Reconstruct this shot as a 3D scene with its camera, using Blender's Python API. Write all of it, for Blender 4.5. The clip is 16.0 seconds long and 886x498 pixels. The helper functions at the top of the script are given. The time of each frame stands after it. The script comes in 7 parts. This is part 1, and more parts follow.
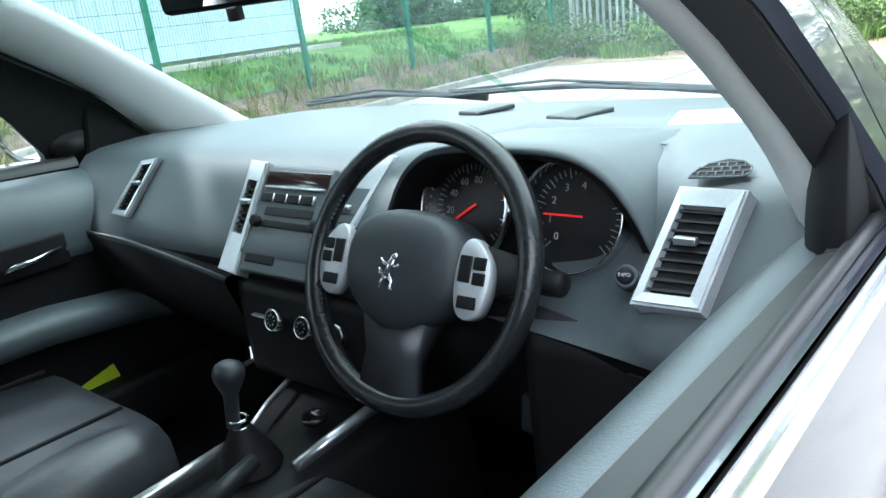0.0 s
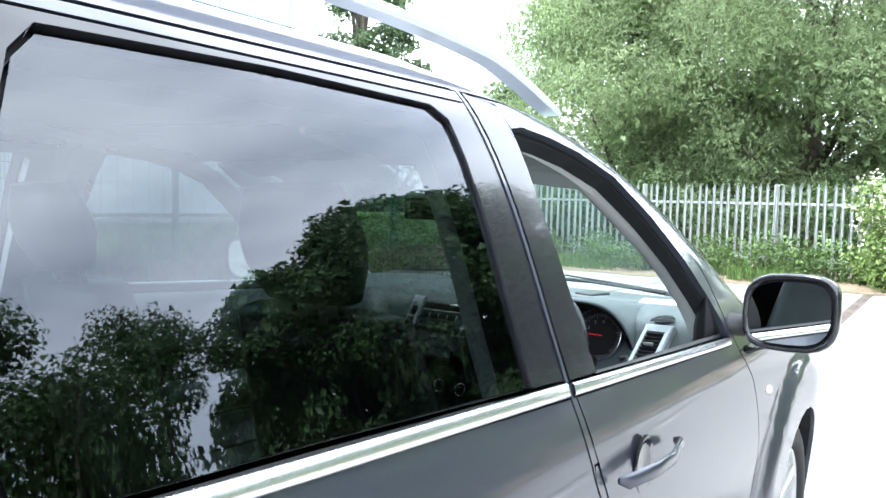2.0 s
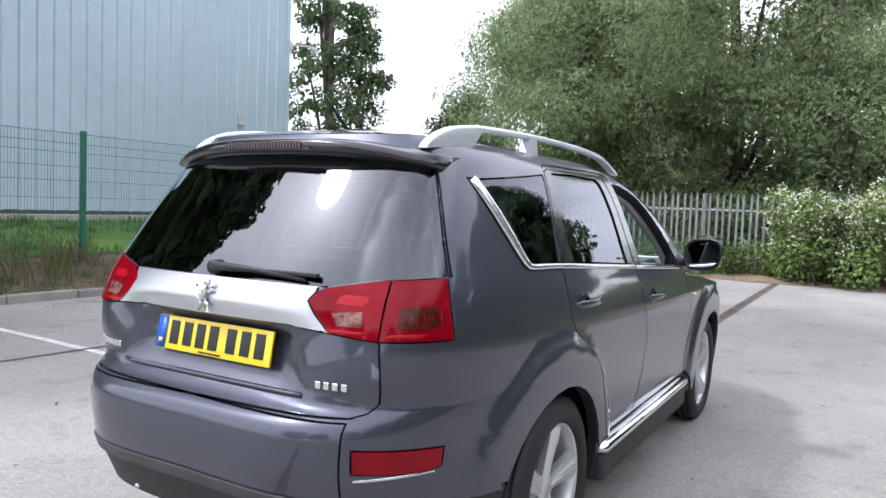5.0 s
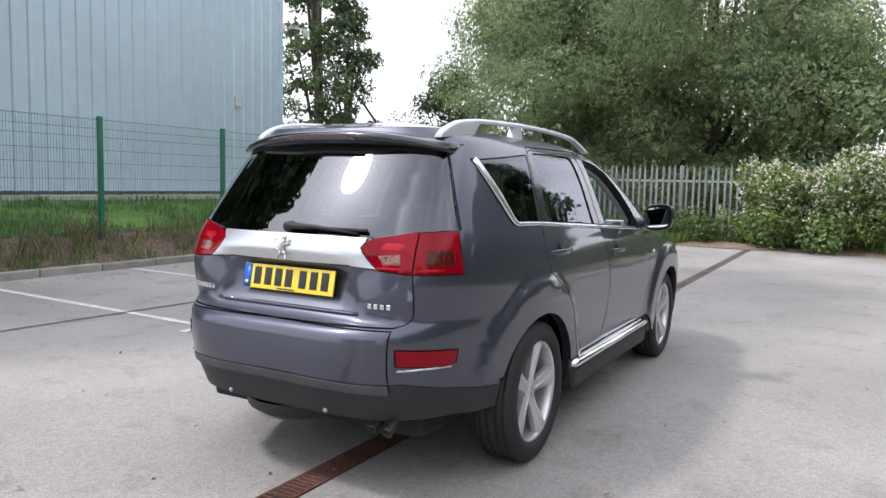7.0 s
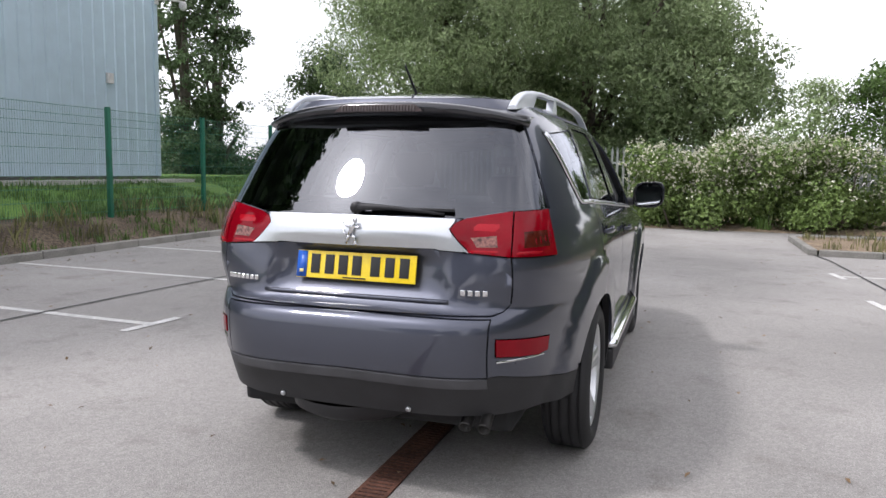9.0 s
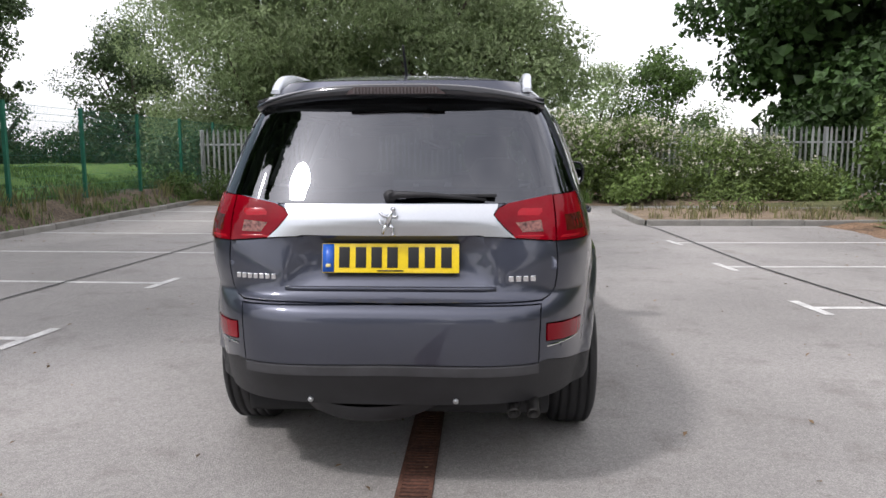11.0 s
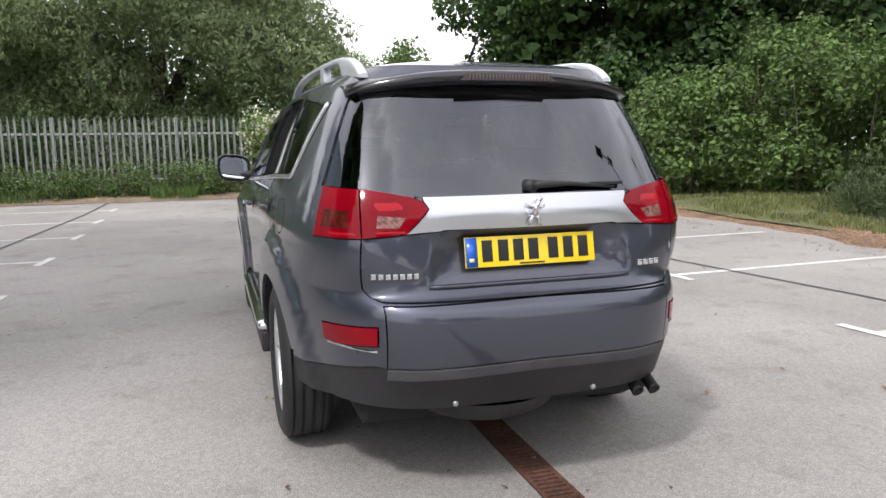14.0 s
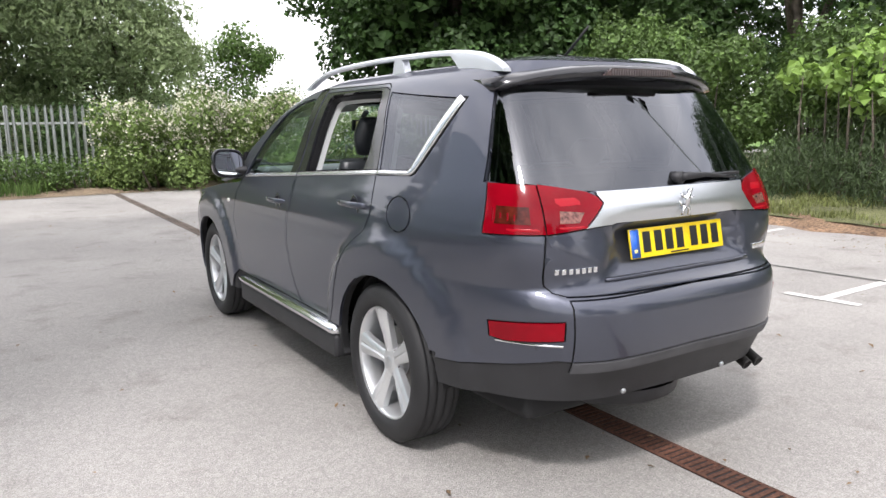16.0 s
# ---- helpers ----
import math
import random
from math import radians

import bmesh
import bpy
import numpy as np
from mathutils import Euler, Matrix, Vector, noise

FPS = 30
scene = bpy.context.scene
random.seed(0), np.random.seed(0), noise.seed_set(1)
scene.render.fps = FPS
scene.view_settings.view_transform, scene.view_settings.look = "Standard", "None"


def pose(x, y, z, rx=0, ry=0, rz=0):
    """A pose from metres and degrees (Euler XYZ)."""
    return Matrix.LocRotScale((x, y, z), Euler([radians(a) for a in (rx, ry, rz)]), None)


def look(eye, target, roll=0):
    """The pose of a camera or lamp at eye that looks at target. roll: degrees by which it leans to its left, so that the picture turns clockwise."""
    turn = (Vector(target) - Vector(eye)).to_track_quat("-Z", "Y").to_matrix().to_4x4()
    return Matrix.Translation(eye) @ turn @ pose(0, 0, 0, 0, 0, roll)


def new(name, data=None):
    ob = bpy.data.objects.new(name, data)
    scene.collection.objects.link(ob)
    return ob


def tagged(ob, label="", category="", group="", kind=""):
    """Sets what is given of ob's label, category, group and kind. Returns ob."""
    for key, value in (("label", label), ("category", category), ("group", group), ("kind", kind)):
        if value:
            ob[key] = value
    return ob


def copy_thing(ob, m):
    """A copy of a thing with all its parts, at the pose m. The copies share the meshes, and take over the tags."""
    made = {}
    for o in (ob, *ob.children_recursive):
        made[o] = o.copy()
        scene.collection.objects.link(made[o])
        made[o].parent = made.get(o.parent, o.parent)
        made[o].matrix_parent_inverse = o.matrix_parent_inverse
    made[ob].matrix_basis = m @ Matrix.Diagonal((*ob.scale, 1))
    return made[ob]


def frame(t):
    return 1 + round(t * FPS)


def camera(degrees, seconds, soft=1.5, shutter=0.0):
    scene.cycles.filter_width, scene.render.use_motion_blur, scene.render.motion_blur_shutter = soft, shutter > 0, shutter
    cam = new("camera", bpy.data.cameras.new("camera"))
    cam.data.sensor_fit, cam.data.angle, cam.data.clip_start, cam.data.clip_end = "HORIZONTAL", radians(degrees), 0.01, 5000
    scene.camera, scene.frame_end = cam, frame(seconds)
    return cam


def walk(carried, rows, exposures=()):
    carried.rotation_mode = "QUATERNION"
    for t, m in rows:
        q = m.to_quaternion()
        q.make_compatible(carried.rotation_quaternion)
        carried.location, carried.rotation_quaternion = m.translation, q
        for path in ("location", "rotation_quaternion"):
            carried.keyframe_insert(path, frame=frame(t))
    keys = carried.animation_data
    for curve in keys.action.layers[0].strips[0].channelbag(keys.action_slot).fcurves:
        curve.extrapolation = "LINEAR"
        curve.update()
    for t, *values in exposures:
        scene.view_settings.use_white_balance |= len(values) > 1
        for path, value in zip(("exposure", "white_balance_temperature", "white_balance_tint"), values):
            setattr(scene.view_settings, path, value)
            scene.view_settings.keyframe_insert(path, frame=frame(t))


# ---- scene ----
# ---- camera and its walk ----
cam = camera(62.6, 16.0)
PATH = [
    (0, (0.919, 2.167, 1.303), (-0.317, 3.615, 0.689), -7.1),
    (0.5, (0.961, 2.069, 1.342), (-0.263, 3.581, 0.876), -0.5),
    (1, (1.077, 1.787, 1.378), (-0.177, 3.303, 1.019), 1.9),
    (1.5, (1.174, 1.433, 1.382), (-0.052, 2.996, 1.15), 0.6),
    (2, (1.285, 1.037, 1.4), (0.133, 2.667, 1.272), 1.5),
    (2.5, (1.397, 0.675, 1.41), (0.232, 2.297, 1.313), 0.3),
    (3, (1.461, 0.205, 1.397), (0.356, 1.87, 1.333), 0.2),
    (3.5, (1.551, -0.217, 1.4), (0.48, 1.471, 1.334), 0.5),
    (4, (1.608, -0.682, 1.397), (0.54, 1.008, 1.337), 1.8),
    (4.5, (1.674, -1.091, 1.395), (0.664, 0.631, 1.277), 2.1),
    (4.7, (1.725, -1.252, 1.391), (0.709, 0.467, 1.277), 2.2),
    (6.8, (2.178, -2.298, 1.378), (1.203, -0.562, 1.197), 1.4),
    (7, (2.179, -2.31, 1.374), (1.199, -0.576, 1.192), 1.3),
    (7.5, (2.116, -2.34, 1.373), (1.152, -0.598, 1.178), 1.1),
    (8, (1.865, -2.459, 1.358), (1.01, -0.663, 1.151), 1.4),
    (8.5, (1.574, -2.467, 1.314), (0.796, -0.636, 1.114), 1.4),
    (9, (1.249, -2.471, 1.324), (0.615, -0.586, 1.105), 0.9),
    (9.5, (0.924, -2.565, 1.322), (0.512, -0.621, 1.095), -0.4),
    (12, (0.061, -2.558, 1.333), (0.074, -0.577, 1.055), 0.6),
    (12.5, (-0.159, -2.601, 1.323), (-0.02, -0.626, 1.04), 1.1),
    (13, (-0.485, -2.548, 1.3), (-0.188, -0.591, 1.016), 2.6),
    (13.5, (-0.775, -2.384, 1.325), (-0.351, -0.452, 1.028), -0.2),
    (14, (-1.126, -2.286, 1.337), (-0.52, -0.404, 1.039), -0.6),
    (14.5, (-1.439, -2.132, 1.311), (-0.715, -0.291, 1.017), 0.4),
    (15, (-1.7, -1.909, 1.346), (-0.847, -0.129, 1.022), -0.6),
    (15.5, (-2.01, -1.808, 1.374), (-0.989, -0.121, 1.04), -1.8),
    (16, (-2.247, -1.742, 1.38), (-1.207, -0.067, 1.043), -0.9),
]

EXPOSURES = [(0.0, 3.0, 5740, 4), (0.5, 2.80, 5760, 4), (1.0, 2.48, 5800, 4), (1.5, 2.75, 5800, 5), (2.5, 2.42, 5790, 8), (3.5, 1.86, 5820, 12), (4.5, 1.3, 5930, 15), (7.0, 0.98, 6160, 15.5), (9.5, 0.72, 6280, 15.5), (12.0, 0.64, 6400, 15.5), (13.5, 0.80, 6450, 15), (16.0, 1.28, 6450, 14)]
walk(cam, [(t, look(eye, target, roll)) for t, eye, target, roll in PATH], EXPOSURES)

# ---- world and sun ----
SUN_AZ, SUN_EL = 233.0, 53.5
world = bpy.data.worlds.new("sky")
scene.world = world
world.use_nodes = True
wt = world.node_tree
wt.nodes.clear()
w_out = wt.nodes.new("ShaderNodeOutputWorld")
w_bg = wt.nodes.new("ShaderNodeBackground")
w_sky = wt.nodes.new("ShaderNodeTexSky")
w_sky.sky_type, w_sky.sun_disc = "NISHITA", False
w_sky.sun_elevation, w_sky.sun_rotation = radians(SUN_EL), radians(SUN_AZ)
w_co = wt.nodes.new("ShaderNodeTexCoord")
w_map = wt.nodes.new("ShaderNodeMapping")
w_map.inputs["Scale"].default_value = (1.0, 1.0, 2.6)
w_noise = wt.nodes.new("ShaderNodeTexNoise")
w_noise.inputs["Scale"].default_value = 1.7
w_noise.inputs["Detail"].default_value = 7.0
w_noise.inputs["Roughness"].default_value = 0.55
w_ramp = wt.nodes.new("ShaderNodeValToRGB")
w_ramp.color_ramp.elements[0].position, w_ramp.color_ramp.elements[0].color = 0.34, (5.0, 5.1, 5.4, 1)
w_ramp.color_ramp.elements[1].position, w_ramp.color_ramp.elements[1].color = 0.66, (10.6, 10.4, 10.1, 1)
w_mix = wt.nodes.new("ShaderNodeMixRGB")
w_mix.inputs["Fac"].default_value = 0.82
w_bg.inputs["Strength"].default_value = 0.127
wt.links.new(w_co.outputs["Generated"], w_map.inputs["Vector"])
wt.links.new(w_map.outputs["Vector"], w_noise.inputs["Vector"])
wt.links.new(w_noise.outputs["Fac"], w_ramp.inputs["Fac"])
wt.links.new(w_sky.outputs["Color"], w_mix.inputs["Color1"])
wt.links.new(w_ramp.outputs["Color"], w_mix.inputs["Color2"])
# thin bright cloud round the veiled sun
az, el = radians(SUN_AZ), radians(SUN_EL)
sun_dir = Vector((math.sin(az) * math.cos(el), math.cos(az) * math.cos(el), math.sin(el)))
w_dot = wt.nodes.new("ShaderNodeVectorMath")
w_dot.operation = "DOT_PRODUCT"
w_dot.inputs[1].default_value = sun_dir
w_add = w_mix
for power, gain in ((16.0, 3.5), (70.0, 9.0), (500.0, 12.0)):
    w_pow = wt.nodes.new("ShaderNodeMath")
    w_pow.operation, w_pow.use_clamp = "POWER", False
    w_max = wt.nodes.new("ShaderNodeMath")
    w_max.operation, w_max.inputs[1].default_value = "MAXIMUM", 0.0
    w_pow.inputs[1].default_value = power
    w_gain = wt.nodes.new("ShaderNodeMixRGB")
    w_gain.blend_type, w_gain.inputs["Color2"].default_value = "ADD", (gain, gain * 0.98, gain * 0.94, 1)
    wt.links.new(w_co.outputs["Generated"], w_dot.inputs[0])
    wt.links.new(w_dot.outputs["Value"], w_max.inputs[0])
    wt.links.new(w_max.outputs["Value"], w_pow.inputs[0])
    wt.links.new(w_pow.outputs["Value"], w_gain.inputs["Fac"])
    wt.links.new(w_add.outputs["Color"], w_gain.inputs["Color1"])
    w_add = w_gain
wt.links.new(w_add.outputs["Color"], w_bg.inputs["Color"])
wt.links.new(w_bg.outputs["Background"], w_out.inputs["Surface"])
sun_lamp = bpy.data.lights.new("sun", "SUN")
sun_lamp.energy, sun_lamp.angle, sun_lamp.color = 1.15, radians(6.0), (1.0, 0.98, 0.95)
sun = new("sun", sun_lamp)
sun.matrix_world = look(sun_dir * 60, (0, 0, 0))

# ---- materials ----
def mat(name, base=(0.5, 0.5, 0.5), rough=0.5, metal=0.0, **more):
    """Principled material. more: coat, coat_rough, trans, ior, spec, emit, strength, alpha;
    var=(scale, dark, light) mottles the colour, fine=(scale, amount) is a second scale, bump=(scale, height)."""
    m = bpy.data.materials.new(name)
    m.use_nodes = True
    nt = m.node_tree
    b = nt.nodes["Principled BSDF"]
    b.inputs["Base Color"].default_value = (*base, 1)
    b.inputs["Roughness"].default_value, b.inputs["Metallic"].default_value = rough, metal
    for key, socket in (("coat", "Coat Weight"), ("coat_rough", "Coat Roughness"), ("trans", "Transmission Weight"), ("ior", "IOR"),
                        ("spec", "Specular IOR Level"), ("strength", "Emission Strength"), ("alpha", "Alpha"), ("sheen", "Sheen Weight"),
                        ("sub", "Subsurface Weight")):
        if key in more:
            b.inputs[socket].default_value = more[key]
    if "emit" in more:
        b.inputs["Emission Color"].default_value = (*more["emit"], 1)
    co = nt.nodes.new("ShaderNodeTexCoord")
    vec = co.outputs["Object"]

    def tex(scale, detail=5.0):
        n = nt.nodes.new("ShaderNodeTexNoise")
        n.inputs["Scale"].default_value, n.inputs["Detail"].default_value = scale, detail
        nt.links.new(vec, n.inputs["Vector"])
        return n

    colour = None
    if "var" in more:
        scale, lo, hi = more["var"]
        n = tex(scale)
        r = nt.nodes.new("ShaderNodeValToRGB")
        r.color_ramp.elements[0].position, r.color_ramp.elements[1].position = 0.3, 0.7
        r.color_ramp.elements[0].color = (*[min(1, c * lo) for c in base], 1)
        r.color_ramp.elements[1].color = (*[min(1, c * hi) for c in base], 1)
        nt.links.new(n.outputs["Fac"], r.inputs["Fac"])
        colour = r.outputs["Color"]
    if "fine" in more:
        scale, amount = more["fine"]
        n = tex(scale, 2.0)
        r = nt.nodes.new("ShaderNodeValToRGB")
        r.color_ramp.elements[0].position, r.color_ramp.elements[1].position = 0.35, 0.65
        r.color_ramp.elements[0].color = (1 - amount,) * 3 + (1,)
        r.color_ramp.elements[1].color = (1 + amount,) * 3 + (1,)
        nt.links.new(n.outputs["Fac"], r.inputs["Fac"])
        x = nt.nodes.new("ShaderNodeMixRGB")
        x.blend_type = "MULTIPLY"
        x.inputs["Fac"].default_value = 1.0
        x.inputs["Color1"].default_value = (*base, 1)
        if colour:
            nt.links.new(colour, x.inputs["Color1"])
        nt.links.new(r.outputs["Color"], x.inputs["Color2"])
        colour = x.outputs["Color"]
    if "rand" in more:
        info = nt.nodes.new("ShaderNodeObjectInfo" if more["rand"][0] == "object" else "ShaderNodeNewGeometry")
        h = nt.nodes.new("ShaderNodeHueSaturation")
        f = nt.nodes.new("ShaderNodeMapRange")
        f.inputs["To Min"].default_value, f.inputs["To Max"].default_value = more["rand"][1], more["rand"][2]
        nt.links.new(info.outputs["Random" if more["rand"][0] == "object" else "Random Per Island"], f.inputs["Value"])
        nt.links.new(f.outputs["Result"], h.inputs["Value"])
        h.inputs["Color"].default_value = (*base, 1)
        if colour:
            nt.links.new(colour, h.inputs["Color"])
        colour = h.outputs["Color"]
    if colour:
        nt.links.new(colour, b.inputs["Base Color"])
    if "bump" in more:
        scale, height = more["bump"]
        n = tex(scale, 4.0)
        p = nt.nodes.new("ShaderNodeBump")
        p.inputs["Strength"].default_value, p.inputs["Distance"].default_value = 1.0, height
        nt.links.new(n.outputs["Fac"], p.inputs["Height"])
        nt.links.new(p.outputs["Normal"], b.inputs["Normal"])
    return m


M_PAINT = mat("grey_metallic_paint", (0.063, 0.069, 0.094), 0.42, 0.7, coat=1.0, coat_rough=0.03, var=(1.2, 0.95, 1.05), fine=(900, 0.12))
M_GAP = mat("panel_gap", (0.008, 0.008, 0.009), 0.8)
M_BLACK = mat("black_plastic", (0.018, 0.018, 0.02), 0.55, var=(6, 0.8, 1.3), bump=(300, 0.0006))
M_GLOSSBLACK = mat("gloss_black", (0.016, 0.016, 0.019), 0.16, spec=0.45, coat=0.5, coat_rough=0.03, var=(3, 0.85, 1.15))
M_RUBBER = mat("tyre_rubber", (0.012, 0.012, 0.013), 0.65, var=(8, 0.8, 1.4), bump=(120, 0.001))
M_SEAL = mat("rubber_seal", (0.012, 0.012, 0.013), 0.45)
M_CHROME = mat("chrome", (0.78, 0.79, 0.81), 0.09, 1.0, fine=(60, 0.05))
M_BELT = mat("bright_trim", (0.82, 0.83, 0.85), 0.22, 0.9, fine=(300, 0.04))
M_SATIN = mat("satin_silver", (0.60, 0.62, 0.64), 0.3, 0.9, fine=(400, 0.05))
M_RAIL = mat("roof_rail_silver", (0.66, 0.69, 0.73), 0.36, 0.35, coat=0.3, fine=(300, 0.04))
M_ALLOY = mat("alloy_silver", (0.68, 0.69, 0.70), 0.3, 0.7, coat=0.4, var=(5, 0.85, 1.05))
M_DISC = mat("brake_disc", (0.25, 0.24, 0.23), 0.4, 0.9, var=(9, 0.7, 1.2))
M_RED = mat("red_lamp_lens", (0.22, 0.0015, 0.008), 0.10, 0.0, spec=0.16, coat=0.10, coat_rough=0.02, var=(7, 0.75, 1.1))
M_DARKRED = mat("dark_red_lens", (0.065, 0.010, 0.006), 0.12, 0.0, spec=0.22, coat=0.12, var=(30, 0.5, 1.6))
M_CLEAR = mat("clear_lamp_lens", (0.18, 0.075, 0.06), 0.15, 0.2, spec=0.4, coat=0.3, var=(60, 0.3, 1.8))
M_REDBRIGHT = mat("bright_red_lens", (0.34, 0.006, 0.014), 0.15, spec=0.22, coat=0.12)
M_REDDEEP = mat("deep_red_lens", (0.16, 0.001, 0.005), 0.15, spec=0.22, coat=0.12)
M_PLATE = mat("yellow_plate", (0.85, 0.62, 0.01), 0.35, coat=0.5, fine=(90, 0.03))
M_PLATEBLUE = mat("plate_blue", (0.02, 0.12, 0.55), 0.35, coat=0.4)
M_INK = mat("black_characters", (0.012, 0.012, 0.012), 0.4)
M_MIRROR = mat("mirror_glass", (0.9, 0.92, 0.94), 0.015, 1.0)


def glass(name, tint, mixin, power=3.6):
    """Thin pane: a tinted see-through layer under a clear reflection."""
    m = bpy.data.materials.new(name)
    m.use_nodes = True
    nt = m.node_tree
    nt.nodes.clear()
    o = nt.nodes.new("ShaderNodeOutputMaterial")
    t = nt.nodes.new("ShaderNodeBsdfTransparent")
    t.inputs["Color"].default_value = (*tint, 1)
    g = nt.nodes.new("ShaderNodeBsdfGlossy")
    g.inputs["Roughness"].default_value = 0.012
    g.inputs["Color"].default_value = (0.9, 0.93, 1.0, 1)
    lw = nt.nodes.new("ShaderNodeLayerWeight")
    lw.inputs["Blend"].default_value = 0.5
    pw = nt.nodes.new("ShaderNodeMath")
    pw.operation, pw.inputs[1].default_value = "POWER", power
    f = nt.nodes.new("ShaderNodeMath")
    f.operation, f.inputs[1].default_value, f.inputs[2].default_value = "MULTIPLY_ADD", 1.0 - mixin, mixin
    nt.links.new(lw.outputs["Facing"], pw.inputs[0])
    nt.links.new(pw.outputs["Value"], f.inputs[0])
    x = nt.nodes.new("ShaderNodeMixShader")
    nt.links.new(f.outputs["Value"], x.inputs["Fac"])
    nt.links.new(t.outputs["BSDF"], x.inputs[1])
    nt.links.new(g.outputs["BSDF"], x.inputs[2])
    nt.links.new(x.outputs["Shader"], o.inputs["Surface"])
    return m


M_TINT = glass("privacy_glass", (0.13, 0.15, 0.155), 0.08, 4.5)
M_GLASS = glass("clear_glass", (0.80, 0.91, 0.86), 0.05)
M_SCREEN = glass("green_windscreen_glass", (0.80, 0.91, 0.86), 0.03, 5.0)
M_REARGLASS = glass("rear_privacy_glass", (0.06, 0.066, 0.072), 0.11)


# ---- mesh helpers ----
def finish(name, bm, material, parent=None, label="", smooth=True, normals=None):
    me = bpy.data.meshes.new(name)
    bm.to_mesh(me)
    bm.free()
    for m in material if isinstance(material, (list, tuple)) else [material]:
        me.materials.append(m)
    if smooth:
        me.shade_smooth()
    ob = new(name, me)
    if parent:
        ob.parent = parent
    if label:
        ob["label"] = label
    return ob


def part(name, bm, material, parent, label="", smooth=True):
    return finish(name, bm, material, parent, label, smooth)


def thing(name, label, category, group="", kind="", at=(0, 0, 0)):
    e = new(name)
    e.location = at
    return tagged(e, label, category, group, kind)


def add_box(bm, x0, x1, y0, y1, z0, z1, bevel=0.0, turn=None, segs=2):
    res = bmesh.ops.create_cube(bm, size=1.0)
    vs = res["verts"]
    for v in vs:
        v.co = Vector((x0 + (v.co.x + 0.5) * (x1 - x0), y0 + (v.co.y + 0.5) * (y1 - y0), z0 + (v.co.z + 0.5) * (z1 - z0)))
    if bevel > 0:
        es = list({e for v in vs for e in v.link_edges})
        out = bmesh.ops.bevel(bm, geom=es, offset=bevel, segments=segs, affect="EDGES", profile=0.7)
        vs = list({v for f in out["faces"] for v in f.verts} | {v for v in vs if v.is_valid})
    if turn:
        bmesh.ops.transform(bm, matrix=turn, verts=[v for v in vs if v.is_valid])
    return vs


def add_tube(bm, pts, radius, sides=8, closed=False, caps=True):
    """A round bar along pts; radius is a number or one for each point."""
    pts = [Vector(p) for p in pts]
    n = len(pts)
    rad = radius if isinstance(radius, (list, tuple)) else [radius] * n
    rings, up = [], None
    for i, p in enumerate(pts):
        d = (pts[(i + 1) % n] - pts[i - 1]) if closed else (pts[min(i + 1, n - 1)] - pts[max(i - 1, 0)])
        d.normalize()
        if up is None:
            up = d.orthogonal().normalized()
        up = (up - d * up.dot(d)).normalized()
        side = d.cross(up)
        rings.append([bm.verts.new(p + rad[i] * (math.cos(a) * up + math.sin(a) * side)) for a in [2 * math.pi * k / sides for k in range(sides)]])
    m = n if closed else n - 1
    for i in range(m):
        a, b = rings[i], rings[(i + 1) % n]
        for k in range(sides):
            bm.faces.new((a[k], a[(k + 1) % sides], b[(k + 1) % sides], b[k]))
    if caps and not closed:
        bm.faces.new(rings[0][::-1])
        bm.faces.new(rings[-1])
    return rings


def add_loft(bm, rings, closed_ring=True, cap=True):
    """Skins rows of points, all of one length."""
    vr = [[bm.verts.new(p) for p in r] for r in rings]
    k = len(vr[0])
    for a, b in zip(vr, vr[1:]):
        for i in range(k if closed_ring else k - 1):
            j = (i + 1) % k
            bm.faces.new((a[i], a[j], b[j], b[i]))
    if cap and closed_ring:
        bm.faces.new(vr[0][::-1])
        bm.faces.new(vr[-1])
    return vr


def add_lathe(bm, profile, turn, sides=32):
    """Turns (radius, along) pairs round the local z axis, then puts the shape at turn."""
    rings = []
    for r, h in profile:
        rings.append([turn @ Vector((r * math.cos(2 * math.pi * k / sides), r * math.sin(2 * math.pi * k / sides), h)) for k in range(sides)])
    return add_loft(bm, rings, True, False)


def smooth_path(pts, n, closed=False):
    """A round curve through pts, n steps between each two."""
    pts = [Vector(p) for p in pts]
    m = len(pts)
    out = []
    for i in range(m if closed else m - 1):
        if closed:
            a, b, c, d = pts[i - 1], pts[i], pts[(i + 1) % m], pts[(i + 2) % m]
        else:
            a, b, c, d = pts[max(i - 1, 0)], pts[i], pts[i + 1], pts[min(i + 2, m - 1)]
        for k in range(n):
            t = k / n
            out.append(0.5 * (2 * b + (c - a) * t + (2 * a - 5 * b + 4 * c - d) * t * t + (3 * b - a - 3 * c + d) * t ** 3))
    if not closed:
        out.append(pts[-1])
    return out


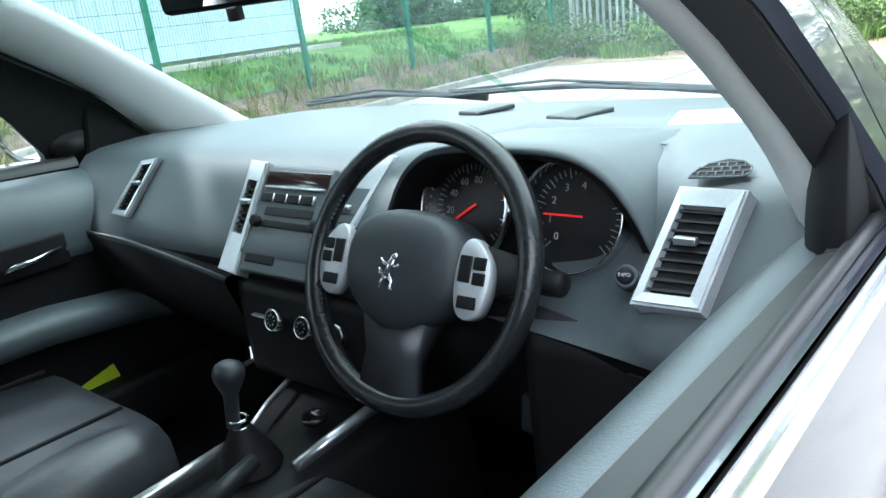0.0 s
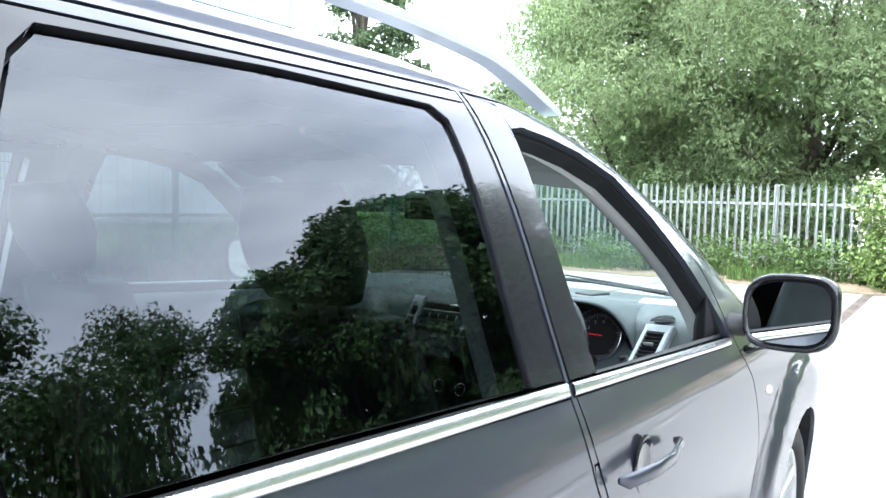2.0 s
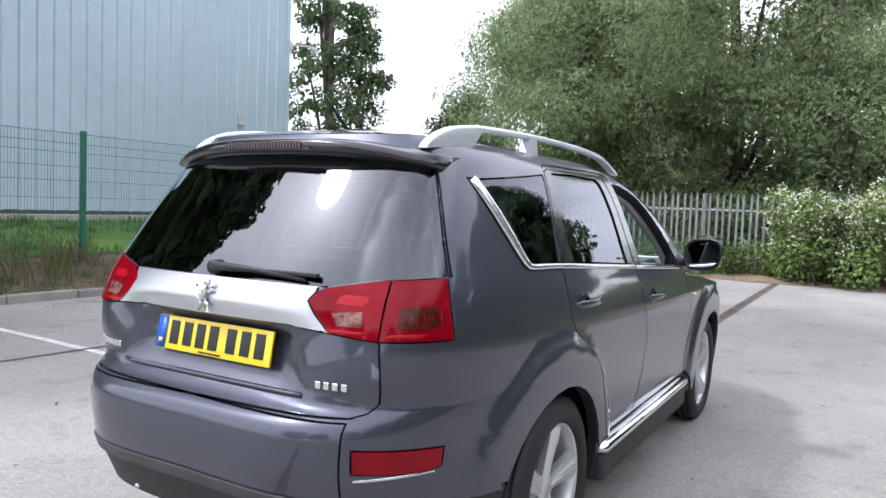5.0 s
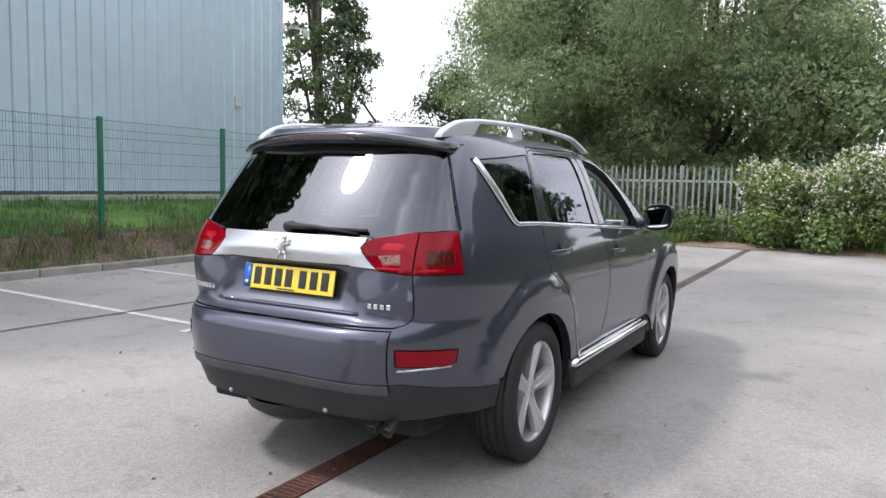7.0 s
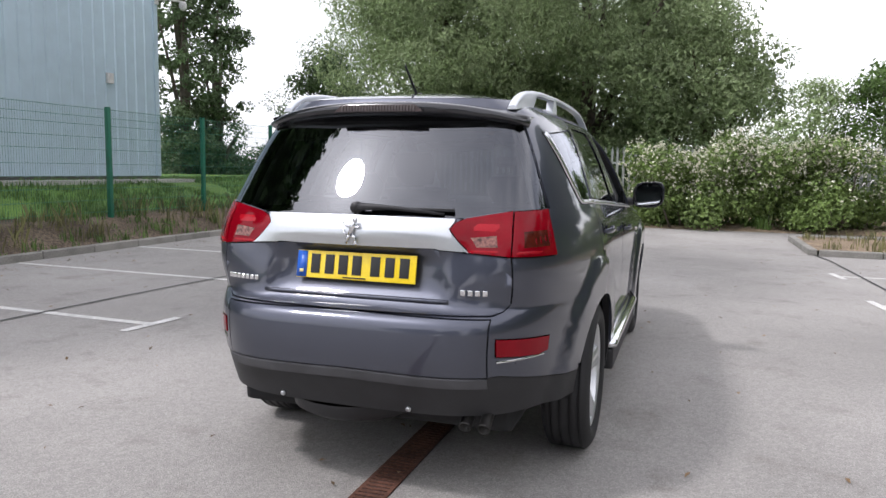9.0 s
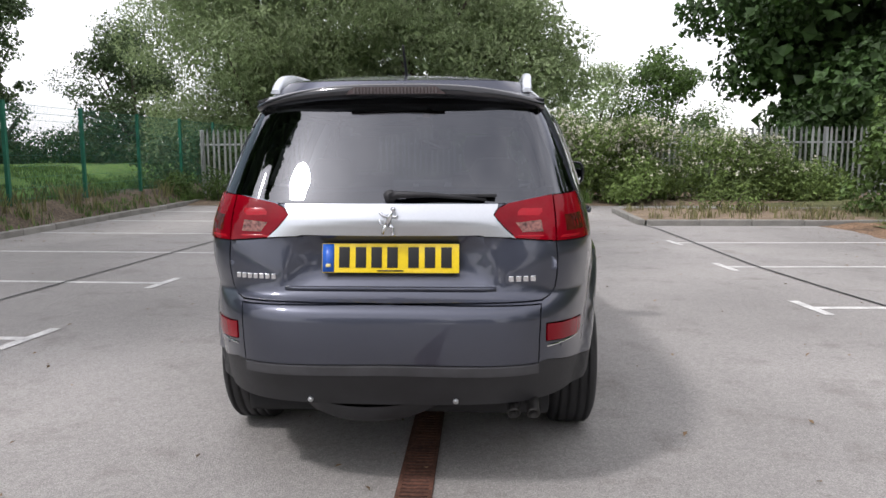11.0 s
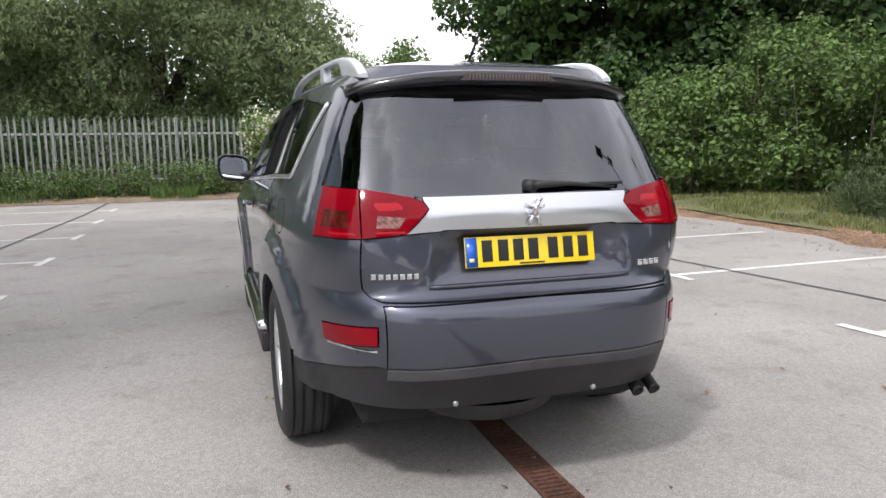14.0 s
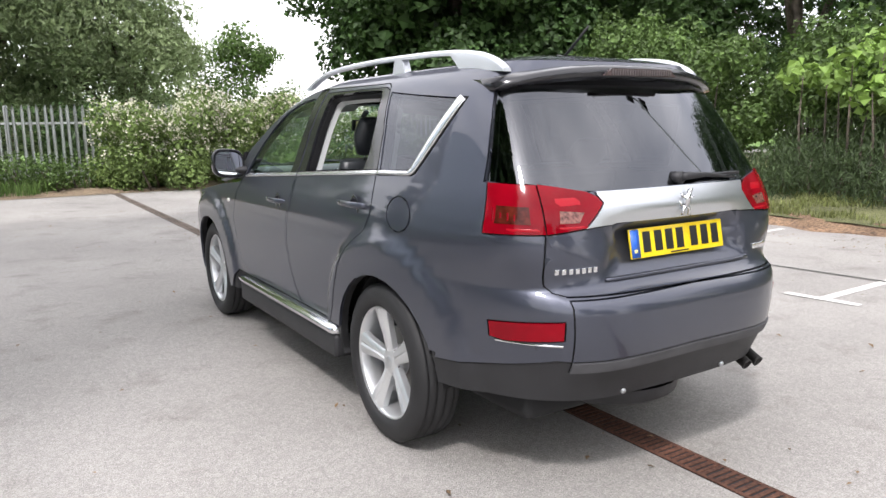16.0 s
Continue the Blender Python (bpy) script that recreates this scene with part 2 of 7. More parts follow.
def pchip(xs, ys):
    """A smooth curve with no overshoot through the given pairs."""
    xs, ys = np.array(xs, float), np.array(ys, float)
    h, d = np.diff(xs), np.diff(ys) / np.diff(xs)
    m = np.zeros(len(xs))
    for i in range(1, len(xs) - 1):
        if d[i - 1] * d[i] > 0:
            w1, w2 = 2 * h[i] + h[i - 1], h[i] + 2 * h[i - 1]
            m[i] = (w1 + w2) / (w1 / d[i - 1] + w2 / d[i])
    m[0], m[-1] = d[0], d[-1]

    def f(x):
        x = min(max(x, xs[0]), xs[-1])
        i = int(min(max(np.searchsorted(xs, x) - 1, 0), len(h) - 1))
        t = (x - xs[i]) / h[i]
        return float((1 + 2 * t) * (1 - t) ** 2 * ys[i] + t * (1 - t) ** 2 * h[i] * m[i] + t * t * (3 - 2 * t) * ys[i + 1] + t * t * (t - 1) * h[i] * m[i + 1])

    return f

# ---- the car: the surface of its body ----
# y runs from the rear bumper (0) to the front, x to its right side, z up.
AX_R, AX_F, HUB_Z = 1.01, 3.68, 0.352
YC = 1.5
WIDTH = pchip([0.18, 0.24, 0.34, 0.5, 0.65, 0.78, 0.90, 1.0, 1.08, 1.14, 1.2, 1.3, 1.4, 1.5, 1.56, 1.6, 1.63],
              [0.785, 0.832, 0.855, 0.867, 0.873, 0.878, 0.876, 0.866, 0.847, 0.827, 0.804, 0.767, 0.727, 0.677, 0.636, 0.594, 0.547])
REAR = pchip([0.18, 0.24, 0.30, 0.38, 0.46, 0.55, 0.64, 0.72, 0.76, 0.80, 0.90, 1.0, 1.06, 1.12, 1.18, 1.3, 1.45, 1.56, 1.63],
             [0.30, 0.20, 0.14, 0.108, 0.07, 0.035, 0.025, 0.03, 0.05, 0.115, 0.135, 0.155, 0.172, 0.198, 0.234, 0.311, 0.412, 0.488, 0.537])
G_SIDE = pchip([1.03, 1.1, 1.2, 1.3, 1.4, 1.5, 1.56, 1.6, 1.63], [3.14, 3.05, 2.91, 2.76, 2.59, 2.38, 2.18, 1.98, 1.75])
G_FRONT = pchip([1.03, 1.1, 1.2, 1.3, 1.4, 1.5, 1.56, 1.6, 1.63], [3.74, 3.61, 3.41, 3.19, 2.97, 2.73, 2.56, 2.40, 2.22])
CORNER = pchip([0.2, 0.74, 1.0, 1.3, 1.6], [4.6, 5.0, 8.0, 8.5, 9.0])
S_END = 5.0


def ring(phi, n):
    c, s = math.cos(phi), math.sin(phi)
    r = (abs(c) ** n + abs(s) ** n) ** (-1 / n)
    return r * c, r * s


def body(s, z, upper=False):
    """Place on the right half of the body: s = y along the side, 0 at the middle of the rear, S_END at the middle of the front."""
    w = WIDTH(z)
    if s < YC:
        c, d = ring((YC - s) / YC * math.pi / 2, CORNER(z))
        y = YC - (YC - REAR(z)) * d
        x = w * c * (1 - 0.12 * ((YC - y) / 1.3) ** 2)
        # the tailgate is bowed across the car from the bright bar upwards
        y += 0.22 * min(1.0, max(0.0, (z - 0.98) / 0.1)) * (min(x, 0.5) ** 2 - 0.25) * d ** 4
    else:
        yb, yf, n = (G_SIDE(z), G_FRONT(z), 2.5) if upper else (3.75, 4.60, 2.8)
        if s <= yb:
            x, y = w, s
        else:
            c, d = ring((s - yb) / (S_END - yb) * math.pi / 2, n)
            x, y = w * c, yb + (yf - yb) * d
    if z < 0.95:
        for ya in (AX_R, AX_F):
            r = math.hypot(y - ya, z - HUB_Z)
            if r < 0.62 and x > 0.5:
                k = min(1.0, max(0.0, (0.60 - r) / 0.075))
                x += 0.030 * k * k * (3 - 2 * k)
    return Vector((x, y, z))


def body_normal(s, z, upper=False):
    e = 0.004
    a = body(min(s + e, S_END), z, upper) - body(max(s - e, 0), z, upper)
    b = body(s, z + e, upper) - body(s, z - e, upper)
    n = a.cross(b)
    n.normalize()
    return n if n.dot(body(s, z, upper) - Vector((0, 2.2, 0.9))) > 0 else -n


def s_at_x(x, z):
    lo, hi = 0.0, YC
    for _ in range(30):
        m = (lo + hi) / 2
        lo, hi = (m, hi) if body(m, z).x < x else (lo, m)
    return lo


def s_at_y(y, z):
    if y >= YC:
        return y
    lo, hi = 0.0, YC
    for _ in range(30):
        m = (lo + hi) / 2
        lo, hi = (m, hi) if body(m, z).y < y else (lo, m)
    return lo


def drawn(x):
    """Places across the rear, drawn in a little towards the corners."""
    return x * (1 - 0.027 * min(1.0, max(0.0, (x - 0.42) / 0.2)))


def at_x(*pairs):
    """Rear pieces: pairs of x, z to the flat sheet."""
    return [(s_at_x(drawn(x), z), z) for x, z in pairs]


def at_y(*pairs):
    """Side pieces: pairs of y, z to the flat sheet."""
    return [(s_at_y(y, z), z) for y, z in pairs]


def inside(p, poly):
    x, y, odd = p[0], p[1], False
    for (x0, y0), (x1, y1) in zip(poly, poly[1:] + poly[:1]):
        if (y0 > y) != (y1 > y) and x < (x1 - x0) * (y - y0) / (y1 - y0) + x0:
            odd = not odd
    return odd


def circle(y, z, r, n=28):
    return [(s_at_y(y + r * math.cos(2 * math.pi * k / n), max(0.2, z + r * math.sin(2 * math.pi * k / n))), z + r * math.sin(2 * math.pi * k / n)) for k in range(n)]


def cut_sheet(s_nodes, z_nodes, polys):
    """A flat grid in s and z, cut along the edges of all polys."""
    bm = bmesh.new()
    rows = [[bm.verts.new((s, z, 0)) for s in s_nodes] for z in z_nodes]
    for a, b in zip(rows, rows[1:]):
        for i in range(len(a) - 1):
            bm.faces.new((a[i], a[i + 1], b[i + 1], b[i]))
    for poly in polys:
        for a, b in zip(poly, poly[1:] + poly[:1]):
            if math.hypot(b[0] - a[0], b[1] - a[1]) < 1e-5:
                continue
            lo = (min(a[0], b[0]) - 1e-4, min(a[1], b[1]) - 1e-4)
            hi = (max(a[0], b[0]) + 1e-4, max(a[1], b[1]) + 1e-4)
            near = []
            for f in bm.faces:
                cs = [v.co for v in f.verts]
                if min(c.x for c in cs) < hi[0] and max(c.x for c in cs) > lo[0] and min(c.y for c in cs) < hi[1] and max(c.y for c in cs) > lo[1]:
                    near.append(f)
            if not near:
                continue
            geom = list({e for f in near for e in f.edges}) + list({v for f in near for v in f.verts}) + near
            bmesh.ops.bisect_plane(bm, geom=geom, dist=1e-5, plane_co=(*a, 0), plane_no=(b[1] - a[1], a[0] - b[0], 0))
    return bm


def skin(faces, sides=(1,), off=0.0, gap=0.0025, lip=0.014, shape=None):
    """Lays flat faces onto the body: a little smaller all round by gap, with edges turned inwards by lip. shape(s, z): metres to push in."""
    count = {}
    for f in faces:
        for e in f.edges:
            count[e] = count.get(e, 0) + 1
    rim = [e for e, n in count.items() if n == 1 and not (e.verts[0].co.x < 1e-4 and e.verts[1].co.x < 1e-4)]
    keep = set(faces)
    shift = {}
    for e in rim:
        f = next(g for g in e.link_faces if g in keep)
        a, b = e.verts[0].co, e.verts[1].co
        n = Vector((b.y - a.y, a.x - b.x, 0))
        if n.length < 1e-9:
            continue
        n.normalize()
        if n.dot(f.calc_center_median() - a) < 0:
            n = -n
        for v in e.verts:
            shift.setdefault(v, []).append(n)
    verts = list({v for f in faces for v in f.verts})
    verts.sort(key=lambda v: (round(v.co.x, 5), round(v.co.y, 5)))
    bm = bmesh.new()
    normals = []
    for side in sides:
        made, low = {}, {}
        for v in verts:
            c = v.co.copy()
            if v in shift:
                m = sum(shift[v], Vector())
                if m.length > 1e-6:
                    m = m.normalized() * gap
                    if c.x < 1e-4:
                        m.x = 0
                    c = c + m
            s, z = min(max(c.x, 0.0), S_END), c.y
            up = z > 1.045
            n = body_normal(s, z, up)
            p = body(s, z, up) + n * (off - (shape(s, z) if shape else 0.0))
            if v.co.x < 1e-4:
                p.x, n.x = 0.0, 0.0
            flip = Vector((side, 1, 1))
            made[v] = bm.verts.new(p * flip)
            normals.append((n * flip) if not shape else Vector())
            if v in shift and lip:
                low[v] = (bm.verts.new(p * flip), bm.verts.new((p - n * lip) * flip))
                normals.extend((Vector(), Vector()))
        for f in faces:
            vs = [made[v] for v in f.verts]
            bm.faces.new(vs if side > 0 else vs[::-1])
        if lip:
            for e in rim:
                a, b = e.verts
                if a in low and b in low:
                    bm.faces.new((low[a][0], low[b][0], low[b][1], low[a][1]))
    return bm, normals


def panel(name, faces, material, parent, label="", sides=(1,), **how):
    bm, normals = skin(faces, sides, **how)
    ob = finish(name, bm, material, parent, label)
    me = ob.data
    if len(normals) == len(me.vertices):
        me.normals_split_custom_set_from_vertices(normals)
    return ob

# ---- the car: panels ----
car = thing("car", "dark grey metallic estate car standing on the car park", "car")
LAMP = at_x((0.388, 1.092), (0.405, 1.118), (0.445, 1.136), (0.60, 1.162), (0.737, 1.172), (0.785, 0.994), (0.64, 0.994), (0.478, 1.006), (0.425, 1.05))
LAMP_IN = at_x((0.388, 1.092), (0.405, 1.118), (0.445, 1.136), (0.60, 1.162), (0.630, 1.165), (0.640, 0.994), (0.478, 1.006), (0.425, 1.05))
LAMP_CLEAR = at_x((0.47, 1.065), (0.58, 1.075), (0.59, 1.028), (0.50, 1.026))
LAMP_DARK = at_x((0.672, 1.09), (0.745, 1.095), (0.762, 1.03), (0.68, 1.027))
REARGLASS = at_x((0, 1.137), (0.405, 1.134), (0.445, 1.1365), (0.60, 1.1625), (0.738, 1.1735), (0.697, 1.28), (0.650, 1.40), (0.601, 1.50), (0.581, 1.537), (0.45, 1.55), (0, 1.552))
BAR = at_x((0, 1.1365), (0.405, 1.1335), (0.405, 1.118), (0.388, 1.092), (0.425, 1.05), (0.478, 1.006), (0.352, 1.014), (0.335, 1.018), (0, 1.018))
GATE = at_x((0, 1.56), (0.45, 1.558), (0.585, 1.54), (0.605, 1.50), (0.654, 1.40), (0.701, 1.28), (0.742, 1.1735), (0.6315, 1.1655), (0.643, 0.993), (0.648, 0.86), (0.642, 0.815), (0.62, 0.788), (0.58, 0.776), (0, 0.772))
BUMPER_MID = at_x((0, 0.772), (0.58, 0.765), (0.576, 0.70), (0.572, 0.541), (0, 0.549))
BUMPER = at_x((0, 0.772), (0.58, 0.776), (0.60, 0.782)) + at_y((0.26, 0.80), (0.40, 0.802), (0.47, 0.78), (0.57, 0.70), (0.60, 0.60), (0.62, 0.478), (0.45, 0.489)) + at_x((0.62, 0.544), (0.572, 0.541), (0, 0.549))
VALANCE = at_x((0, 0.565), (0.575, 0.56), (0.62, 0.56)) + at_y((0.45, 0.51), (0.64, 0.50), (0.66, 0.372)) + at_x((0.0, 0.362),)
REARVOID = at_x((0, 0.362),) + at_y((0.66, 0.372), (0.72, 0.28)) + [(0, 0.28)]
LEDGE = at_x((0, 0.548), (0.572, 0.540), (0.572, 0.497), (0, 0.505))
REFLECTOR = at_x((0.603, 0.692), (0.767, 0.672), (0.762, 0.613), (0.735, 0.604), (0.603, 0.622))
QGLASS = at_y((0.702, 1.483), (1.236, 1.527), (1.212, 1.480), (1.150, 1.351), (1.100, 1.190), (0.872, 1.200))
QCHROME = at_y((0.645, 1.485), (0.702, 1.486), (0.872, 1.200), (1.115, 1.190), (1.115, 1.168), (0.846, 1.176), (0.822, 1.186))
BELT_R = at_y((1.115, 1.190), (2.005, 1.142), (2.005, 1.119), (1.115, 1.168))
BELT_F = at_y((2.020, 1.138), (2.875, 1.092), (2.875, 1.072), (2.020, 1.118))
RGLASS = at_y((1.252, 1.184), (1.240, 1.26), (1.262, 1.39), (1.312, 1.510), (1.340, 1.537), (1.60, 1.543), (1.890, 1.538), (1.918, 1.520), (1.916, 1.40), (1.908, 1.150))
RFRAME_IN = at_y((1.122, 1.187), (1.165, 1.351), (1.243, 1.510), (1.265, 1.540), (1.31, 1.553), (1.993, 1.556), (2.000, 1.142))
FGLASS = at_y((2.115, 1.135), (2.105, 1.28), (2.095, 1.40), (2.108, 1.525), (2.16, 1.531), (2.25, 1.520), (2.35, 1.500), (2.475, 1.458), (2.60, 1.375), (2.725, 1.278), (2.80, 1.20), (2.855, 1.125), (2.865, 1.096))
FPILLAR = at_y((2.018, 1.139), (2.012, 1.577), (2.108, 1.566), (2.108, 1.525), (2.095, 1.40), (2.105, 1.28), (2.115, 1.135))
FFRAME = at_y((2.018, 1.139), (2.012, 1.577), (2.20, 1.574), (2.33, 1.561), (2.45, 1.537), (2.56, 1.496), (2.68, 1.42), (2.78, 1.325), (2.85, 1.22), (2.90, 1.10))
DOOR_R = at_y((1.257, 1.531), (1.275, 1.556), (1.305, 1.570), (1.998, 1.577), (2.005, 1.135), (2.036, 0.993), (2.088, 0.88), (2.108, 0.76), (2.075, 0.62), (2.02, 0.52), (1.95, 0.435), (1.50, 0.435), (1.455, 0.52), (1.42, 0.62), (1.36, 0.74), (1.27, 0.84), (1.14, 0.93), (1.10, 1.0), (1.10, 1.06), (1.122, 1.187), (1.165, 1.351))
DOOR_F = at_y((2.012, 1.577), (2.20, 1.574), (2.33, 1.561), (2.45, 1.537), (2.56, 1.496), (2.68, 1.42), (2.78, 1.325), (2.85, 1.22), (2.90, 1.10), (2.94, 1.05), (3.03, 0.97), (3.09, 0.86), (3.115, 0.78), (3.08, 0.66), (3.03, 0.555), (2.96, 0.47), (2.92, 0.435), (1.968, 0.435), (2.037, 0.515), (2.095, 0.62), (2.130, 0.76), (2.110, 0.885), (2.058, 0.997), (2.024, 1.13))
HOODVOID = [(2.96, 1.052), (3.0, 1.035), (3.4, 1.0), (3.9, 0.93), (4.4, 0.84), (5.01, 0.80), (5.01, 1.052)]
SILL = at_y((1.38, 0.435), (3.10, 0.435), (3.25, 0.29), (1.30, 0.29))
FLAP = [(s_at_y(0.875 + 0.088 * math.cos(a), 1.02), 1.02 + 0.072 * math.sin(a)) for a in [2 * math.pi * k / 14 for k in range(14)]]
SCREEN = [(G_SIDE(z) + 0.20 * (S_END - G_SIDE(z)), z) for z in (1.075, 1.15, 1.25, 1.35, 1.45, 1.53)] + [(G_SIDE(1.545) + 0.3 * (S_END - G_SIDE(1.545)), 1.545), (5.01, 1.56), (5.01, 1.07)]
FENDER = at_y((2.94, 1.05), (3.4, 1.04)) + [(4.05, 1.0), (4.05, 0.30)] + at_y((3.2, 0.29), (2.96, 0.47), (3.03, 0.555), (3.08, 0.66), (3.115, 0.78), (3.09, 0.86), (3.03, 0.97))
ARCHES = [circle(AX_R, HUB_Z, 0.392), circle(AX_F, HUB_Z, 0.392)]

CUTS = [LAMP, LAMP_IN, LAMP_CLEAR, LAMP_DARK, REARGLASS, BAR, GATE, BUMPER_MID, BUMPER, VALANCE, REARVOID, LEDGE, REFLECTOR, QGLASS, QCHROME, BELT_R, BELT_F, RGLASS, RFRAME_IN, FGLASS,
        FPILLAR, FFRAME, DOOR_R, DOOR_F, HOODVOID, SILL, FLAP, SCREEN, FENDER, *ARCHES]
s_nodes = [0.0] + [0.06 * k for k in range(1, 8)] + [0.45 + 0.025 * k for k in range(22)] + [1.0 + 0.028 * k for k in range(25)] + [1.74 + 0.06 * k for k in range(22)] + [3.06 + 0.03 * k for k in range(42)] + [4.34 + 0.06 * k for k in range(11)]
s_nodes = [s for s in s_nodes if s < 4.98] + [S_END]
z_nodes = [0.29 + 0.0345 * k for k in range(39)]
z_nodes[-1] = 1.622
z_nodes[14] = 0.788
sheet = cut_sheet(s_nodes, z_nodes, CUTS)
ORDER = [("void", HOODVOID), ("void", REARVOID), ("void", ARCHES[0]), ("void", ARCHES[1]), ("lamp_clear", LAMP_CLEAR), ("lamp_dark", LAMP_DARK), ("lamp_in", LAMP_IN), ("lamp_out", LAMP), ("reflector", REFLECTOR), ("rear_glass", REARGLASS),
         ("bar", BAR), ("gate", GATE), ("bumper_mid", BUMPER_MID), ("bumper", BUMPER), ("ledge", LEDGE), ("valance", VALANCE),
         ("qglass", QGLASS), ("qchrome", QCHROME), ("belt_r", BELT_R), ("belt_f", BELT_F), ("rglass", RGLASS), ("fglass", FGLASS),
         ("rframe", RFRAME_IN), ("fpillar", FPILLAR), ("door_r", DOOR_R), ("door_f", DOOR_F), ("sill", SILL), ("screen", SCREEN), ("flap", FLAP), ("fender", FENDER)]
PIECES = {}
for f in sheet.faces:
    c = f.calc_center_median()
    name = next((n for n, p in ORDER if inside(c, p)), None)
    if name is None:
        if c.y < 1.0:
            name = "front" if c.x > 4.0 else ("quarter" if c.x < 2.0 else "fender")
        else:
            name = "apillar" if c.x > 2.2 and c.x > G_SIDE(c.y) - 0.35 else "quarter"
    PIECES.setdefault(name, []).append(f)
flap_faces = PIECES["flap"]


def recess(s, z):
    """The hollow behind the number plate."""
    p = body(s, z)
    edge = 0.352 + (1.018 - z) * 0.31
    d = min(edge - p.x, z - 0.815, 1.03 - z)
    k = min(1.0, max(0.0, d / 0.055))
    return 0.034 * k * k * (3 - 2 * k)


def patch(name, xs, zs, material, parent, side, off=0.0085, lean=0.0):
    """A thin moulding laid on the rear of the body between two x and two z."""
    bm = bmesh.new()
    rows = []
    for j in range(3):
        z = zs[0] + (zs[1] - zs[0]) * j / 2
        row = []
        for i in range(7):
            s = s_at_x(drawn(xs[0] + (xs[1] - xs[0]) * i / 6 + lean * (1.172 - z)), z)
            p = body(s, z) + body_normal(s, z) * (off - (0.004 if j in (0, 2) or i in (0, 6) else 0.0))
            row.append(Vector((side * p.x, p.y, p.z)))
        rows.append(row)
    add_loft(bm, rows, False, False)
    bmesh.ops.recalc_face_normals(bm, faces=bm.faces)
    return part(name, bm, material, parent)


def moulding(name, path, half, height, material, parent, side, label="", base=0.002):
    """A half-round strip along (y, z) places on the side of the body."""
    bm = bmesh.new()
    at = []
    for q in path:
        s = s_at_y(q[0], q[1])
        at.append((body(s, q[1]), body_normal(s, q[1])))
    rows = []
    for i, (p, n) in enumerate(at):
        t = (at[min(i + 1, len(at) - 1)][0] - at[max(i - 1, 0)][0]).normalized()
        b = n.cross(t).normalized()
        k = 0.35 if i in (0, len(at) - 1) else 1.0
        h = half if isinstance(half, float) else half[1] + (half[0] - half[1]) * min(1.0, max(0.0, 1.6 - 2.4 * i / len(at)))
        row = [p + n * (base + height * k * math.sin(a) ** 0.7) + b * h * math.cos(a) for a in [math.pi * j / 8 for j in range(9)]]
        rows.append([Vector((side * v.x, v.y, v.z)) for v in row])
    add_loft(bm, rows, False, False)
    bmesh.ops.recalc_face_normals(bm, faces=bm.faces)
    return part(name, bm, material, parent, label)


def biggest(faces):
    """The largest joined piece of flat faces, and the rest."""
    left, groups = set(faces), []
    while left:
        todo, got = [left.pop()], []
        while todo:
            f = todo.pop()
            got.append(f)
            for e in f.edges:
                for g in e.link_faces:
                    if g in left:
                        left.remove(g)
                        todo.append(g)
        groups.append(got)
    groups.sort(key=len)
    return groups[-1], [f for g in groups[:-1] for f in g]


wing, wing_rest = biggest(PIECES["fender"])
panel("tailgate_panel", PIECES["gate"], M_PAINT, car, "", (1, -1), shape=recess)
panel("rear_bumper", PIECES["bumper_mid"], M_PAINT, car, "", (1, -1))
panel("bumper_valance", PIECES["valance"], M_BLACK, car, "dark textured lower bumper", (1, -1), off=-0.006)
# the ledge catches light from above, which is put into its lighter grey
panel("bumper_ledge", PIECES["ledge"], mat("lit_grey_plastic", (0.06, 0.06, 0.065), 0.6, var=(9, 0.8, 1.2)), car, "", (1, -1), off=0.006)
panel("tailgate_trim", PIECES["bar"], M_SATIN, car, "brushed satin silver trim bar", (1, -1), off=0.008)
rear_window = panel("rear_window", PIECES["rear_glass"], M_REARGLASS, car, "dark privacy glass", (1, -1), off=-0.002)
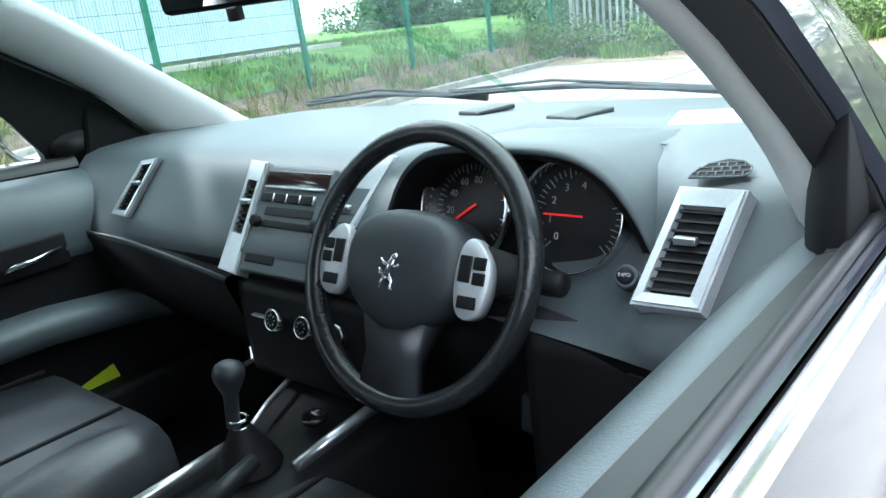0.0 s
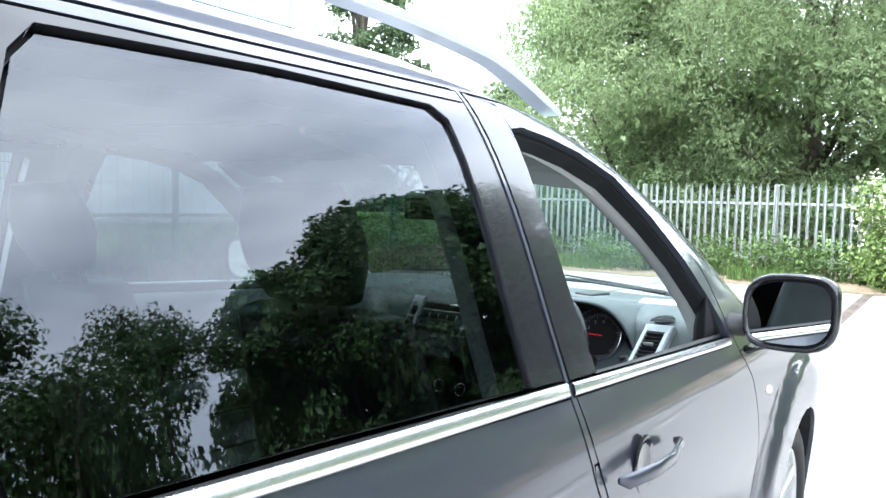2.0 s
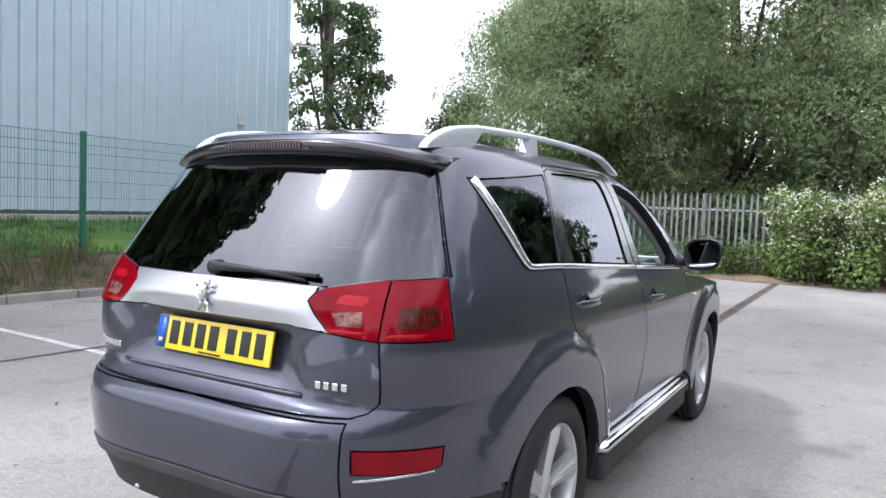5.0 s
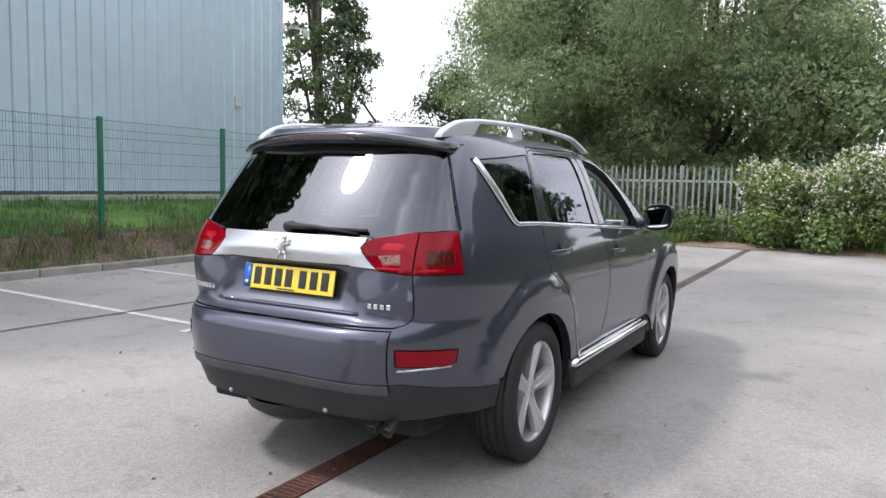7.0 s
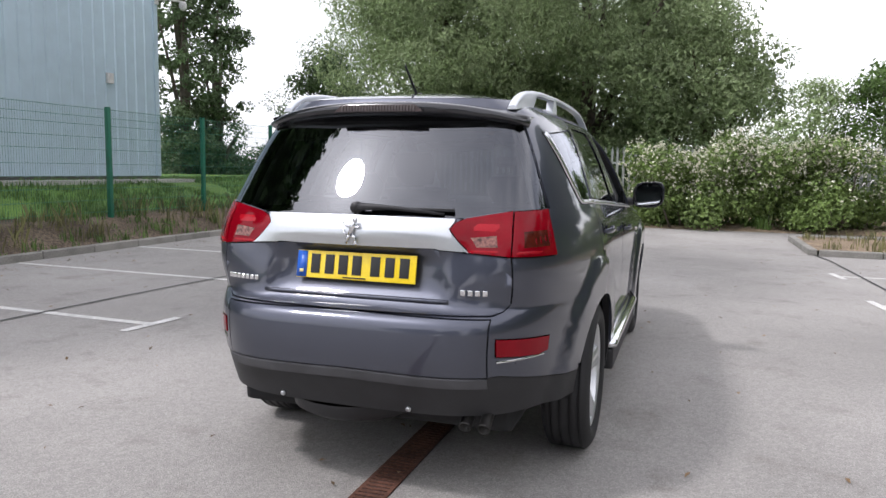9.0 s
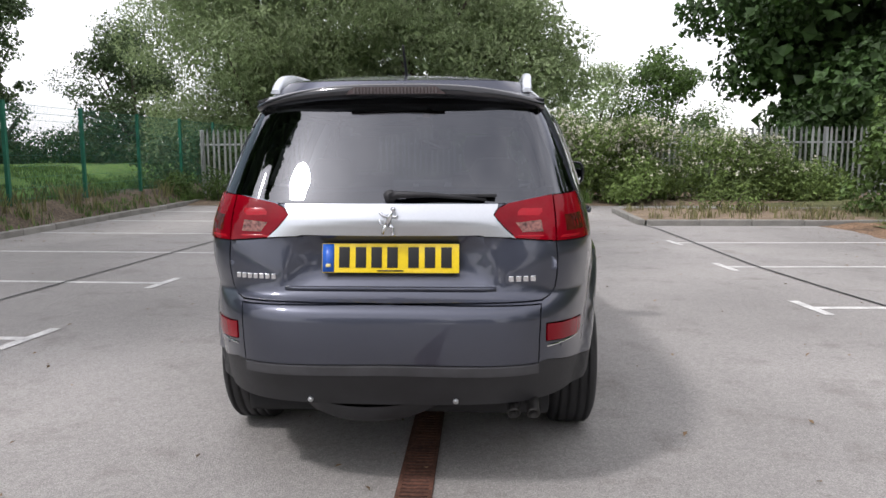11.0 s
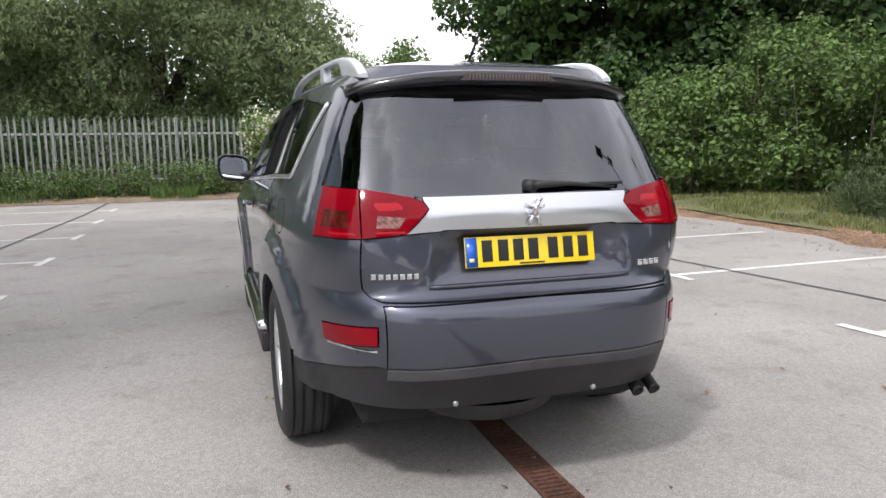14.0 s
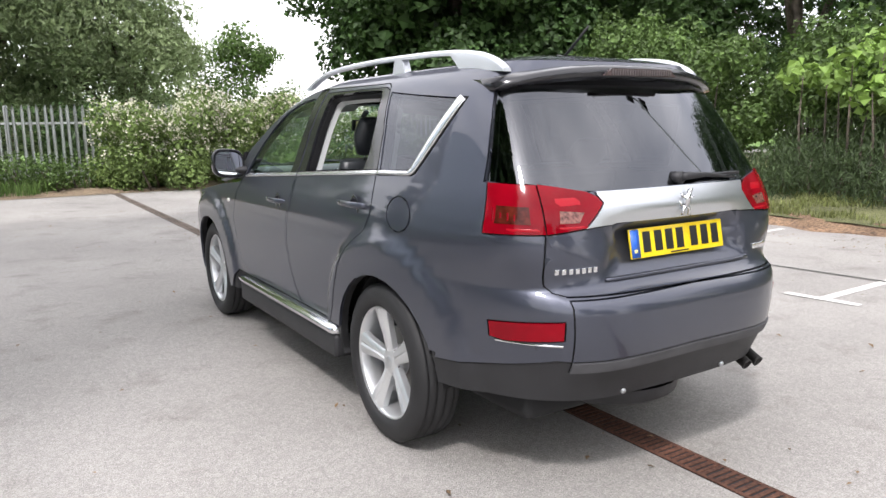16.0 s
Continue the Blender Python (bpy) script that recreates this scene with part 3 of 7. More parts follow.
for side in (1, -1):
    lamp = panel("tail_lamp", PIECES["lamp_in"] + PIECES["lamp_clear"], M_RED, car, "glossy red tail lamp lens", (side,), off=0.006)
    patch("lamp_strip", (0.465, 0.600), (1.008, 1.020), M_REDBRIGHT, lamp, side)
    patch("lamp_block", (0.475, 0.590), (1.082, 1.122), M_REDBRIGHT, lamp, side)
    panel("lamp_insert", PIECES["lamp_clear"], M_CLEAR, lamp, "clear faceted lens", (side,), off=0.0075, lip=0)
    lamp = panel("tail_lamp", PIECES["lamp_out"] + PIECES["lamp_dark"], M_RED, car, "glossy red tail lamp lens", (side,), off=0.006)
    patch("lamp_strip", (0.655, 0.745), (1.004, 1.018), M_REDBRIGHT, lamp, side)
    for k in range(4):
        patch("lens_rib", (0.730 - 0.014 * k, 0.735 - 0.014 * k), (1.018, 1.108 - 0.008 * k), M_REDDEEP, lamp, side, lean=0.225)
    panel("lamp_insert", PIECES["lamp_dark"], M_DARKRED, lamp, "dark red lens", (side,), off=0.0075, lip=0)
    patch("reflector_trim", (0.606, 0.752), (0.598, 0.606), M_CHROME, car, side, 0.006)
    panel("bumper_reflector", PIECES["reflector"], M_RED, car, "red bumper reflector", (side,), off=0.004)
    panel("quarter_panel", PIECES["quarter"] + PIECES["bumper"] + (flap_faces if side > 0 else []), M_PAINT, car, "", (side,))
    if side < 0:
        panel("fuel_flap", flap_faces, M_PAINT, car, "", (side,), gap=0.003)
    panel("front_wing", wing, M_PAINT, car, "", (side,))
    panel("wing_edge", wing_rest, M_PAINT, car, "", (side,))
    panel("front_bumper", PIECES["front"], M_PAINT, car, "", (side,))
    panel("windscreen_pillar", PIECES["apillar"], M_PAINT, car, "", (side,))
    panel("sill", PIECES["sill"], M_BLACK, car, "", (side,), off=-0.012)
    panel("rear_side_window", PIECES["qglass"], M_TINT, car, "dark privacy glass", (side,), off=-0.003)
    panel("window_seal", PIECES["qchrome"], M_SEAL, car, "", (side,), off=0.001)
    moulding("window_trim", smooth_path([(0.672, 1.484), (0.722, 1.40), (0.783, 1.30), (0.828, 1.225), (0.854, 1.193), (0.89, 1.184), (1.02, 1.181), (1.115, 1.178)], 5), (0.023, 0.0105), 0.008, M_BELT, car, side, "polished chrome window trim")
    door = panel("rear_door", PIECES["door_r"], M_PAINT, car, "", (side,))
    panel("window_frame", PIECES["rframe"], M_GLOSSBLACK, door, "gloss black window frame", (side,), off=0.001)
    panel("belt_seal", PIECES["belt_r"], M_SEAL, door, "", (side,), off=0.001)
    moulding("belt_trim", [(1.118 + 0.0886 * k, 1.178 - 0.0048 * k) for k in range(11)], 0.0105, 0.007, M_BELT, door, side, "polished chrome strip")
    if side > 0:
        panel("window", PIECES["rglass"], M_TINT, door, "dark privacy glass", (side,), off=-0.006)
    door = panel("front_door", PIECES["door_f"], M_PAINT, car, "", (side,))
    panel("window_frame", PIECES["fpillar"], M_GLOSSBLACK, door, "gloss black window frame", (side,), off=0.001)
    panel("belt_seal", PIECES["belt_f"], M_SEAL, door, "", (side,), off=0.001)
    moulding("belt_trim", [(2.022 + 0.085 * k, 1.128 - 0.0046 * k) for k in range(11)], 0.0100, 0.007, M_BELT, door, side, "polished chrome strip")
    if side < 0:
        panel("window", PIECES["fglass"], M_GLASS, door, "clear window glass", (side,), off=-0.006)
windscreen = panel("windscreen", PIECES["screen"], M_SCREEN, car, "clear windscreen glass", (1, -1), off=-0.003)
for ob in car.children_recursive:
    if ob.name.split(".")[0] in ("windscreen", "rear_window", "window", "rear_side_window"):
        ob.visible_shadow = False

# dark inner shell behind the gaps
shell = [f for n, fs in PIECES.items() if n not in ("void", "qglass", "rglass", "fglass", "screen", "rear_glass") for f in fs]
panel("inner_shell", shell, M_GAP, car, "", (1, -1), off=-0.016, gap=0.0, lip=0.03, shape=lambda s, z: recess(s, z) + 0.0)

# roof
bm = bmesh.new()
for side in (1, -1):
    rows = []
    for k in range(9):
        f = k / 8
        row = []
        for i in range(0, 101):
            p = body(0.05 * i, 1.622, True)
            q = Vector((0.0, min(max(p.y, 0.85), 1.95), 1.622))
            r = p.lerp(q, f)
            r.z = 1.622 + 0.046 * (1 - (1 - f) ** 2.2)
            row.append(Vector((side * r.x, r.y, r.z)))
        rows.append(row if side < 0 else row[::-1])
    add_loft(bm, rows, False, False)
bmesh.ops.remove_doubles(bm, verts=bm.verts, dist=0.0008)
part("roof", bm, M_PAINT, car)

# spoiler
bm = bmesh.new()
rings = []
for i in range(25):
    u = -1 + i / 12
    x = 0.600 * u
    e = abs(u) ** 3
    yb = 0.365 + 0.115 * e + 0.02 * u * u
    zt = 1.600 - 0.055 * e - 0.012 * u * u
    th = 0.045 - 0.022 * e
    rings.append([Vector((x, 0.70, zt + 0.018)), Vector((x, 0.52, zt + 0.012)), Vector((x, yb + 0.03, zt)), Vector((x, yb, zt - 0.012)), Vector((x, yb + 0.004, zt - th)),
                  Vector((x, yb + 0.05, zt - th - 0.012)), Vector((x, 0.58, zt - th - 0.02)), Vector((x, 0.70, zt - 0.03))])
add_loft(bm, rings, True, True)
part("spoiler", bm, M_GLOSSBLACK, car, "gloss dark roof spoiler")
bm = bmesh.new()
add_loft(bm, [[Vector((u * w, y, z)) for u, w, y, z in ((-1, 0.20, 0.40, 1.556), (1, 0.20, 0.40, 1.556), (1, 0.165, 0.40, 1.584), (-1, 0.165, 0.40, 1.584))], [Vector((u * w, y, z)) for u, w, y, z in ((-1, 0.20, 0.360, 1.556), (1, 0.20, 0.360, 1.556), (1, 0.165, 0.356, 1.584), (-1, 0.165, 0.356, 1.584))]], True, True)
bmesh.ops.recalc_face_normals(bm, faces=bm.faces)
brake = part("brake_lamp", bm, mat("smoked_lens", (0.07, 0.05, 0.05), 0.2, coat=0.6, var=(50, 0.6, 1.5)), car, "smoked ribbed high brake lamp", False)
for k in range(25):
    x = -0.162 + 0.0135 * k
    bm = bmesh.new()
    add_box(bm, x - 0.0035, x + 0.0035, 0.353, 0.362, 1.559, 1.581, 0.001)
    part("lens_rib", bm, mat("lens_grey", (0.10, 0.085, 0.085), 0.3), brake)

# bonnet and scuttle, mostly hidden behind the dashboard
bm = bmesh.new()
rows = []
for k in range(13):
    s = 3.02 + k * (4.9 - 3.02) / 12
    zt = float(np.interp(s, [2.82, 3.3, 3.9, 4.4, 5.0], [1.045, 1.0, 0.93, 0.84, 0.80]))
    p = body(s, zt)
    rows.append([Vector((p.x * u, p.y, zt + 0.05 * (1 - u * u))) for u in [i / 8 - 1 for i in range(17)]])
add_loft(bm, rows, False, False)
part("bonnet", bm, M_PAINT, car)
bm = bmesh.new()
rows = []
for u in [i / 12 - 1 for i in range(25)]:
    p0 = body(G_SIDE(1.06) + (1 - abs(u)) * (S_END - G_SIDE(1.06)), 1.06, True)
    x = math.copysign(p0.x, u) if abs(u) > 1e-6 else 0.0
    rows.append([Vector((x, p0.y - 0.03, 1.05)), Vector((x, p0.y + 0.10, 1.035)), Vector((x * 1.02, p0.y + 0.17, 1.02))])
add_loft(bm, rows, False, False)
part("scuttle_panel", bm, M_BLACK, car)

# underside and wheel housings
bm = bmesh.new()
add_box(bm, -0.62, 0.62, 0.30, 4.4, 0.27, 0.40, 0.03)
add_box(bm, -0.80, 0.80, 1.42, 3.27, 0.29, 0.42, 0.02)
part("underside", bm, M_GAP, car)
for ya in (AX_R, AX_F):
    for side in (1, -1):
        bm = bmesh.new()
        rows = []
        for x in (0.80, 0.74, 0.56):
            rows.append([Vector((side * x, ya + 0.405 * math.cos(a), HUB_Z + 0.405 * math.sin(a))) for a in [-0.02 + k * (math.pi + 0.04) / 20 for k in range(21)]])
        add_loft(bm, rows, False, False)
        part("wheel_housing", bm, M_GAP, car)

# spare-wheel pan and exhaust under the rear
bm = bmesh.new()
add_lathe(bm, [(0.0, -0.03), (0.24, -0.03), (0.29, 0.0), (0.30, 0.05)], Matrix.Translation((-0.10, 0.42, 0.305)), 28)
part("spare_wheel_pan", bm, M_BLACK, car)
for x in (0.47, 0.545):
    bm = bmesh.new()
    t = Matrix.Translation((x, 0.15, 0.335)) @ Matrix.Rotation(radians(118), 4, "X") @ Matrix.Scale(0.8, 4)
    add_lathe(bm, [(0.030, -0.22), (0.030, 0.0), (0.032, 0.012), (0.026, 0.012), (0.025, -0.2)], t, 16)
    part("exhaust_pipe", bm, mat("dark_steel", (0.04, 0.038, 0.036), 0.5, 0.7, var=(20, 0.5, 1.3)), car, "dark steel tailpipe")

# wheels
def build_wheel(side):
    turn = Matrix.Rotation(side * math.pi / 2, 4, "Y")
    hold = new("wheel")
    hold.parent = car
    bm = bmesh.new()
    prof = [(0.247, 0.075), (0.256, 0.098), (0.28, 0.108), (0.305, 0.108), (0.328, 0.098), (0.342, 0.088), (0.349, 0.078)]
    for g in (0.062, 0.022, -0.022, -0.062):
        prof += [(0.351, g + 0.012), (0.351, g + 0.006), (0.343, g + 0.004), (0.343, g - 0.004), (0.351, g - 0.006)]
    prof += [(0.349, -0.078), (0.342, -0.09), (0.30, -0.11), (0.255, -0.10), (0.247, -0.075)]
    add_lathe(bm, prof, turn, 56)
    tyre = part("tyre", bm, M_RUBBER, hold, "black road tyre")
    bm = bmesh.new()
    add_lathe(bm, [(0.229, -0.09), (0.233, 0.03), (0.237, 0.075), (0.246, 0.090), (0.252, 0.085), (0.249, 0.07), (0.249, -0.09)], turn, 56)
    part("rim", bm, M_ALLOY, hold)
    bm = bmesh.new()
    add_lathe(bm, [(0.0, 0.063), (0.045, 0.063), (0.062, 0.056), (0.070, 0.03), (0.070, 0.0)], turn, 24)
    for k in range(5):
        rows = []
        for r, w, h in ((0.04, 0.034, 0.060), (0.08, 0.031, 0.062), (0.13, 0.036, 0.068), (0.19, 0.045, 0.077), (0.239, 0.055, 0.083)):
            m = turn @ Matrix.Rotation(2 * math.pi * k / 5 + math.pi / 2, 4, "Z")
            rows.append([m @ Vector(p) for p in ((r, -w, h - 0.035), (r, -w, h - 0.008), (r, -w * 0.72, h), (r, -w * 0.2, h + 0.002), (r, 0, h - 0.004), (r, w * 0.2, h + 0.002), (r, w * 0.72, h), (r, w, h - 0.008), (r, w, h - 0.035))])
        add_loft(bm, rows, True, True)
    bmesh.ops.recalc_face_normals(bm, faces=bm.faces)
    ob = part("spokes", bm, M_ALLOY, hold, "five-spoke silver alloy")
    ob.data.set_sharp_from_angle(angle=radians(35))
    for k in range(5):
        bm = bmesh.new()
        m = turn @ Matrix.Rotation(2 * math.pi * (k + 0.5) / 5 + math.pi / 2, 4, "Z") @ Matrix.Translation((0.056, 0, 0.0))
        add_lathe(bm, [(0.0, 0.052), (0.008, 0.052), (0.010, 0.048), (0.010, 0.02)], m, 8)
        part("wheel_nut", bm, M_DISC, hold)
    bm = bmesh.new()
    add_lathe(bm, [(0.0, 0.065), (0.024, 0.066), (0.028, 0.062)], turn, 20)
    part("hub_cap", bm, M_SATIN, hold)
    bm = bmesh.new()
    add_lathe(bm, [(0.05, 0.0), (0.15, 0.0), (0.15, -0.02), (0.05, -0.02)], turn, 40)
    part("brake_disc", bm, M_DISC, hold)
    bm = bmesh.new()
    add_lathe(bm, [(0.0, -0.055), (0.245, -0.055)], turn, 40)
    part("back_plate", bm, M_GAP, hold)
    return hold


for side in (1, -1):
    w = build_wheel(side)
    w.location = (side * 0.765, AX_R, HUB_Z)
    w2 = copy_thing(w, Matrix.Translation((side * 0.765, AX_F, HUB_Z)) @ Matrix.Rotation(radians(23), 4, "X"))
    w.rotation_euler = (radians(8), 0, 0)

# side steps
for side in (1, -1):
    bm = bmesh.new()
    rows = []
    for y, k in ((1.415, 0.55), (1.43, 0.9), (1.47, 1.0), (2.2, 1.0), (2.87, 1.0), (2.93, 0.9), (2.95, 0.5)):
        rows.append([Vector((side * (0.885 + k * dx), y, 0.405 + k * dz)) for dx, dz in ((-0.06, 0.028), (0.0, 0.03), (0.03, 0.024), (0.042, 0.008), (0.036, -0.012), (0.0, -0.022), (-0.06, -0.024))])
    add_loft(bm, rows if side > 0 else rows[::-1], True, True)
    part("side_step", bm, M_CHROME, car, "polished silver side step")
    bm = bmesh.new()
    add_box(bm, min(side * 0.80, side * 0.905), max(side * 0.80, side * 0.905), 1.42, 2.95, 0.27, 0.385, 0.02)
    part("sill_cover", bm, M_BLACK, car)

# roof rails
for side in (1, -1):
    bm = bmesh.new()
    ys = [0.54, 0.58, 0.64, 0.70, 0.77, 0.83, 0.885, 1.2, 1.5, 1.85, 2.15, 2.30, 2.39, 2.44]
    top = pchip(ys, [1.592, 1.620, 1.645, 1.662, 1.673, 1.680, 1.685, 1.697, 1.702, 1.698, 1.682, 1.652, 1.624, 1.606])
    low = pchip(ys, [1.575, 1.580, 1.585, 1.590, 1.595, 1.603, 1.660, 1.674, 1.681, 1.677, 1.661, 1.629, 1.600, 1.588])
    out = pchip([0.54, 0.92, 1.5, 2.15, 2.44], [0.530, 0.545, 0.552, 0.560, 0.568])
    rows = []
    for i in range(61):
        y = 0.54 + 1.90 * i / 60
        x, t, b, w = out(y), top(y), low(y), 0.019
        h = t - b
        rows.append([Vector((side * (x + dx), y, z)) for dx, z in ((-w, b), (-w, b + 0.5 * h), (-w, t - 0.012), (-w * 0.8, t - 0.004), (-w * 0.4, t), (w * 0.4, t), (w * 0.8, t - 0.004), (w, t - 0.012), (w, b + 0.5 * h), (w, b))])
    add_loft(bm, rows if side > 0 else rows[::-1], True, True)
    rows = []
    for z, k in ((1.606, 1.0), (1.645, 0.75), (1.680, 0.55)):
        rows.append([Vector((side * 0.550 + dx, 1.335 + dy * k, z)) for dx, dy in ((-0.018, -0.07), (0.018, -0.07), (0.018, 0.06), (-0.018, 0.06))])
    add_loft(bm, rows, True, True)
    bmesh.ops.recalc_face_normals(bm, faces=bm.faces)
    ob = part("roof_rail", bm, M_RAIL, car, "silver painted roof rail")
    ob.data.set_sharp_from_angle(angle=radians(40))

# aerial
bm = bmesh.new()
add_tube(bm, [(0, 0.86, 1.645), (0, 0.845, 1.676)], [0.030, 0.018], 12)
add_tube(bm, [(0, 0.85, 1.648), (0, 0.76, 1.715), (0, 0.668, 1.785)], [0.008, 0.006, 0.005], 8)
part("aerial", bm, M_BLACK, car, "black rod roof aerial")

# rear wiper
bm = bmesh.new()
add_tube(bm, [(0.005, 0.152, 1.165), (0.03, 0.138, 1.172), (0.16, 0.153, 1.170), (0.36, 0.178, 1.150)], [0.017, 0.015, 0.009, 0.005], 8)
add_tube(bm, [(-0.005, 0.185, 1.165), (0.005, 0.142, 1.166)], [0.024, 0.024], 12)
add_box(bm, 0.0, 0.34, -0.009, 0.009, -0.006, 0.006, 0.003, turn=Matrix.Translation((0.06, 0.160, 1.166)) @ Matrix.Rotation(radians(5), 4, "Z"))
part("rear_wiper", bm, M_BLACK, car, "black rear wiper arm and blade")

# number plate with plain bars for its characters
plate = new("number_plate")
plate.parent = car
bm = bmesh.new()
tilt = Matrix.Translation((0, 0.150, 0.931)) @ Matrix.Rotation(radians(-11), 4, "X")
add_box(bm, -0.26, 0.26, -0.004, 0.004, -0.0555, 0.0555, 0.002, turn=tilt)
part("plate", bm, M_PLATE, plate, "yellow reflective plate")
bm = bmesh.new()
add_box(bm, -0.258, -0.214, -0.0065, -0.0045, -0.053, 0.053, turn=tilt)
part("plate_band", bm, M_PLATEBLUE, plate, "blue band")
for x in (-0.175, -0.112, -0.052, 0.008, 0.088, 0.150, 0.212):
    bm = bmesh.new()
    add_box(bm, x - 0.02, x + 0.02, -0.0065, -0.0045, -0.036, 0.042, 0.0008, turn=tilt)
    part("character_bar", bm, M_INK, plate)
bm = bmesh.new()
add_box(bm, -0.05, 0.05, -0.0065, -0.0045, -0.050, -0.045, turn=tilt)
part("maker_line", bm, M_INK, plate)
bm = bmesh.new()
add_box(bm, -0.245, -0.227, -0.0075, -0.006, -0.035, -0.022, turn=tilt)
part("country_bar", bm, mat("plate_gold", (0.8, 0.7, 0.3), 0.4), plate)

# tailgate lettering as plain raised bars, and the emblem as a plain shape
def bars(x0, x1, z0, z1, n, name):
    for i in range(n):
        a = x0 + (x1 - x0) * i / n
        b = a + (x1 - x0) / n * 0.72
        zc = (z0 + z1) / 2
        y = body(s_at_x(abs((a + b) / 2), zc), zc).y
        bm = bmesh.new()
        add_box(bm, a, b, y - 0.006, y + 0.006, z0, z1, 0.002)
        part(name, bm, M_CHROME, car, "chrome lettering bar")


bars(-0.600, -0.43, 0.852, 0.872, 7, "badge_bar")
bars(0.445, 0.555, 0.846, 0.868, 4, "badge_bar")
bm = bmesh.new()
for pts, r in (([(-0.004, 0, 0.0), (0.004, 0, 0.035), (0.014, 0, 0.058)], [0.013, 0.011, 0.009]), ([(0.012, 0, 0.055), (0.024, 0, 0.064)], [0.011, 0.007]),
               ([(-0.004, 0, 0.005), (-0.020, 0, -0.015), (-0.024, 0, -0.034)], [0.010, 0.007, 0.005]), ([(0.0, 0, 0.002), (0.016, 0, -0.012), (0.012, 0, -0.034), (0.024, 0, -0.036)], [0.009, 0.006, 0.005, 0.004]),
               ([(0.006, 0, 0.036), (0.026, 0, 0.030), (0.034, 0, 0.038)], [0.006, 0.005, 0.005]), ([(0.0, 0, 0.030), (-0.022, 0, 0.036), (-0.034, 0, 0.048)], [0.006, 0.005, 0.005]),
               ([(-0.010, 0, 0.0), (-0.032, 0, 0.006), (-0.036, 0, 0.022)], [0.004, 0.004, 0.004])):
    add_tube(bm, [Vector(p) + Vector((0, 0.113, 1.060)) for p in pts], r, 8)
part("emblem", bm, M_CHROME, car, "chrome emblem")
EMBLEM = bpy.data.objects["emblem"].data
bm = bmesh.new()
rows = [[Vector((0.40 * u, body(s_at_x(abs(0.40 * u), 0.818), 0.818).y + dy, 0.818 + dz)) for dy, dz in ((0.0, 0.010), (-0.006, 0.004), (-0.006, -0.004), (0.0, -0.008))] for u in [i / 10 - 1 for i in range(21)]]
add_loft(bm, rows, True, True)
part("gate_crease", bm, M_PAINT, car)

# parking sensors
for x, z in ((-0.312, 0.386), (0.248, 0.386), (-0.672, 0.594), (0.672, 0.594)):
    p = body(s_at_x(drawn(abs(x)), z), z)
    n = body_normal(s_at_x(drawn(abs(x)), z), z)
    q = Vector((math.copysign(p.x, x), p.y, z))
    n = Vector((math.copysign(n.x, x), n.y, n.z))
    bm = bmesh.new()
    add_lathe(bm, [(0.0, 0.004), (0.008, 0.004), (0.011, 0.001), (0.011, -0.006)], Matrix.Translation(q) @ n.to_track_quat("Z", "Y").to_matrix().to_4x4(), 14)
    part("parking_sensor", bm, M_SATIN if z < 0.5 else M_PAINT, car, "round parking sensor")

# door handles and side repeaters
for side in (1, -1):
    for y, z, host in ((1.250, 1.026, "rear_door"), (2.232, 0.968, "front_door")):
        x = body(s_at_y(y, z), z).x
        bm = bmesh.new()
        rows = []
        for k, (dy, r, o) in enumerate(((-0.135, 0.006, 0.010), (-0.125, 0.013, 0.024), (-0.05, 0.014, 0.040), (0.03, 0.014, 0.042), (0.105, 0.014, 0.030), (0.120, 0.007, 0.014))):
            rows.append([Vector((side * (x + o + 0.45 * r * math.cos(a)), y + dy, z + 0.01 + r * math.sin(a))) for a in [2 * math.pi * j / 8 for j in range(8)]])
        add_loft(bm, rows if side < 0 else rows[::-1], True, True)
        part("door_handle", bm, M_PAINT, car, "body-coloured door handle")
        # almost flat disc; the dark of the hollow is put into its black
        bm = bmesh.new()
        m = Matrix.Translation((side * (x + 0.002), y - 0.005, z - 0.004)) @ Matrix.Rotation(side * math.pi / 2, 4, "Y") @ Matrix.Diagonal((1.25, 1, 1, 1))
        add_lathe(bm, [(0.0, -0.001), (0.030, 0.0005), (0.040, 0.0025), (0.043, 0.0)], m, 24)
        part("handle_cup", bm, M_GLOSSBLACK, car)
    p = body(3.213, 0.900)
    bm = bmesh.new()
    add_lathe(bm, [(0.0, 0.010), (0.010, 0.009), (0.016, 0.004), (0.017, -0.004)], Matrix.Translation((side * p.x, p.y, p.z)) @ Matrix.Rotation(side * math.pi / 2, 4, "Y") @ Matrix.Diagonal((0.8, 1.5, 1, 1)), 18)
    part("side_repeater", bm, mat("repeater_lens", (0.75, 0.72, 0.66), 0.15, coat=0.6), car, "clear side indicator")

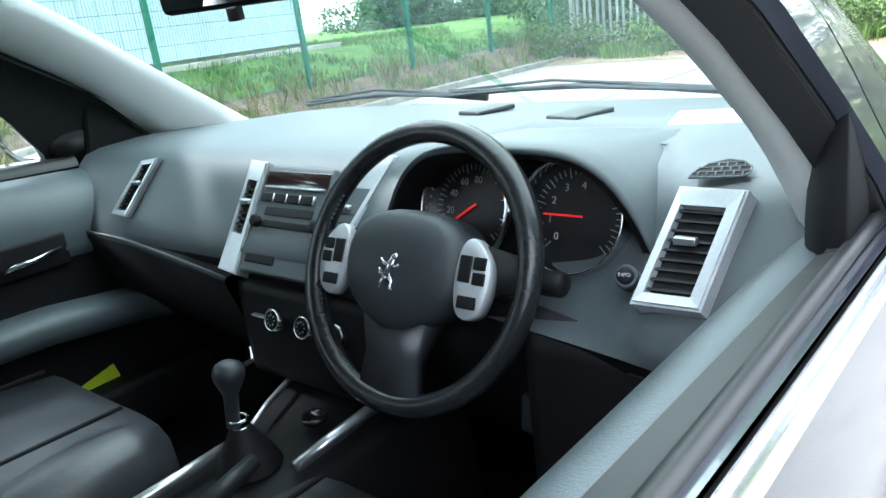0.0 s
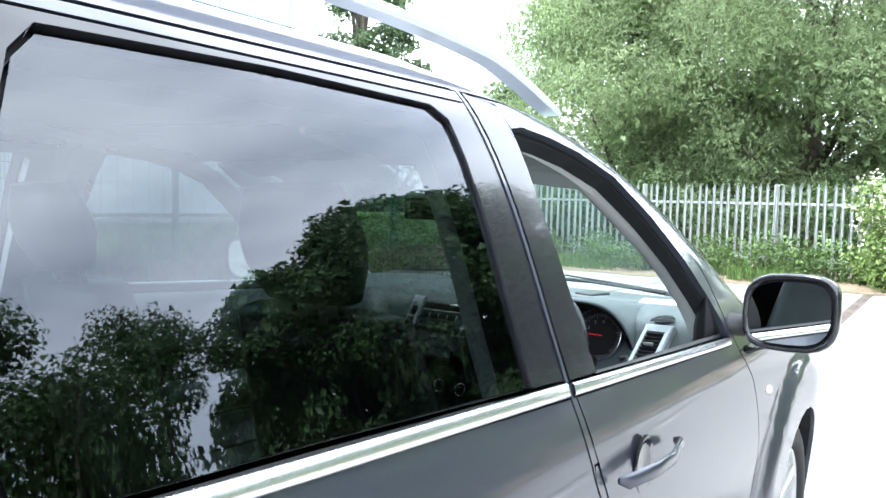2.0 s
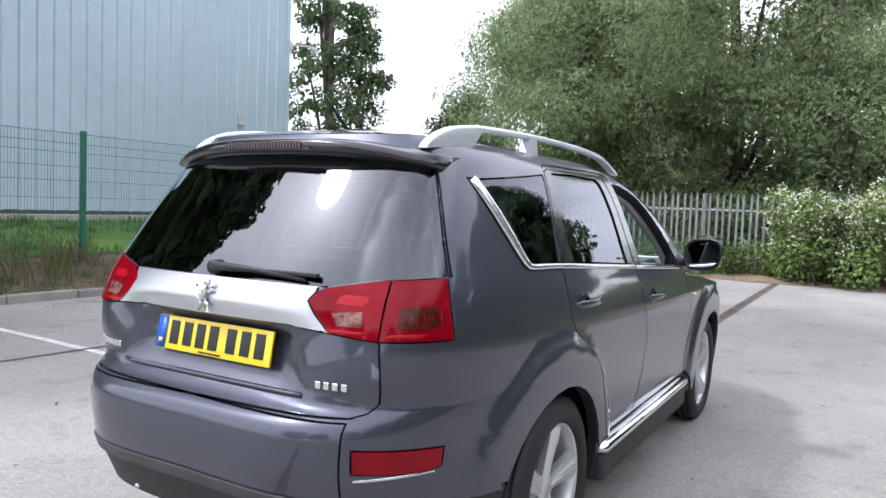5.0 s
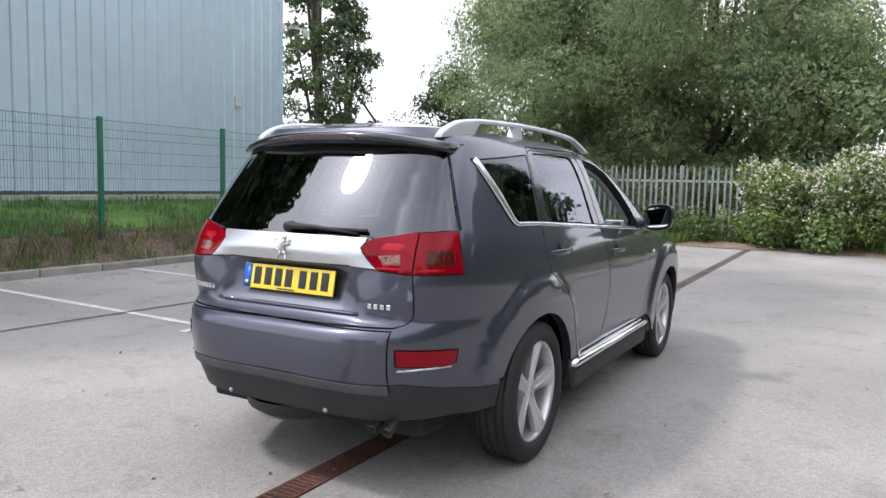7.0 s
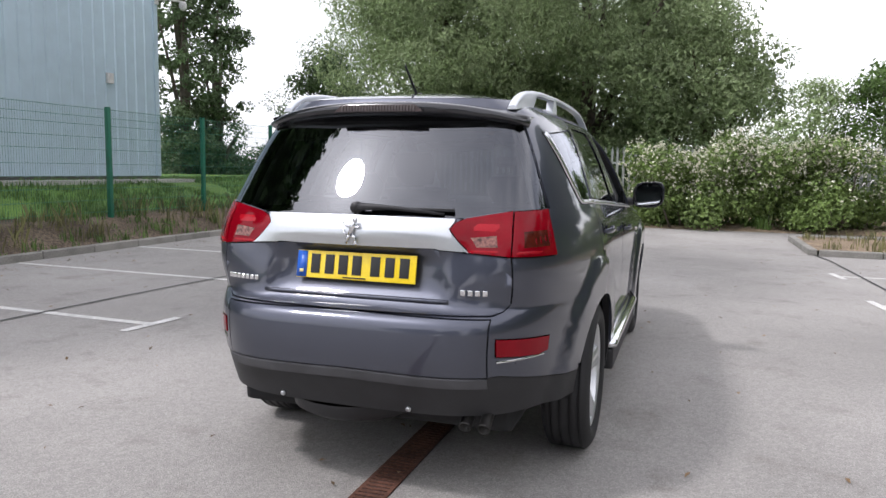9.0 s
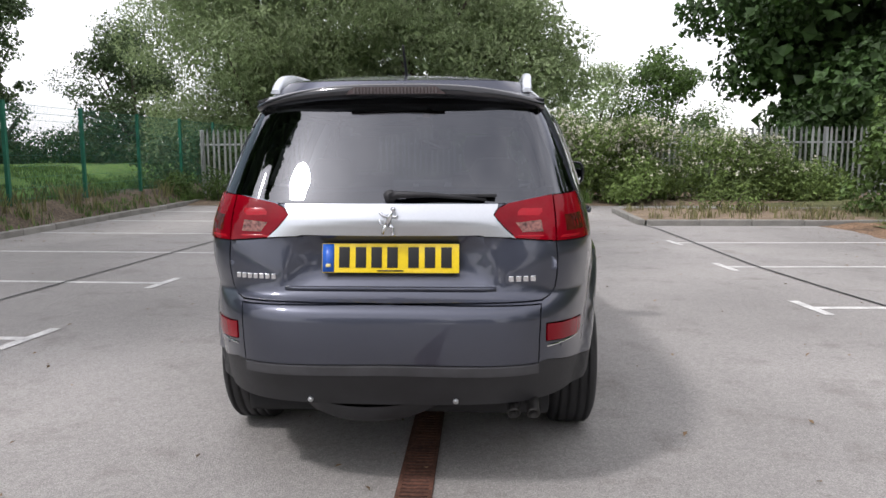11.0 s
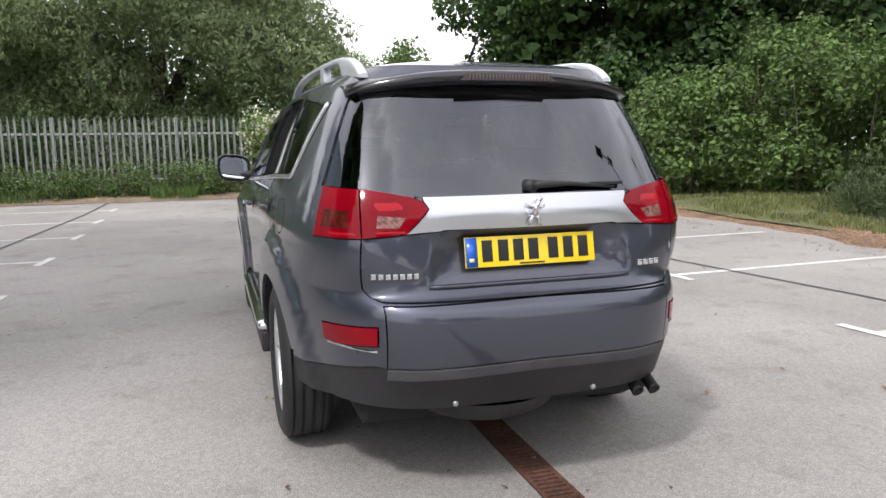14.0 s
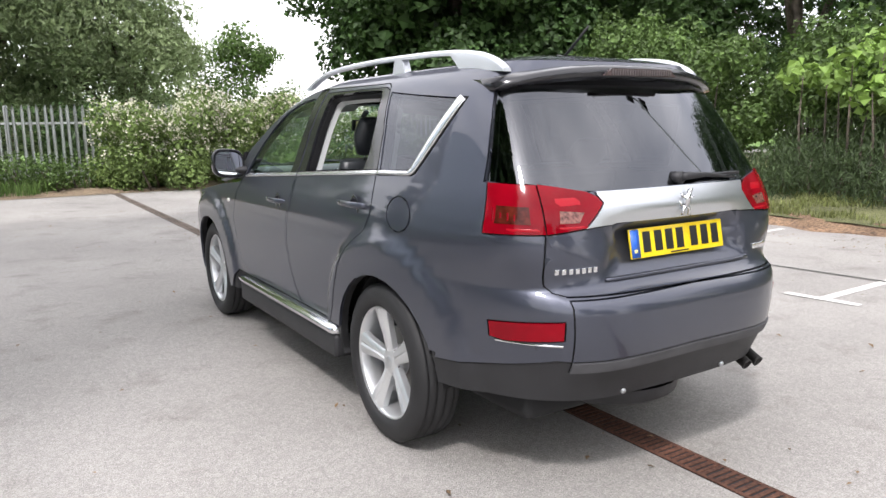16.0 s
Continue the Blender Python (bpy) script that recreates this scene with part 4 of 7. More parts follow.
# door mirrors
for side in (1, -1):
    hold = new("door_mirror")
    hold.parent = car
    cx, cy, cz = (0.975, 2.90, 1.165) if side > 0 else (0.945, 2.94, 1.158)
    def ring_at(y, kx, kz, dx=0.0, n=24):
        pts = []
        for k in range(n):
            c, d = math.cos(2 * math.pi * k / n), math.sin(2 * math.pi * k / n)
            e = 0.62
            pts.append(Vector((side * (cx + dx + kx * math.copysign(abs(c) ** e, c)), y - 0.30 * (dx + kx * math.copysign(abs(c) ** e, c)), cz + kz * math.copysign(abs(d) ** e, d) + 0.012 * c)))
        return pts
    bm = bmesh.new()
    rows = [ring_at(cy - 0.035, 0.098, 0.080), ring_at(cy - 0.045, 0.104, 0.087), ring_at(cy - 0.03, 0.110, 0.092), ring_at(cy + 0.02, 0.110, 0.090, -0.003), ring_at(cy + 0.07, 0.096, 0.074, -0.012), ring_at(cy + 0.10, 0.066, 0.050, -0.022), ring_at(cy + 0.112, 0.02, 0.015, -0.028)]
    add_loft(bm, rows, True, True)
    bmesh.ops.recalc_face_normals(bm, faces=bm.faces)
    part("mirror_housing", bm, M_GLOSSBLACK, hold, "dark mirror housing")
    bm = bmesh.new()
    rows = [ring_at(cy - 0.0415, 0.092, 0.073), ring_at(cy - 0.0400, 0.003, 0.003)]
    add_loft(bm, rows, True, True)
    bmesh.ops.recalc_face_normals(bm, faces=bm.faces)
    ob = part("mirror_glass", bm, M_MIRROR, hold, "mirror glass", False)
    bm = bmesh.new()
    rows = []
    for x, a, b in ((0.80, 0.075, 0.034), (0.84, 0.055, 0.028), (0.90, 0.045, 0.026)):
        rows.append([Vector((side * x, 2.95 + a * math.cos(t), 1.112 + b * math.sin(t))) for t in [2 * math.pi * k / 12 for k in range(12)]])
    add_loft(bm, rows, True, True)
    bmesh.ops.recalc_face_normals(bm, faces=bm.faces)
    part("mirror_arm", bm, M_BLACK, hold)

# ---- the car: its cabin ----
M_DASH = mat("blue_grey_dash_plastic", (0.062, 0.074, 0.081), 0.5, var=(4, 0.9, 1.1), bump=(700, 0.0004))
M_TRIM = mat("pale_grey_trim", (0.66, 0.67, 0.66), 0.7, var=(5, 0.93, 1.04), bump=(500, 0.0004))
M_LINER = mat("grey_headlining", (0.50, 0.50, 0.49), 0.9, var=(6, 0.93, 1.05))
M_LEATHER = mat("black_leather", (0.026, 0.029, 0.033), 0.32, var=(14, 0.8, 1.3), bump=(420, 0.0005))
M_SOFTBLACK = mat("soft_black", (0.007, 0.007, 0.008), 0.6, spec=0.2, var=(10, 0.8, 1.3))
M_CARPET = mat("black_carpet", (0.008, 0.008, 0.009), 0.95, spec=0.1, var=(40, 0.6, 1.4))
M_CARD = mat("grained_door_trim", (0.080, 0.097, 0.105), 0.42, var=(5, 0.9, 1.1), bump=(500, 0.0005))
M_RIM = mat("polished_leather", (0.012, 0.013, 0.015), 0.24, var=(18, 0.8, 1.3), bump=(420, 0.0004))
M_HUB = mat("grained_black", (0.024, 0.028, 0.032), 0.5, var=(6, 0.85, 1.2), bump=(600, 0.0004))
M_BEZEL = mat("bezel_silver", (0.46, 0.48, 0.50), 0.42, 0.4, fine=(300, 0.04))
M_DIAL = mat("dial_face", (0.008, 0.008, 0.009), 0.4)
M_NEEDLE = mat("lit_red", (0.5, 0.01, 0.01), 0.4, emit=(1.0, 0.03, 0.02), strength=0.06)
M_MARK = mat("dial_white", (0.35, 0.36, 0.36), 0.5)

# pale trim inside the pillars and round the side windows
upper_in = [f for n in ("apillar",) for f in PIECES[n]]
quarter_in = [f for f in PIECES["quarter"] if f.calc_center_median().y > 1.12]
for side in (1, -1):
    if side > 0:
        panel("pillar_trim", upper_in, M_TRIM, car, "pale grey pillar trim", (side,), off=-0.05, lip=0.02)
    panel("side_trim", quarter_in, M_TRIM, car, "pale grey side trim", (side,), off=-0.06, lip=0.02)
    panel("pillar_trim", PIECES["fpillar"] + PIECES["rframe"], M_TRIM, car, "pale grey pillar trim", (side,), off=-0.055, lip=0.03)
    frame_f = [f for f in PIECES["door_f"] if f.calc_center_median().y > 1.10]
    if side > 0:
        panel("door_seal", frame_f, M_SEAL, car, "black door seal", (side,), off=-0.018, gap=-0.002, lip=0.03)
    panel("door_seal", [f for f in PIECES["rframe"]], M_SEAL, car, "black door seal", (side,), off=-0.02, gap=-0.003, lip=0.03)

# headlining and sun visors
bm = bmesh.new()
for side in (1, -1):
    rows = []
    for k in range(5):
        f = k / 4
        row = []
        for i in range(6, 99):
            p = body(0.05 * i, 1.58, True)
            q = Vector((0.0, min(max(p.y, 0.85), 1.95), 1.58))
            r = (p * 1.0).lerp(q, 0.06 + 0.94 * f)
            r.z = 1.565 + 0.045 * (1 - (1 - f) ** 2)
            row.append(Vector((side * r.x, r.y, r.z)))
        rows.append(row)
    add_loft(bm, rows, False, False)
part("headlining", bm, M_LINER, car, "grey fabric headlining")
for side in (1, -1):
    bm = bmesh.new()
    add_box(bm, -0.21, 0.21, -0.09, 0.09, -0.010, 0.010, 0.008, turn=Matrix.Translation((side * 0.335, 2.69, 1.492)) @ Matrix.Rotation(radians(side * 6), 4, "Y") @ Matrix.Rotation(radians(-18), 4, "X"))
    part("sun_visor", bm, M_TRIM, car, "grey sun visor")
bm = bmesh.new()
add_box(bm, -0.05, 0.05, 2.30, 2.38, 1.556, 1.580, 0.010)
part("roof_lamp", bm, mat("warm_lamp_lens", (0.45, 0.32, 0.2), 0.3, emit=(1.0, 0.6, 0.3), strength=0.1), car, "warm cabin roof lamp")

bm = bmesh.new()
add_loft(bm, [[Vector((0.56 * u, y - 0.10 * u * u, z - 0.045 * u * u)) for u in [i / 6 - 1 for i in range(13)]] for y, z in ((2.25, 1.582), (2.48, 1.565), (2.63, 1.532), (2.71, 1.508), (2.73, 1.514))], False, False)
part("roof_header", bm, M_LINER, car, "grey fabric roof front")
# floor, bulkhead, boot
bm = bmesh.new()
add_box(bm, -0.74, 0.74, 0.45, 3.45, 0.40, 0.43)
add_box(bm, -0.74, 0.74, 3.30, 3.36, 0.40, 1.04)
part("cabin_floor", bm, M_CARPET, car)
for side in (1, -1):
    bm = bmesh.new()
    a, b = sorted((side * 0.70, side * 0.745))
    add_box(bm, a, b, 0.56, 1.42, 0.42, 1.13, 0.02)
    part("boot_side", bm, M_CARPET, car)
bm = bmesh.new()
add_box(bm, -0.68, 0.68, 0.32, 0.40, 0.45, 1.10, 0.02)
part("tailgate_lining", bm, M_CARPET, car)

before_cabin = set(scene.objects)
# dashboard: one moulding swept across the cabin, its face leaning towards the windscreen
dash_top = pchip([-0.75, -0.5, 0.0, 0.3, 0.55, 0.68, 0.80], [2.90, 2.945, 2.975, 2.965, 2.94, 2.925, 2.89])
dash_low = pchip([-0.75, -0.5, 0.0, 0.3, 0.5, 0.65, 0.80], [2.835, 2.868, 2.872, 2.86, 2.83, 2.80, 2.75])
bm = bmesh.new()
rows = []
for i in range(45):
    x = -0.735 + 1.535 * i / 44
    t, b = dash_top(x), dash_low(x)
    hood = max(0.0, 1 - ((x - 0.397) / 0.205) ** 6)
    end = max(0.0, (abs(x) - 0.55) / 0.17) ** 2
    well = 0.075 * hood
    rows.append([Vector((x, y, z)) for y, z in (
        (3.60 - 0.22 * end, 1.086), (3.48 - 0.20 * end, 1.098), (3.28 - 0.12 * end, 1.108), (max(t + 0.12, 3.06), 1.110), (t + 0.055 + well, 1.104), (t + 0.018 + well, 1.095), (t + well, 1.078),
        (t + (b - t) * 0.34 + well, 1.036), (t + (b - t) * 0.68 + well, 0.990), (b + 0.8 * well, 0.950), (b + 0.004, 0.926), (b + 0.014, 0.905), (b + 0.05, 0.85), (b + 0.09, 0.75), (b + 0.18, 0.62), (3.42, 0.58))])
add_loft(bm, [row[:11] for row in rows], False, False)
bmesh.ops.recalc_face_normals(bm, faces=bm.faces)
dashboard = part("dashboard", bm, M_DASH, car, "dark blue-grey moulded dashboard")
if dashboard.data.polygons[8].normal.z < 0:
    dashboard.data.flip_normals()
bm = bmesh.new()
add_loft(bm, [row[10:] for row in rows], False, False)
part("lower_dashboard", bm, M_SOFTBLACK, car, "black lower dashboard")
bm = bmesh.new()
rows = []
for i in range(17):
    x = -0.70 + 0.50 * i / 16
    b = dash_low(x)
    rows.append([Vector((x, y, z - 0.055 * (i / 16) ** 1.3)) for y, z in ((b + 0.03, 0.955), (b - 0.008, 0.948), (b - 0.011, 0.94), (b + 0.010, 0.87), (b + 0.05, 0.79), (b + 0.11, 0.72))])
add_loft(bm, rows, False, False)
part("glovebox", bm, M_SOFTBLACK, car, "dark glovebox lid")
# highlight along the lid's edge, put in as a paler tube
bm = bmesh.new()
add_tube(bm, [(x, dash_low(x) - 0.008, 0.9495 - 0.055 * ((x + 0.70) / 0.50) ** 1.3) for x in np.linspace(-0.69, -0.20, 9)], 0.003, 6)
part("glovebox_edge", bm, M_DASH, car)
# small raised tongues on the dashboard top
for x, y, w in ((0.30, 3.30, 0.035), (0.06, 3.36, 0.03)):
    bm = bmesh.new()
    add_box(bm, -w, w, -0.05, 0.05, -0.004, 0.006, 0.004, turn=Matrix.Translation((x, y, 1.108)) @ Matrix.Rotation(radians(-12), 4, "Z"))
    part("defrost_slot", bm, M_HUB, car)


def vent(name, corners, slats, frame_w, parent, tall=True):
    """A silver surround with a dark well and slats. corners: top left, top right, bottom right, bottom left, seen from the seats."""
    tl, tr, br, bl = [Vector(c) for c in corners]
    n = (tr - tl).cross(bl - tl).normalized()
    if n.y > 0:
        n = -n
    at = lambda u, v, d=0.0: tl.lerp(tr, u).lerp(bl.lerp(br, u), v) + n * (0.014 + d)
    hold = new(name)
    hold.parent = parent
    u0, u1, v0, v1 = frame_w
    outer = [(0, 0), (1, 0), (1, 1), (0, 1)]
    inner = [(u0, v0), (u1, v0), (u1, v1), (u0, v1)]
    bm = bmesh.new()
    o0, o1 = [bm.verts.new(at(*p, -0.03)) for p in outer], [bm.verts.new(at(*p, 0.004)) for p in outer]
    i1, i0 = [bm.verts.new(at(*p, 0.002)) for p in inner], [bm.verts.new(at(*p, -0.009)) for p in inner]
    for a, b in ((o0, o1), (o1, i1), (i1, i0)):
        for k in range(4):
            bm.faces.new((a[k], a[(k + 1) % 4], b[(k + 1) % 4], b[k]))
    bmesh.ops.recalc_face_normals(bm, faces=bm.faces)
    bmesh.ops.bevel(bm, geom=[e for e in bm.edges if all(v in o1 for v in e.verts)], offset=0.003, segments=2, affect="EDGES")
    part("surround", bm, M_BEZEL, hold, "satin silver surround", False)
    bm = bmesh.new()
    bm.faces.new([bm.verts.new(at(*p, -0.008)) for p in inner])
    part("well", bm, M_GAP, hold, "", False)
    for k in range(slats):
        v = v0 + (v1 - v0) * (k + 0.5) / slats
        dv = (v1 - v0) / slats * 0.16
        bm = bmesh.new()
        front = [bm.verts.new(at(u, w, d)) for u, w, d in ((u0, v - dv, -0.002), (u1, v - dv, -0.002), (u1, v + dv, 0.0), (u0, v + dv, 0.0))]
        back = [bm.verts.new(at(u, w, -0.007)) for u, w in ((u0, v - 2 * dv), (u1, v - 2 * dv), (u1, v), (u0, v))]
        bm.faces.new(front)
        for q in range(4):
            bm.faces.new((front[q], front[(q + 1) % 4], back[(q + 1) % 4], back[q]))
        part("slat", bm, M_SOFTBLACK, hold, "", False)
    bm = bmesh.new()
    c = at(0.55 * u0 + 0.45 * u1, 0.6 * v0 + 0.4 * v1, 0.002)
    add_box(bm, c.x - 0.012, c.x + 0.012, c.y - 0.006, c.y + 0.004, c.z - 0.004, c.z + 0.004, 0.0015)
    part("vent_tab", bm, M_SATIN, hold)
    return hold


vent("air_vent", ((0.621, 2.945, 1.079), (0.702, 2.922, 1.085), (0.685, 2.828, 0.985), (0.606, 2.838, 0.978)), 9, (0.13, 0.80, 0.16, 0.90), car)
vent("air_vent", ((0.060, 3.005, 1.090), (0.145, 3.005, 1.090), (0.105, 2.905, 0.975), (0.022, 2.905, 0.975)), 5, (0.17, 0.84, 0.40, 0.97), car)
vent("air_vent", ((-0.181, 2.970, 1.084), (-0.138, 2.972, 1.080), (-0.146, 2.862, 0.905), (-0.184, 2.856, 0.915)), 9, (0.17, 0.72, 0.18, 0.66), car)
vent("air_vent", ((-0.512, 2.938, 1.081), (-0.473, 2.955, 1.085), (-0.527, 2.885, 0.974), (-0.556, 2.868, 0.984)), 11, (0.24, 0.76, 0.09, 0.90), car)

# speaker grille on the end of the dashboard
grille = new("speaker_grille")
grille.parent = car
turn_g = Matrix.Translation((0.657, 2.955, 1.103)) @ Matrix.Rotation(radians(18), 4, "X") @ Matrix.Rotation(radians(8), 4, "Z") @ Matrix.Scale(1.15, 4)
bm = bmesh.new()
pts = [(-0.028, -0.014), (0.022, -0.014), (0.026, -0.008), (0.026, 0.004), (0.018, 0.014), (0.004, 0.018), (-0.012, 0.012), (-0.024, -0.002)]
bm.faces.new([bm.verts.new(turn_g @ Vector((*p, 0.003))) for p in pts])
part("backing", bm, M_GAP, grille, "", False)
bm = bmesh.new()
add_tube(bm, [turn_g @ Vector((*p, 0.003)) for p in pts], 0.0014, 5, True)
for y, xa, xb in ((-0.006, -0.026, 0.026), (0.002, -0.022, 0.026), (0.010, -0.015, 0.021)):
    add_tube(bm, [turn_g @ Vector((xa, y, 0.004)), turn_g @ Vector((xb, y, 0.004))], 0.0009, 4)
for k in range(7):
    for r, y in enumerate((-0.010, -0.002, 0.006)):
        x = -0.020 + 0.008 * k + (0.004 if r % 2 else 0)
        if x < 0.024 and x > -0.022 + 0.008 * r:
            add_tube(bm, [turn_g @ Vector((x, y - 0.004, 0.004)), turn_g @ Vector((x, y + 0.004, 0.004))], 0.0008, 4)
part("mesh", bm, M_DASH, grille)

# white slip on the dashboard by the windscreen, standing in for a reflection
bm = bmesh.new()
add_box(bm, -0.07, 0.07, -0.05, 0.05, 0.0, 0.004, turn=Matrix.Translation((0.557, 3.26, 1.108)) @ Matrix.Rotation(radians(12), 4, "Z"))
tagged(finish("paper_slip", bm, mat("reflection_white", (0.8, 0.8, 0.78), 0.7, var=(20, 0.95, 1.02)), None, "", False), "white slip standing in for a reflection on the dashboard", "paper")


def dial_text(text, size, at_m, material, parent, name="numeral"):
    cu = bpy.data.curves.new(name, "FONT")
    cu.body, cu.size, cu.align_x, cu.align_y, cu.extrude = text, size, "CENTER", "CENTER", 0.0004
    tmp = bpy.data.objects.new(name, cu)
    scene.collection.objects.link(tmp)
    me = bpy.data.meshes.new_from_object(tmp.evaluated_get(bpy.context.evaluated_depsgraph_get()))
    bpy.data.objects.remove(tmp)
    me.materials.append(material)
    ob = new(name, me)
    ob.matrix_world = at_m
    ob.parent = parent
    return ob


# instrument cluster
cluster = new("instrument_cluster")
cluster.parent = car
FACE = Matrix.Translation((0.397, 2.955, 1.038)) @ Matrix.Rotation(radians(72), 4, "X") @ Matrix.Scale(1.07, 4)
bm = bmesh.new()
add_box(bm, -0.150, 0.145, -0.072, 0.070, -0.02, -0.004, 0.01, turn=FACE)
part("backing", bm, M_SOFTBLACK, cluster)
for cx, marks in ((-0.080, ("0", "20", "40", "60", "80")), (0.074, ("0", "1", "2", "3", "4"))):
    dial = new("dial")
    dial.parent = cluster
    c = FACE @ Matrix.Translation((cx, 0.0, 0.0))
    bm = bmesh.new()
    add_lathe(bm, [(0.0, 0.0), (0.066, 0.0)], c, 40)
    part("dial_face", bm, M_DIAL, dial)
    bm = bmesh.new()
    add_lathe(bm, [(0.066, -0.004), (0.066, 0.024), (0.0675, 0.027), (0.0705, 0.025), (0.072, 0.010), (0.072, -0.004)], c, 48)
    part("bezel", bm, M_CHROME, dial, "bright dial ring")
    bm = bmesh.new()
    for k in range(37):
        a = radians(225 - 7.5 * k)
        m = c @ Matrix.Rotation(a, 4, "Z")
        add_box(bm, 0.050 if k % 4 else 0.046, 0.058, -0.0006, 0.0006, 0.001, 0.0016, turn=m)
    part("dial_marks", bm, M_MARK, dial, "", False)
    for k, s in enumerate(marks):
        a = radians(225 - 36 * k)
        dial_text(s, 0.013, c @ Matrix.Translation((0.037 * math.cos(a), 0.037 * math.sin(a), 0.001)), M_MARK, dial)
    bm = bmesh.new()
    a = radians(215 if cx < 0 else 180)
    add_box(bm, -0.008, 0.044, -0.0012, 0.0012, 0.003, 0.005, turn=c @ Matrix.Rotation(a, 4, "Z"))
    part("needle", bm, M_NEEDLE, dial, "lit red needle", False)
bm = bmesh.new()
add_box(bm, -0.004, 0.004, 0.025, 0.033, 0.0, 0.002, turn=FACE)
part("warning_lamp", bm, M_NEEDLE, cluster, "lit red warning lamp")
# hood over the dials: a wide arch that runs back into the dashboard top
for name, material, label, inner in (("binnacle_hood", M_DASH, "blue-grey instrument hood", False), ("hood_lining", M_SOFTBLACK, "", True)):
    bm = bmesh.new()
    rows = []
    for k in range(33):
        u = -1 + k / 16
        x = 0.397 + 0.215 * u
        z = 0.985 + 0.148 * (1 - abs(u) ** 4.2)
        back = max(1.108, z - 0.022)
        if inner:
            row = [(x, 2.897, z - 0.003), (x - 0.010 * u, 2.905, z - 0.012), (x - 0.022 * u, 2.975, z - 0.022)]
        else:
            row = [(x, 2.898, z - 0.004), (x + 0.002 * u, 2.893, z + 0.001), (x + 0.004 * u, 2.900, z + 0.006), (x + 0.004 * u, 2.94, z + 0.006), (x + 0.004 * u, 3.05, min(z + 0.004, back + 0.012)), (x, 3.20, min(z, 1.106))]
        rows.append([Vector(p) for p in row])
    add_loft(bm, rows, False, False)
    part(name, bm, material, cluster, label)

# centre stack
stack = new("centre_stack")
stack.parent = car
ST = Matrix.Translation((-0.032, 2.914, 0.998)) @ Matrix.Rotation(radians(57), 4, "X") @ Matrix.Diagonal((0.76, 0.84, 1, 1))
bm = bmesh.new()
add_box(bm, -0.145, 0.085, -0.115, 0.115, -0.02, 0.006, 0.006, turn=ST)
part("fascia", bm, M_DASH, stack)
bm = bmesh.new()
add_box(bm, -0.130, 0.080, 0.070, 0.103, 0.004, 0.009, 0.003, turn=ST)
part("display", bm, mat("dark_display", (0.015, 0.006, 0.006), 0.15, coat=0.5), stack, "dark radio display")
bm = bmesh.new()
add_box(bm, -0.125, 0.075, 0.066, 0.070, 0.006, 0.011, 0.001, turn=ST)
part("display_edge", bm, M_SATIN, stack)
for k in range(4):
    bm = bmesh.new()
    add_box(bm, -0.128 + 0.045 * k, -0.088 + 0.045 * k, 0.036, 0.054, 0.004, 0.011, 0.002, turn=ST)
    part("radio_button", bm, M_SOFTBLACK, stack)
    bm = bmesh.new()
    add_box(bm, -0.085 + 0.045 * k, -0.0835 + 0.045 * k, 0.036, 0.054, 0.004, 0.012, turn=ST)
    part("button_divider", bm, M_SATIN, stack)
bm = bmesh.new()
add_box(bm, -0.105, 0.055, 0.008, 0.026, 0.0055, 0.0085, 0.001, turn=ST)
part("disc_slot", bm, M_GAP, stack)
bm = bmesh.new()
add_box(bm, -0.105, 0.075, -0.018, -0.002, 0.004, 0.009, 0.003, turn=ST)
part("radio_button", bm, M_SOFTBLACK, stack)
for x, y in ((-0.122, -0.008), (0.078, -0.008)):
    bm = bmesh.new()
    add_lathe(bm, [(0.012, 0.004), (0.012, 0.018), (0.010, 0.020), (0.0, 0.020)], ST @ Matrix.Translation((x, y, 0)), 18)
    part("radio_knob", bm, M_SOFTBLACK, stack)
bm = bmesh.new()
add_box(bm, -0.13, -0.03, -0.095, -0.065, 0.004, 0.008, 0.004, turn=ST)
part("blank_switch", bm, M_SOFTBLACK, stack)
# heater knobs
for x in (-0.088, -0.009, 0.070):
    knob = new("heater_knob")
    knob.parent = car
    m = Matrix.Translation((x, 2.872, 0.828)) @ Matrix.Rotation(radians(70), 4, "X") @ Matrix.Scale(0.66, 4)
    bm = bmesh.new()
    add_lathe(bm, [(0.0, 0.014), (0.020, 0.014), (0.023, 0.010), (0.024, -0.02)], m, 24)
    part("knob", bm, M_SOFTBLACK, knob)
    bm = bmesh.new()
    add_lathe(bm, [(0.024, -0.004), (0.025, 0.012), (0.028, 0.014), (0.031, 0.010), (0.032, -0.01)], m, 32)
    part("knob_ring", bm, M_CHROME, knob, "chrome knob ring")
    bm = bmesh.new()
    for k in range(8):
        add_box(bm, 0.012, 0.017, -0.0012, 0.0012, 0.014, 0.0148, turn=m @ Matrix.Rotation(k * math.pi / 4, 4, "Z"))
    part("knob_marks", bm, M_MARK, knob, "", False)
bm = bmesh.new()
add_box(bm, -0.20, 0.20, 2.880, 3.02, 0.70, 0.885, 0.02)
part("heater_panel", bm, M_SOFTBLACK, car)
bm = bmesh.new()
add_box(bm, -0.155, -0.120, 2.872, 2.882, 0.824, 0.828, 0.001)
part("shelf_edge", bm, M_SATIN, car)

